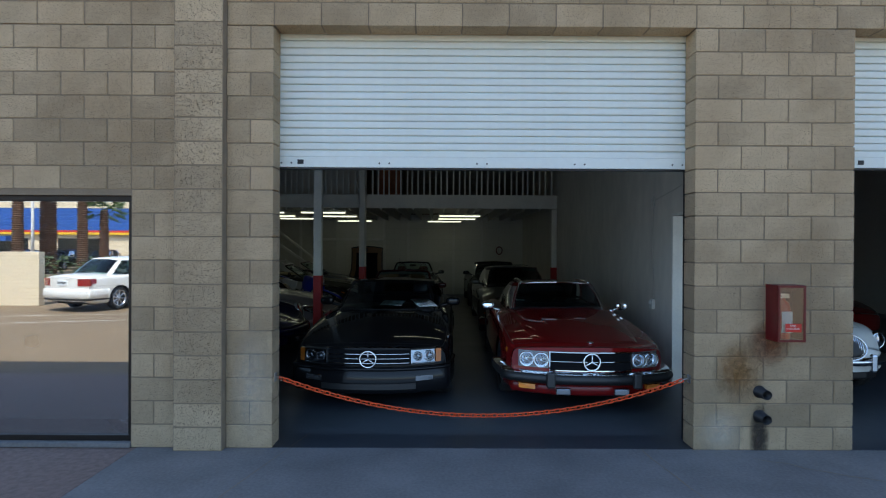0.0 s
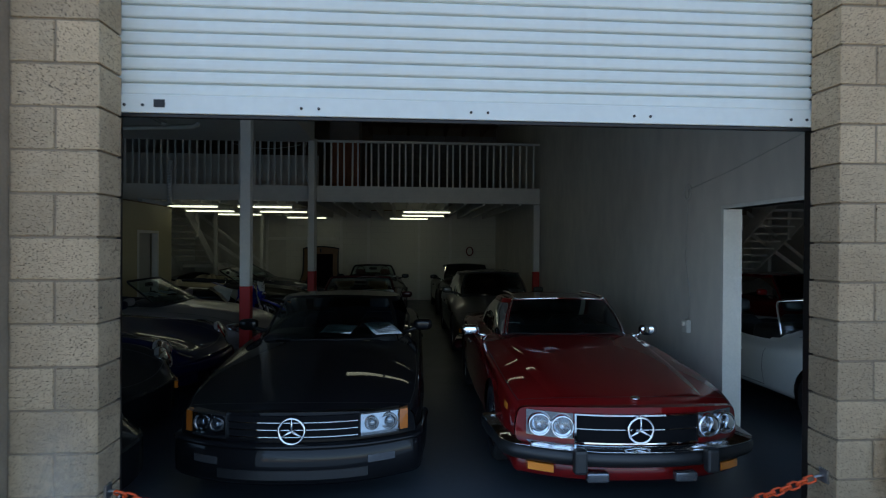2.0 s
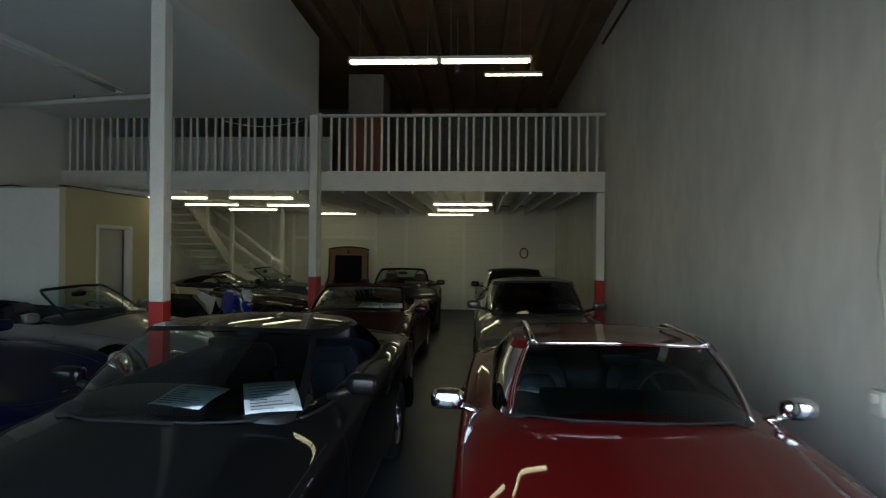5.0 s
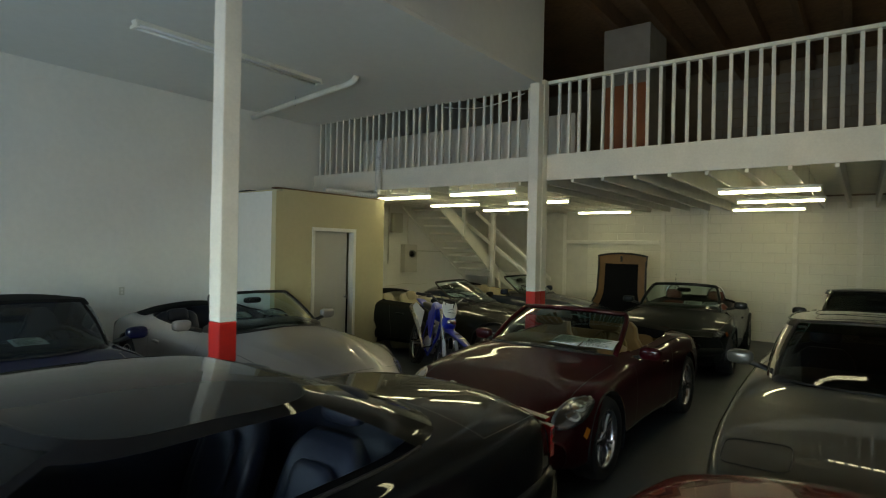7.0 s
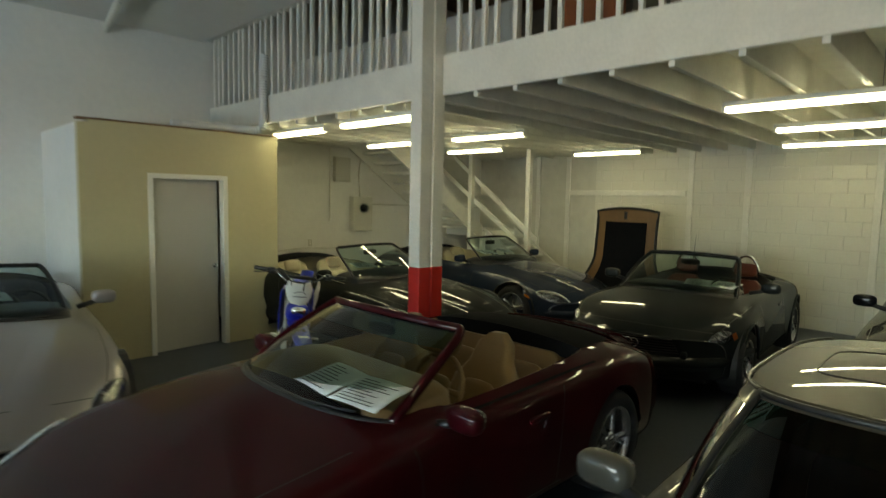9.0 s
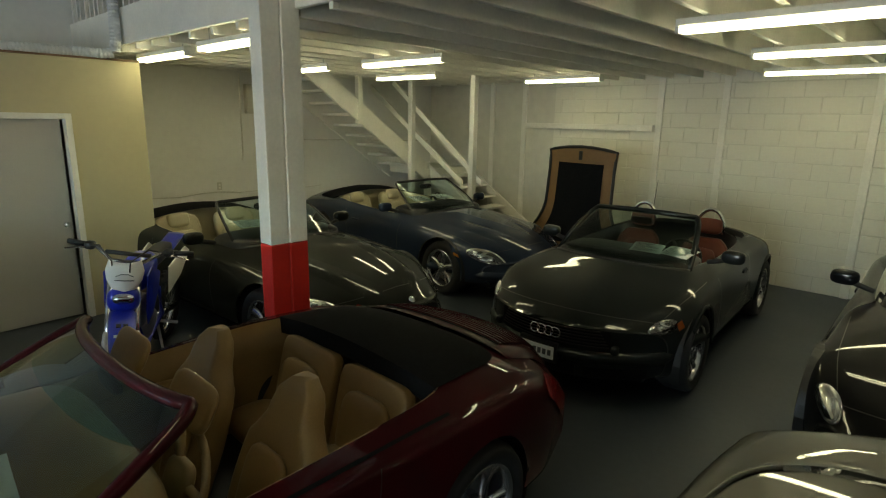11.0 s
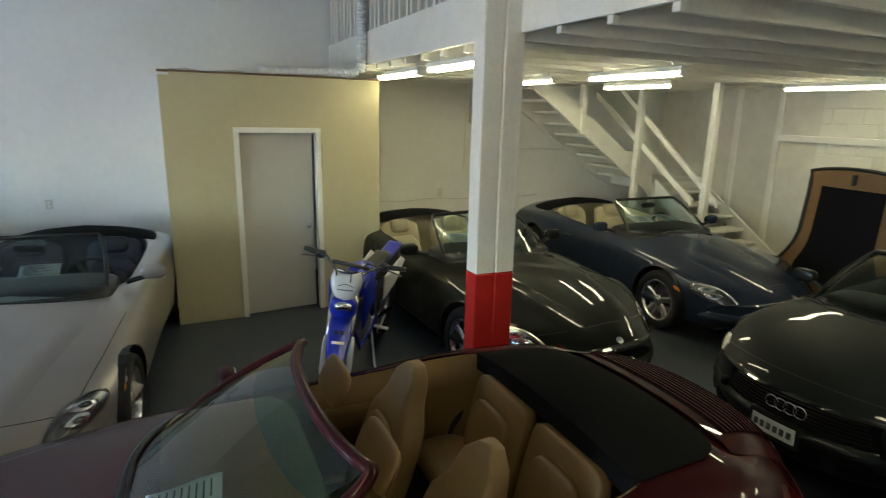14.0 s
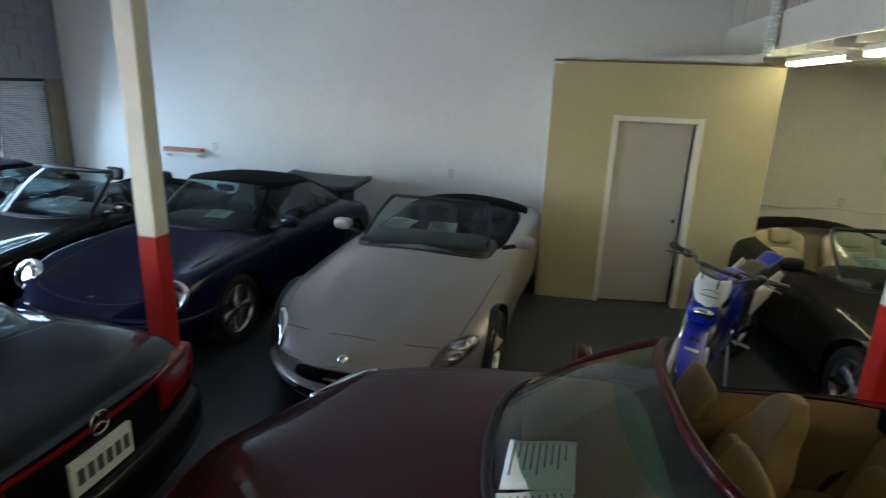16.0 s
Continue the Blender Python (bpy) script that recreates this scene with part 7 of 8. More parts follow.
# electrics on the left wall below the mezzanine
for y0, y1, z0, z1, d in ((16.87, 17.19, 2.12, 2.55, 0.09), (17.23, 17.66, 1.23, 1.86, 0.13)):
    e = empty("electrical_box", pose(LW, (y0 + y1) / 2, z0), "pale grey metal electrical box on the wall", "electrical box", "electrical boxes")
    part("case", boxm(0, d, -(y1 - y0) / 2, (y1 - y0) / 2, 0, z1 - z0, 0.006), M["beige_plastic"], e)
    part("cover", boxm(d, d + 0.008, -(y1 - y0) / 2 + 0.02, (y1 - y0) / 2 - 0.02, 0.02, z1 - z0 - 0.02, 0.003), M["beige_plastic"], e)
    if d > 0.1:
        part("meter", revolve(bmesh.new(), [(0.001, -0.09), (0.07, -0.085), (0.085, -0.06), (0.09, 0.0)], 24, pose(d, 0, 0.42, 0, 0, 90)), M["darkglass"], e, "round glass meter", True)
        part("meter_core", revolve(bmesh.new(), [(0.001, -0.05), (0.06, -0.045), (0.065, 0.0)], 20, pose(d, 0, 0.42, 0, 0, 90)), M["black"], e, smooth=True)
strip("conduit", [(LW + 0.02, 16.8, 2.7), (LW + 0.02, 16.8, 1.5), (LW + 0.02, 16.78, 1.42)], 0.012, M["white_wood"], "painted conduit down the wall", "conduit", "structure")
strip("conduit", [(LW + 0.02, 17.45, 1.86), (LW + 0.02, 17.42, 2.3), (LW + 0.02, 17.5, 2.72)], 0.014, M["white_wood"], "painted conduit from the meter box", "conduit", "structure")
strip("conduit", [(LW + 0.02, 17.66, 1.72), (LW + 0.02, 19.0, 1.70), (LW + 0.02, 20.8, 1.66)], 0.009, M["beige_plastic"], "thin cable along the wall", "cable", "structure")
strip("wall_cable", [(LW + 0.012, 14.9 + 0.3 * k, 0.95 + 0.02 * math.sin(k * 1.7)) for k in range(12)], 0.006, M["beige_plastic"], "thin cable sagging along the wall", "cable", "structure")
for y, z, x in ((11.28, 1.1, LW), (16.4, 1.05, LW), (7.6, 1.28, LW)):
    o = empty("wall_outlet", pose(x, y, z), "white plastic wall outlet", "outlet", "wall outlets")
    part("cover_plate", boxm(0, 0.006, -0.036, 0.036, -0.058, 0.058, 0.002), M["beige_plastic"], o)
    for q in (-0.022, 0.022):
        part("socket", boxm(0.006, 0.008, -0.014, 0.014, q - 0.014, q + 0.014, 0.001), M["white_wood"], o)
sh = empty("wall_shelf", pose(LW, 7.1, 1.16), "small white shelf with a brown board on top", "shelf")
part("board", boxm(0, 0.16, -0.34, 0.34, 0, 0.025, 0.004), M["white_wood"], sh)
part("bracket", plank(bmesh.new(), (0.01, -0.25, -0.06), (0.13, -0.25, -0.01), 0.03, 0.02, (0, 1, 0)), M["white_wood"], sh)
part("bracket", plank(bmesh.new(), (0.01, 0.25, -0.06), (0.13, 0.25, -0.01), 0.03, 0.02, (0, 1, 0)), M["white_wood"], sh)
tagged(link("wood_board", boxm(LW + 0.005, LW + 0.1, 6.78, 7.42, 1.186, 1.24, 0.004), M["orange_ply"]), "brown wooden board lying on the wall shelf", "board")

# right wall: cord, junction box, scuffs; hose coil on the back wall
strip("wall_cord", [(RW - 0.012, 7.95, 1.0), (RW - 0.012, 7.93, 1.3), (RW - 0.012, 8.02, 1.7), (RW - 0.012, 8.0, 2.1), (RW - 0.012, 7.98, 2.42)], 0.006, M["white_wood"], "white electric cord hanging down the wall", "cord", "structure")
strip("wall_cord", [(RW - 0.012, 7.98, 2.42), (RW - 0.012, 7.2, 2.52), (RW - 0.012, 6.0, 2.72), (RW - 0.012, 5.2, 2.85)], 0.004, M["beige_plastic"], "thin wire strung along the wall", "wire", "structure")
strip("cord_coil", [(RW - 0.02, 7.98 + 0.07 * math.cos(a * 0.7), 2.4 + 0.09 * math.sin(a * 0.7)) for a in range(22)], 0.006, M["white_wood"], "loose coil of white cord on the wall", "cord")
o = empty("junction_box", pose(RW, 7.97, 0.96), "white outlet box with a plugged cord", "outlet")
part("case", boxm(-0.05, 0, -0.05, 0.05, -0.07, 0.07, 0.006), M["white_wood"], o)
part("plug", boxm(-0.08, -0.05, -0.02, 0.02, 0.0, 0.05, 0.006), M["white_wood"], o)
strip("hose_coil", [(2.15 + 0.11 * math.cos(a * 0.5), BW - 0.05 - 0.002 * a / 6, 1.63 + 0.14 * math.sin(a * 0.5)) for a in range(50)], 0.018, M["ext_red"], "coiled red air hose hung on the back wall", "hose")
strip("conduit", [(RW - 0.03, 14.9, ROOF - 0.35), (RW - 0.03, 9.0, ROOF - 0.36), (RW - 0.03, 5.4, ROOF - 0.36)], 0.022, M["timber"], "pipe along the top of the wall", "conduit", "structure")

# dropped ceiling: unlit batten and drain pipe
ul = empty("fluorescent_lamp", pose(-4.4, 10.3, SOF), "unlit bare fluorescent batten on the dropped ceiling", "lamp", "fluorescent lamps")
part("housing", boxm(-0.05, 0.05, 0, 2.44, -0.05, -0.001, 0.008), M["white_wood"], ul)
for k in (-0.055, 0.055):
    part("tube", tube_path(bmesh.new(), [(k, 0.04, -0.065), (k, 1.22, -0.065), (k, 2.4, -0.065)], 0.016, 8), M["bike_white"], ul, "unlit tube", True)
for y in (0, 1.2, 2.4):
    part("holder", boxm(-0.08, 0.08, y, y + 0.03, -0.085, -0.05, 0.004), M["white_wood"], ul)
strip("drain_pipe", [(LW, 13.35, SOF - 0.10), (-5.4, 13.12, SOF - 0.09), (-4.1, 12.93, SOF - 0.08), (-3.95, 12.9, SOF - 0.075), (-3.87, 12.89, SOF - 0.04), (-3.86, 12.89, SOF)], 0.042, M["white_wood"], "white drain pipe below the dropped ceiling", "pipe", "structure", 14)
strip("pipe_strap", [(-5.4, 13.12, SOF), (-5.4, 13.12, SOF - 0.14)], 0.012, M["steel"], "steel strap of the drain pipe", "strap", "structure")
# ducting and cables over the boxed room
def duct(pts, r, label):
    fine = []
    for p, q in zip(pts, pts[1:]):
        n = max(2, int((Vector(q) - Vector(p)).length / 0.016))
        fine += [Vector(p).lerp(Vector(q), i / n) for i in range(n)]
    return tagged(link("flexible_duct", tube_path(bmesh.new(), fine, [r * (1.0 if i % 2 else 0.86) for i in range(len(fine))], 12), M["bike_white"]), label, "duct")
duct([(-5.06, 14.60, 2.68), (-5.06, 14.62, 2.80), (-5.08, 14.63, 3.0), (-5.08, 14.63, 3.3), (-5.06, 14.64, 3.62)], 0.055, "white corrugated duct rising beside the beam")
duct([(-5.20, 13.55, 2.655), (-5.17, 13.9, 2.66), (-5.18, 14.25, 2.665), (-5.10, 14.50, 2.66), (-5.06, 14.60, 2.68)], 0.05, "white corrugated duct lying on the boxed room")
strip("loose_cable", [(-6.3 + 0.1 * k, 12.75 + 0.15 * k, OZ + 0.045 + 0.03 * abs(math.sin(k * 1.3))) for k in range(13)], 0.012, M["black"], "loose cable lying on the boxed room", "cable")
strip("loose_cable", [(-5.3 + 0.02 * math.sin(k), 12.7 + 0.16 * k, OZ + 0.05 + 0.015 * math.sin(k * 2.1)) for k in range(13)], 0.018, M["beige_plastic"], "grey cable bundle on the boxed room", "cable")
strip("cable_loop", [(-2.3 - 0.12 * k, MY - 0.09, 4.0 - 0.10 * math.sin(math.pi * k / 12)) for k in range(13)], 0.007, M["white_wood"], "white cable looped along the railing", "cable")
strip("loose_batten", [(-2.18, 14.62, 4.05), (-2.22, 14.64, 3.5), (-2.13, 14.6, 3.15)], 0.014, M["white_wood"], "white cable hanging beside the post", "cable")
# upstairs store: panel and duct
tagged(link("store_door", boxm(-1.85, -1.15, 16.4, 16.46, BT - 0.1, 4.42, 0.006), M["orange_ply"]), "tall varnished wooden door leaning on the mezzanine", "door")
tagged(link("wall_store", boxm(-1.95, -1.2, 16.7, 17.6, BT - 0.1, ROOF - 0.3), M["grey_block"]), "grey boxed shaft on the mezzanine", "wall", "", "structure")
pr = empty("hanging_heater", pose(0.45, 14.6, 4.95, 0, 0, 20), "small grey lamp hanging from the rafters", "lamp")
part("case", revolve(bmesh.new(), [(0.001, -0.15), (0.05, -0.15), (0.055, -0.12), (0.045, 0.12), (0.02, 0.15), (0.001, 0.15)], 16, pose(0, 0, 0, 80, 0, 0)), M["steel"], pr, smooth=True)
part("stem", tube_path(bmesh.new(), [(0, 0, 0.14), (0, 0, 0.81)], 0.008, 6), M["steel"], pr)

# ---------------------------------------------------------------- trail bike
bk = empty("trail_bike", pose(-3.45, 14.02, 0, 0, 0, -36) @ Matrix.Scale(1.02, 4) @ pose(0, 0, 0, -8, 0, 0), "blue and white trail motorcycle leaning on its stand", "motorcycle")
def panel(pts, side, out, t=0.014):
    """A bevelled plastic panel from an outline in the bike's upright plane."""
    bm = bmesh.new()
    cx, cz = sum(p[0] for p in pts) / len(pts), sum(p[1] for p in pts) / len(pts)
    rings = []
    for k, o in ((1.0, 0.0), (1.0, t * 0.6), (0.93, t), (0.5, t * 1.9)):
        rings.append([(cx + (x - cx) * k, side * (out(cx + (x - cx) * k) + o), cz + (z - cz) * k) for x, z in pts])
    vr = grid_faces(bm, rings, closed=True)
    bm.faces.new(vr[0][::-1])
    bm.faces.new(vr[-1])
    return bm
def bike_wheel(x, r, w):
    t = part("wheel", revolve(bmesh.new(), [(r * 0.84, -w * 0.5), (r * 0.92, -w), (r, -w * 0.55), (r + 0.004, 0), (r, w * 0.55), (r * 0.92, w), (r * 0.84, w * 0.5), (r * 0.83, 0)], 36), M["rubber"], bk, "knobbly tyre", True, pose(x, 0, r))
    bm = bmesh.new()
    revolve(bm, [(r * 0.84, -w * 0.4), (r * 0.80, -w * 0.3), (r * 0.80, w * 0.3), (r * 0.84, w * 0.4)], 36)
    revolve(bm, [(0.03, -0.06), (0.035, -0.05), (0.025, 0), (0.035, 0.05), (0.03, 0.06)], 14)
    part("rim", bm, M["alloy"], t, smooth=True)
    bm = bmesh.new()
    for k in range(18):
        a = math.tau * k / 18
        tube_path(bm, [(0.03 * math.cos(a), 0.04 * (-1) ** k, 0.03 * math.sin(a)), (r * 0.81 * math.cos(a + 0.25), 0, r * 0.81 * math.sin(a + 0.25))], 0.002, 4)
    part("spoke_set", bm, M["steel"], t)
    knob = None
    for k in range(24):
        a = math.tau * k / 24
        for q in (-0.5, 0.5):
            mm = pose(0, 0, 0, 0, math.degrees(a), 0) @ pose(0, q * w, r)
            if knob is None:
                knob = part("tread_block", boxm(-0.018, 0.018, -0.014, 0.014, -0.004, 0.012), M["rubber"], t, m=mm).data
            else:
                share("tread_block", knob, t, mm)
bike_wheel(0.70, 0.335, 0.042)
bike_wheel(-0.70, 0.315, 0.055)
for sd_ in (1, -1):
    part("fork_leg", tube_path(bmesh.new(), [(0.70, sd_ * 0.085, 0.33), (0.58, sd_ * 0.085, 0.62), (0.44, sd_ * 0.085, 0.94)], [0.028, 0.026, 0.022], 12), M["alloy"], bk, smooth=True)
    part("fork_guard", blob(bmesh.new(), (0.03, 0.022, 0.16), 0.6, pose(0.68, sd_ * 0.10, 0.42, 0, -22, 0), 12, 8), M["bike_white"], bk, smooth=True)
    part("shroud", panel(((0.44, 0.93), (0.30, 0.97), (-0.02, 0.84), (0.0, 0.72), (0.20, 0.54), (0.33, 0.52), (0.40, 0.66)), sd_, lambda x: 0.10 + 0.09 * max(0.0, x)), M["bike_blue"], bk, "blue radiator shroud")
    part("side_panel", panel(((-0.16, 0.84), (-0.60, 0.92), (-0.74, 0.86), (-0.52, 0.68), (-0.22, 0.60)), sd_, lambda x: 0.13 + 0.05 * max(0.0, -x - 0.3)), M["bike_white"], bk, "white side panel")
    part("brake_cable", tube_path(bmesh.new(), [(0.40, sd_ * 0.26, 1.10), (0.50, sd_ * 0.16, 1.14), (0.55, sd_ * 0.06, 1.05), (0.52, sd_ * 0.05, 0.9)], 0.006, 6), M["black"], bk, smooth=True)
    part("switch_box", blob(bmesh.new(), (0.035, 0.035, 0.03), 0.6, pose(0.375, sd_ * 0.26, 1.10), 12, 8), M["black"], bk, smooth=True)
    part("foot_peg", tube_path(bmesh.new(), [(-0.12, sd_ * 0.1, 0.38), (-0.12, sd_ * 0.24, 0.38)], 0.014, 6), M["steel"], bk)
    part("grip", tube_path(bmesh.new(), [(0.36, sd_ * 0.30, 1.10), (0.32, sd_ * 0.42, 1.10)], 0.019, 10), M["black"], bk, smooth=True)
    part("lever", tube_path(bmesh.new(), [(0.40, sd_ * 0.28, 1.09), (0.41, sd_ * 0.41, 1.07)], 0.006, 6), M["alloy"], bk)
    part("swing_arm", tube_path(bmesh.new(), [(-0.12, sd_ * 0.07, 0.42), (-0.70, sd_ * 0.09, 0.33)], 0.026, 8), M["alloy"], bk, smooth=True)
    part("frame_spar", tube_path(bmesh.new(), [(0.40, sd_ * 0.05, 0.90), (0.05, sd_ * 0.12, 0.72), (-0.14, sd_ * 0.11, 0.45), (0.15, sd_ * 0.08, 0.27), (0.34, sd_ * 0.04, 0.55), (0.40, sd_ * 0.03, 0.85)], 0.02, 8), M["bike_blue"], bk, smooth=True)
part("handlebar", tube_path(bmesh.new(), [(0.32, -0.41, 1.10), (0.37, -0.24, 1.11), (0.43, -0.10, 1.02), (0.43, 0.10, 1.02), (0.37, 0.24, 1.11), (0.32, 0.41, 1.10)], 0.013, 10), M["lamp_bed"], bk, smooth=True)
part("crossbar", tube_path(bmesh.new(), [(0.40, -0.15, 1.07), (0.40, 0.15, 1.07)], 0.016, 10), M["black"], bk, smooth=True)
bm = bmesh.new()
grid_faces(bm, [[(0.56 + 0.03 * (1 - y * y) - 0.30 * (z - 0.85), y * hw, z - 0.02 * (1 - y * y) * (z > 1.0)) for y in [q / 4 - 1 for q in range(9)]] for z, hw in ((0.84, 0.055), (0.87, 0.085), (0.92, 0.112), (0.98, 0.122), (1.03, 0.108), (1.05, 0.10))])
r_ = bmesh.ops.extrude_face_region(bm, geom=bm.faces[:])
for v in [g_ for g_ in r_["geom"] if isinstance(g_, bmesh.types.BMVert)]:
    v.co.x -= 0.012
part("front_plate", bm, M["bike_white"], bk, "white front plate with a dark logo shape", True)
bm = bmesh.new()
tube_path(bm, [(0.573, -0.06, 0.920), (0.577, 0.0, 0.920), (0.573, 0.06, 0.920)], 0.004, 5)
tube_path(bm, [(0.562, -0.055, 0.945), (0.566, -0.02, 0.962), (0.566, 0.02, 0.962), (0.562, 0.055, 0.945)], 0.003, 5)
part("plate_mark", bm, M["ink"], bk)
part("headlight", blob(bmesh.new(), (0.05, 0.07, 0.04), 0.8, pose(0.595, 0, 0.795), 18, 10), M["reflector"], bk, smooth=True)
part("lamp_cowl", blob(bmesh.new(), (0.07, 0.105, 0.085), 0.7, pose(0.54, 0, 0.775), 20, 10), M["bike_blue"], bk, smooth=True)
bm = bmesh.new()
grid_faces(bm, [[(x, y * curve([(0.42, 0.05), (0.6, 0.085), (0.85, 0.08), (1.02, 0.06), (1.12, 0.015)], x), 0.71 - max(0.0, x - 0.55) ** 1.6 * 0.42 - 0.022 * abs(y) ** 2.5) for y in [q / 4 - 1 for q in range(9)]] for x in [lerp(0.42, 1.12, k / 16) for k in range(17)]])
r_ = bmesh.ops.extrude_face_region(bm, geom=bm.faces[:])
for v in [g_ for g_ in r_["geom"] if isinstance(g_, bmesh.types.BMVert)]:
    v.co.z -= 0.012
part("front_mudguard", bm, M["bike_blue"], bk, "blue front mudguard", True)
part("mark", boxm(-0.012, 0.012, -0.045, 0.045, 0, 0.002), M["bike_white"], bk, "white maker mark", m=pose(0.90, 0, 0.637, 0, 25, 0))
bm = bmesh.new()
grid_faces(bm, [[(x, y, 0.90 + 0.16 * max(0, -x - 0.50) - 1.2 * y * y) for y in [lerp(-0.07, 0.07, q / 6) for q in range(7)]] for x in [lerp(-0.45, -0.92, k / 10) for k in range(11)]])
r_ = bmesh.ops.extrude_face_region(bm, geom=bm.faces[:])
for v in [g_ for g_ in r_["geom"] if isinstance(g_, bmesh.types.BMVert)]:
    v.co.z -= 0.014
part("rear_mudguard", bm, M["bike_blue"], bk, "blue rear mudguard", True)
part("seat", blob(bmesh.new(), (0.36, 0.075, 0.05), 0.6, pose(-0.25, 0, 0.90, 0, 3, 0), 24, 10), M["black"], bk, "long black seat", True)
part("tank", blob(bmesh.new(), (0.22, 0.11, 0.11), 0.7, pose(0.16, 0, 0.88, 0, 14, 0), 20, 10), M["bike_blue"], bk, "blue tank", True)
bm = bmesh.new()
blob(bm, (0.16, 0.10, 0.12), 0.6, pose(0.02, 0, 0.40), 16, 8)
blob(bm, (0.09, 0.075, 0.13), 0.5, pose(0.14, 0, 0.56, 0, 18, 0), 14, 8)
part("engine", bm, M["steel"], bk, "grey cast engine", True)
part("exhaust", tube_path(bmesh.new(), [(0.22, -0.04, 0.58), (0.30, -0.10, 0.42), (0.10, -0.15, 0.36), (-0.2, -0.15, 0.55), (-0.45, -0.15, 0.70), (-0.85, -0.14, 0.82)], [0.02, 0.02, 0.02, 0.025, 0.05, 0.048], 12), M["alloy"], bk, smooth=True)
part("side_stand", tube_path(bmesh.new(), [(-0.10, 0.09, 0.36), (-0.02, 0.20, 0.03)], 0.012, 6), M["steel"], bk)


# the front end stands turned on its steering stem
turned = pose(0.46, 0, 0, 0, 0, 17) @ pose(-0.46, 0, 0)
for o in list(bk.children):
    base = o.name.split(".")[0]
    if base in ("fork_leg", "fork_guard", "front_plate", "plate_mark", "headlight", "lamp_cowl", "front_mudguard", "mark") or (base == "wheel" and o.matrix_basis.translation.x > 0):
        o.matrix_basis = turned @ o.matrix_basis

# ---------------------------------------------------------------- the street side, seen in the shop window
setting("wall_lot", boxm(-22.0, -11.6, -6.6, -6.35, -0.012, 1.55, 0.01), M["cream_stucco"], "low cream stucco wall at the edge of the lot", "wall")
car, B = make_car("sedan_car", (-9.25, -7.0), -73, SSED, "white saloon parked in the sunlit lot", C["sedan"], "cars in the lot")
for sd_ in (1, -1):
    part("tail_lamp", B.front_patch(*sorted((sd_ * 0.48, sd_ * 0.80)), 0.68, 0.87, 0.012, True), M["redlens"], car, "wedge shaped red tail lamp")
    part("door_gap", B.ribbon([(2.38 + 0.004 * k, lerp(5, 22, k / 14), sd_) for k in range(15)], 0.006), M["black"], car)
    part("tail_lamp_side", B.ribbon([(4.28 + 0.02 * k, 19, sd_) for k in range(9)], 0.13, 0.005), M["redlens"], car)
part("rear_bumper", B.bumper(0.34, 0.60, 0.05, 0.1, True, 0.5, 0.03), C["sedan"], car, smooth=True)
part("bumper_strip", B.bumper(0.30, 0.345, 0.03, 0.1, True, 0.5, 0.012), M["black"], car, smooth=True)
plate(car, B, 0.0, 0.76, 0.34, 0.14, True, 0.015)
for k, (a, b) in enumerate((((-16.0, -1.0), (-3.0, -4.6)), ((-16.0, -2.8), (-5.0, -5.2)))):
    tagged(link("lot_line", crack([(lerp(a[0], b[0], i / 8), lerp(a[1], b[1], i / 8)) for i in range(9)], 0.05), M["lot_line"], m=pose(0, 0, -0.011)), "faded white parking line", "line", "parking lines", "structure")
# hedge
def hedge(x0, x1, y, h):
    bm = bmesh.new()
    for _ in range(900):
        p = Vector((random.uniform(x0, x1), y + random.gauss(0, 0.28), random.uniform(0.0, h)))
        s = random.uniform(0.04, 0.09)
        a = Vector((random.gauss(0, 1), random.gauss(0, 1), random.gauss(0, 1))).normalized()
        b = a.cross(Vector((0.3, 0.2, 1))).normalized()
        bm.faces.new([bm.verts.new(p + a * s), bm.verts.new(p + b * s), bm.verts.new(p - a * s), bm.verts.new(p - b * s)])
    return tagged(link("hedge", bm, M["hedge"]), "clipped green hedge behind the lot", "hedge", "", "stuff")
hedge(-15.0, -9.5, -9.5, 1.35)
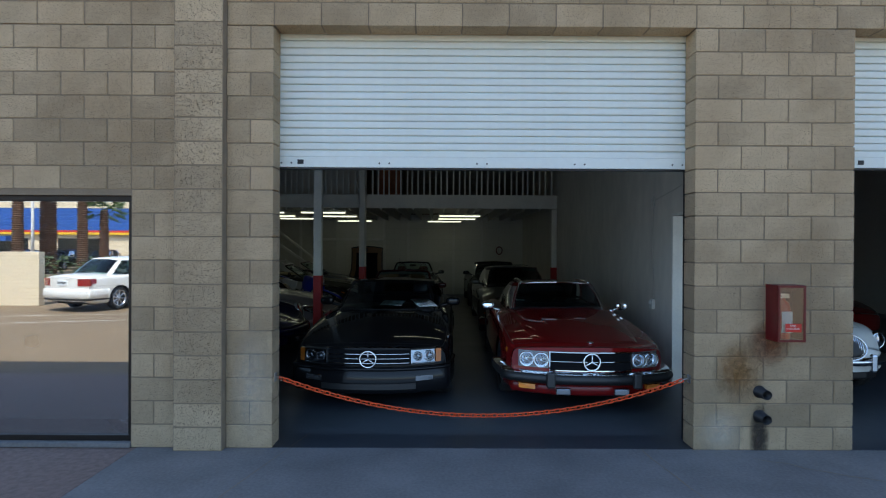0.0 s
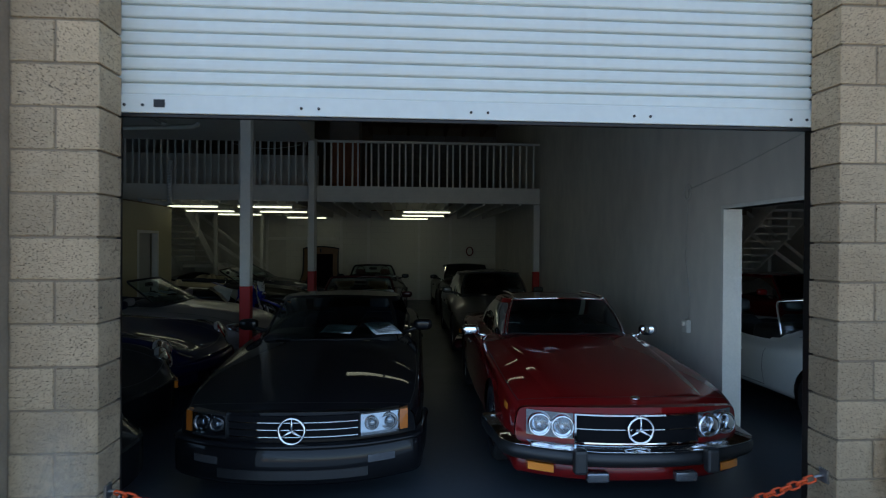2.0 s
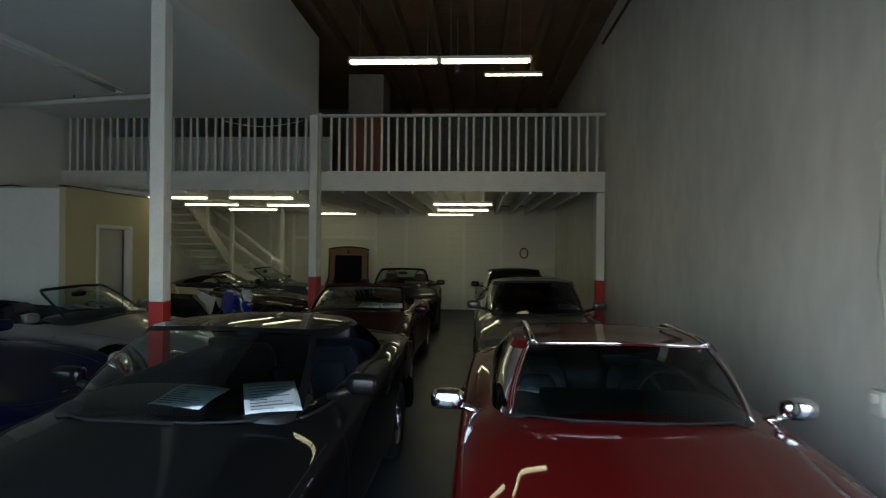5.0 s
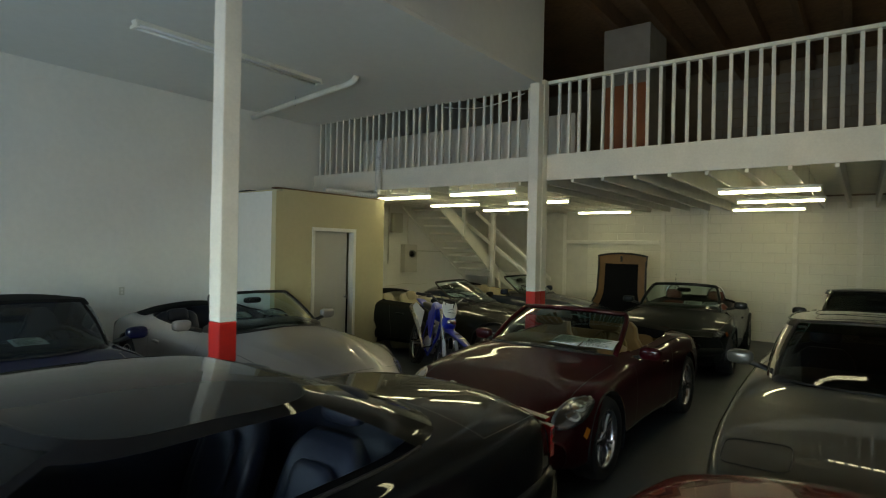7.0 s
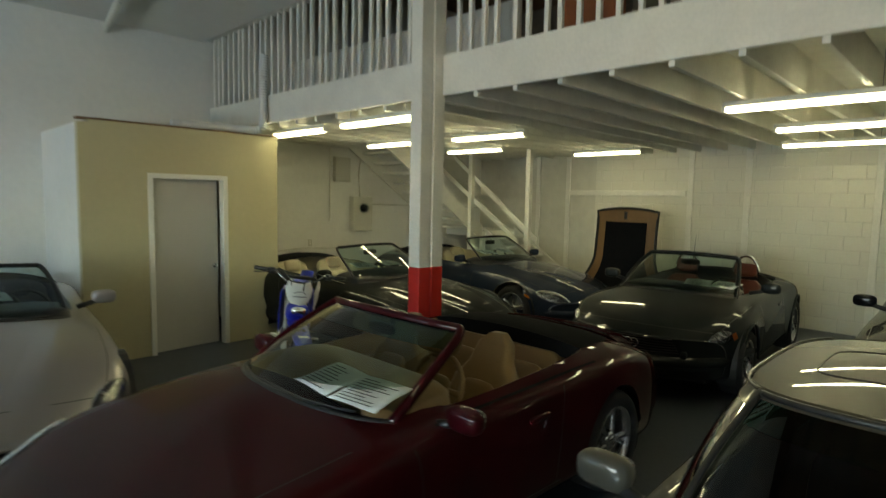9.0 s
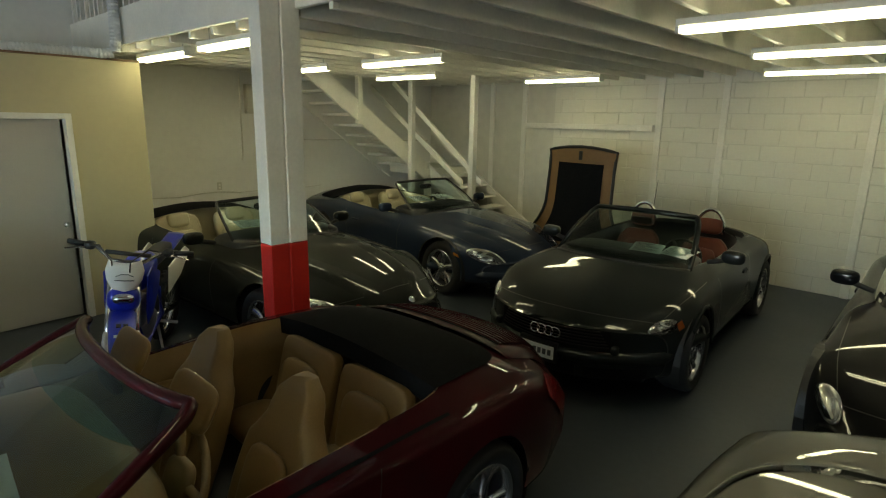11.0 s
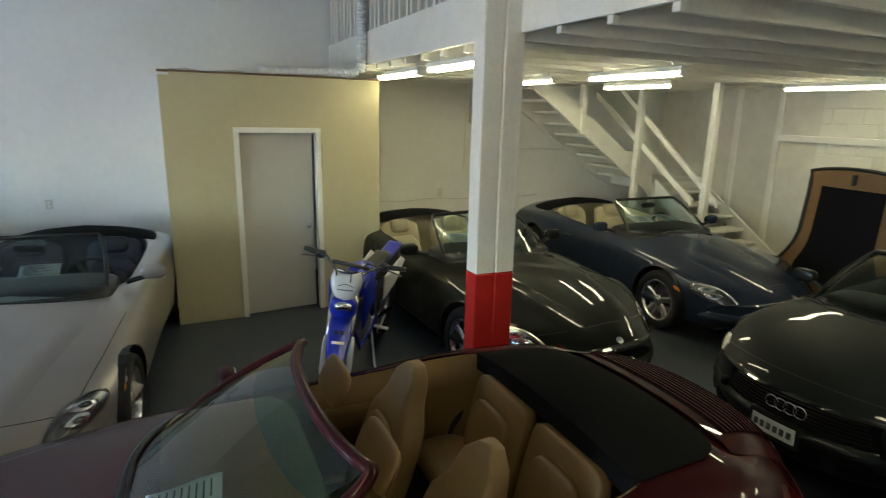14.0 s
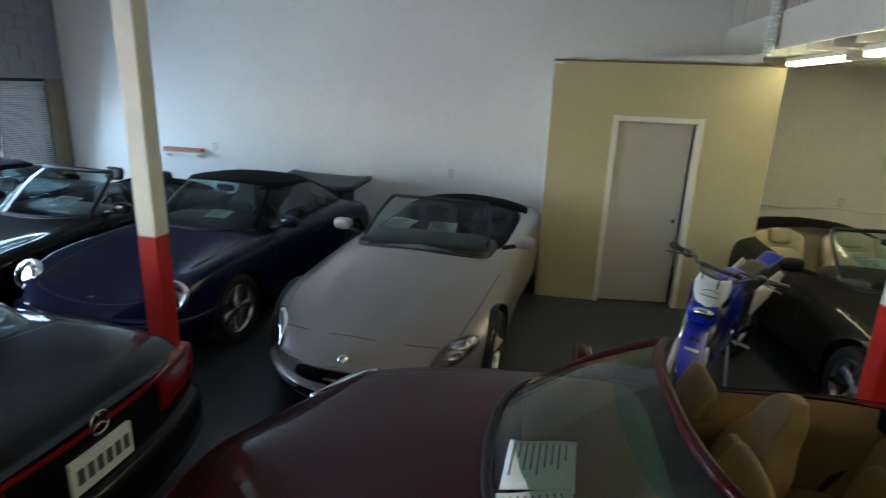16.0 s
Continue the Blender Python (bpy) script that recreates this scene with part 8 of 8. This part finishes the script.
# palms
def palm(x, y, h, r, crown):
    p = empty("palm_tree", pose(x, y, 0), "tall fan palm with a shaggy brown trunk", "tree", "palm trees")
    bm = bmesh.new()
    n = int(h / 0.12)
    for k in range(n):
        z = k * h / n
        rr = r * (1.15 - 0.35 * z / h)
        revolve(bm, [(rr * 0.8, z), (rr * (1.05 + random.uniform(0, 0.16)), z + 0.10), (rr * 0.9, z + 0.14)], 12, pose(0, 0, 0, 90, 0, 0))
    for v in bm.verts:
        v.co.z = abs(v.co.z)
    for _ in range(int(h * 26)):
        z, a = random.uniform(0.4, h), random.uniform(0, math.tau)
        rr = r * (1.12 - 0.35 * z / h)
        c = Vector((rr * math.cos(a), rr * math.sin(a), z))
        o, t = Vector((math.cos(a), math.sin(a), 0.9)) * random.uniform(0.08, 0.17), Vector((-math.sin(a), math.cos(a), 0)) * 0.05
        bm.faces.new([bm.verts.new(c - t), bm.verts.new(c + t), bm.verts.new(c + o)])
    part("trunk", bm, M["bark"], p)
    bm = bmesh.new()
    for k in range(crown):
        a, e = math.tau * k / crown * 5.0 + random.uniform(-.2, .2), random.uniform(-0.5, 1.1)
        d = Vector((math.cos(a) * math.cos(e), math.sin(a) * math.cos(e), math.sin(e)))
        c = Vector((0, 0, h)) + d * 0.75
        sd2 = d.cross(Vector((0, 0, 1))).normalized()
        for q in range(13):
            f = (q - 6) / 6 * 1.15
            tip = c + (d * math.cos(f) + sd2 * math.sin(f)) * 0.72 + Vector((0, 0, -0.28 * abs(f)))
            w = 0.035 * (d.cross(sd2))
            bm.faces.new([bm.verts.new(c - w), bm.verts.new(c + w), bm.verts.new(tip)])
        bm.faces.new([bm.verts.new(Vector((0, 0, h)) - sd2 * 0.02), bm.verts.new(Vector((0, 0, h)) + sd2 * 0.02), bm.verts.new(c)])
    part("crown", bm, M["leaf"], p)
palm(-23.6, -21.5, 9.5, 0.26, 30)
palm(-24.0, -24.5, 10.0, 0.42, 30)
palm(-21.6, -24.0, 9.0, 0.26, 30)
palm(-20.9, -25.0, 3.9, 0.26, 26)
# low shop building across the street
bd = empty("shop_building", pose(0, -46, 0), "low white shop with a blue fascia and striped band", "building")
part("wall", boxm(-75, -22, -12, 0, -0.012, 4.4), M["cream_stucco"], bd)
part("fascia", boxm(-75.2, -21.8, 0.0, 0.3, 3.0, 5.4), M["blue_panel"], bd, "blue fascia")
part("stripe", boxm(-75.2, -21.8, 0.301, 0.34, 2.78, 3.0), M["yellow_panel"], bd, "yellow stripe")
part("stripe", boxm(-75.2, -21.8, 0.301, 0.34, 3.0, 3.2), M["red_panel"], bd, "red stripe")
part("roof", boxm(-75.4, -21.6, -12, 0.32, 5.4, 6.0), M["cream_stucco"], bd)
for k in range(6):
    w = part("shop_window", boxm(-70 + 8 * k, -65 + 8 * k, 0.0, 0.06, 0.4, 2.4), M["bronze"], bd)
    part("pane", boxm(-69.9 + 8 * k, -65.1 + 8 * k, 0.061, 0.07, 0.5, 2.3), M["darkglass"], w)
part("awning", box(bmesh.new(), -48, -42, 0.3, 1.6, 2.1, 2.6, 0.03), M["blue_panel"], bd, "blue awning")
tr = empty("tile_roof_house", pose(-20.5, -34, 0), "small house with a clay tile roof", "house")
part("wall", boxm(-3, 3, -4, 0, -0.012, 2.6), M["cream_stucco"], tr)
bm = bmesh.new()
for k in range(28):
    x = -3.3 + 6.6 * k / 27
    tube_path(bm, [(x, 0.6, 2.55), (x, -2, 3.7)], 0.14, 8)
part("roof", bm, M["tile_roof"], tr, "rows of curved clay tiles")
# dark cars parked across the street
pk, B = make_car("parked_car", (-21.5, -31.0), 80, dict(SSED), "dark saloon parked across the street", C["black"], "cars across the street")
for k in range(6):
    copy_thing(pk, pose(-21.5 - 3.0 * (k + 1), -31.0 - 0.3 * (k % 2), 0, 0, 0, 82 + 5 * (k % 3)))
lp_ = empty("lamp_post", pose(-27.5, -28.0, 0), "pale steel lamp post beside the street", "lamp post")
part("pole", tube_path(bmesh.new(), [(0, 0, -0.012), (0, 0, 3), (0, 0, 8)], [0.12, 0.10, 0.07], 10), M["bike_white"], lp_, smooth=True)
part("head", blob(bmesh.new(), (0.5, 0.15, 0.08), 0.7, pose(0.4, 0, 8.0)), M["bike_white"], lp_, smooth=True)

# ---------------------------------------------------------------- single blocks of the walls
def block_mesh(w, h, d, name, material, j=0.0055, seed=0):
    """A block with worn edges, its face at y = 0, its lower left corner at the origin."""
    rnd = random.Random(seed)
    bm = bmesh.new()
    box(bm, j, w - j, 0.0, d, j, h - j, 0.004)
    for v in bm.verts:
        v.co += Vector((rnd.uniform(-1, 1), rnd.uniform(-0.3, 0.6), rnd.uniform(-1, 1))) * 0.0012
    me = bpy.data.meshes.new(name)
    bm.to_mesh(me)
    bm.free()
    me.materials.append(material)
    return me


BM_CACHE = {}
def lay(parent, x0, x1, z0, z1, y, depth, material, shift=0.0, bond=True, bw=0.4064, bh=0.2032, name="block", limit=300):
    """Courses in running bond between two uprights; cut blocks at the ends."""
    k, count = round(z0 / bh), 0
    while k * bh < z1 - 0.02:
        off = shift + (bw / 2 if (k % 2 and bond) else 0.0)
        x = x0 - ((x0 - off) % bw)
        while x < x1 - 0.012:
            a, b = max(x, x0), min(x + bw, x1)
            if b - a > 0.03 and count < limit:
                key = (round(b - a, 2), depth, material.name, random.randrange(3))
                if key not in BM_CACHE:
                    BM_CACHE[key] = block_mesh(round(b - a, 3), bh, depth, name, material, seed=len(BM_CACHE))
                o = share(name, BM_CACHE[key], parent, pose(a, y + random.uniform(-0.0015, 0.0015), k * bh))
                count += 1
            x += bw
        k += 1

lay(core_l, -2.268 + 0.416, OPL, 0, HEAD, FACE, 0.21, M["block"], OPL - 0.4064 * 4)
lay(core_l, WIN_R, -2.268, 0, HEAD, FACE, 0.1, M["block"], -2.268 - 0.4064 * 3)
lay(core_w, -5.6, WIN_R, 2.235, HEAD, FACE, 0.1, M["block"], -2.268 - 0.4064 * 3)
lay(core_r, OPR, 3.60, 0, HEAD, FACE, 0.21, M["block"], OPR)
lay(core_h, -5.6, -2.268, HEAD, 4.3, FACE, 0.1, M["block"], -2.268 - 0.4064 * 3)
lay(core_h, -1.852, 7.2, HEAD, 4.4, FACE, 0.21, M["block"], OPL)
lay(pil, -2.268, -1.852, 0, 4.4, FACE - 0.08, 0.08, M["block"], -2.268, False, 0.416)
lay(bpy.data.objects["wall_back"], -3.9, RW, 0, 2.74, BW - 0.008, 0.03, M["white_block"], 0.1)
lay(upper_back, -1.1, RW, 3.05, 5.5, BW - 0.008, 0.03, M["grey_block"], 0.1, limit=250)
lay(bpy.data.objects["wall_front_inner"], -6.8, -2.9, 2.235, 4.05, IN - 0.006, 0.02, M["inner_shade"], 0.0, limit=120)
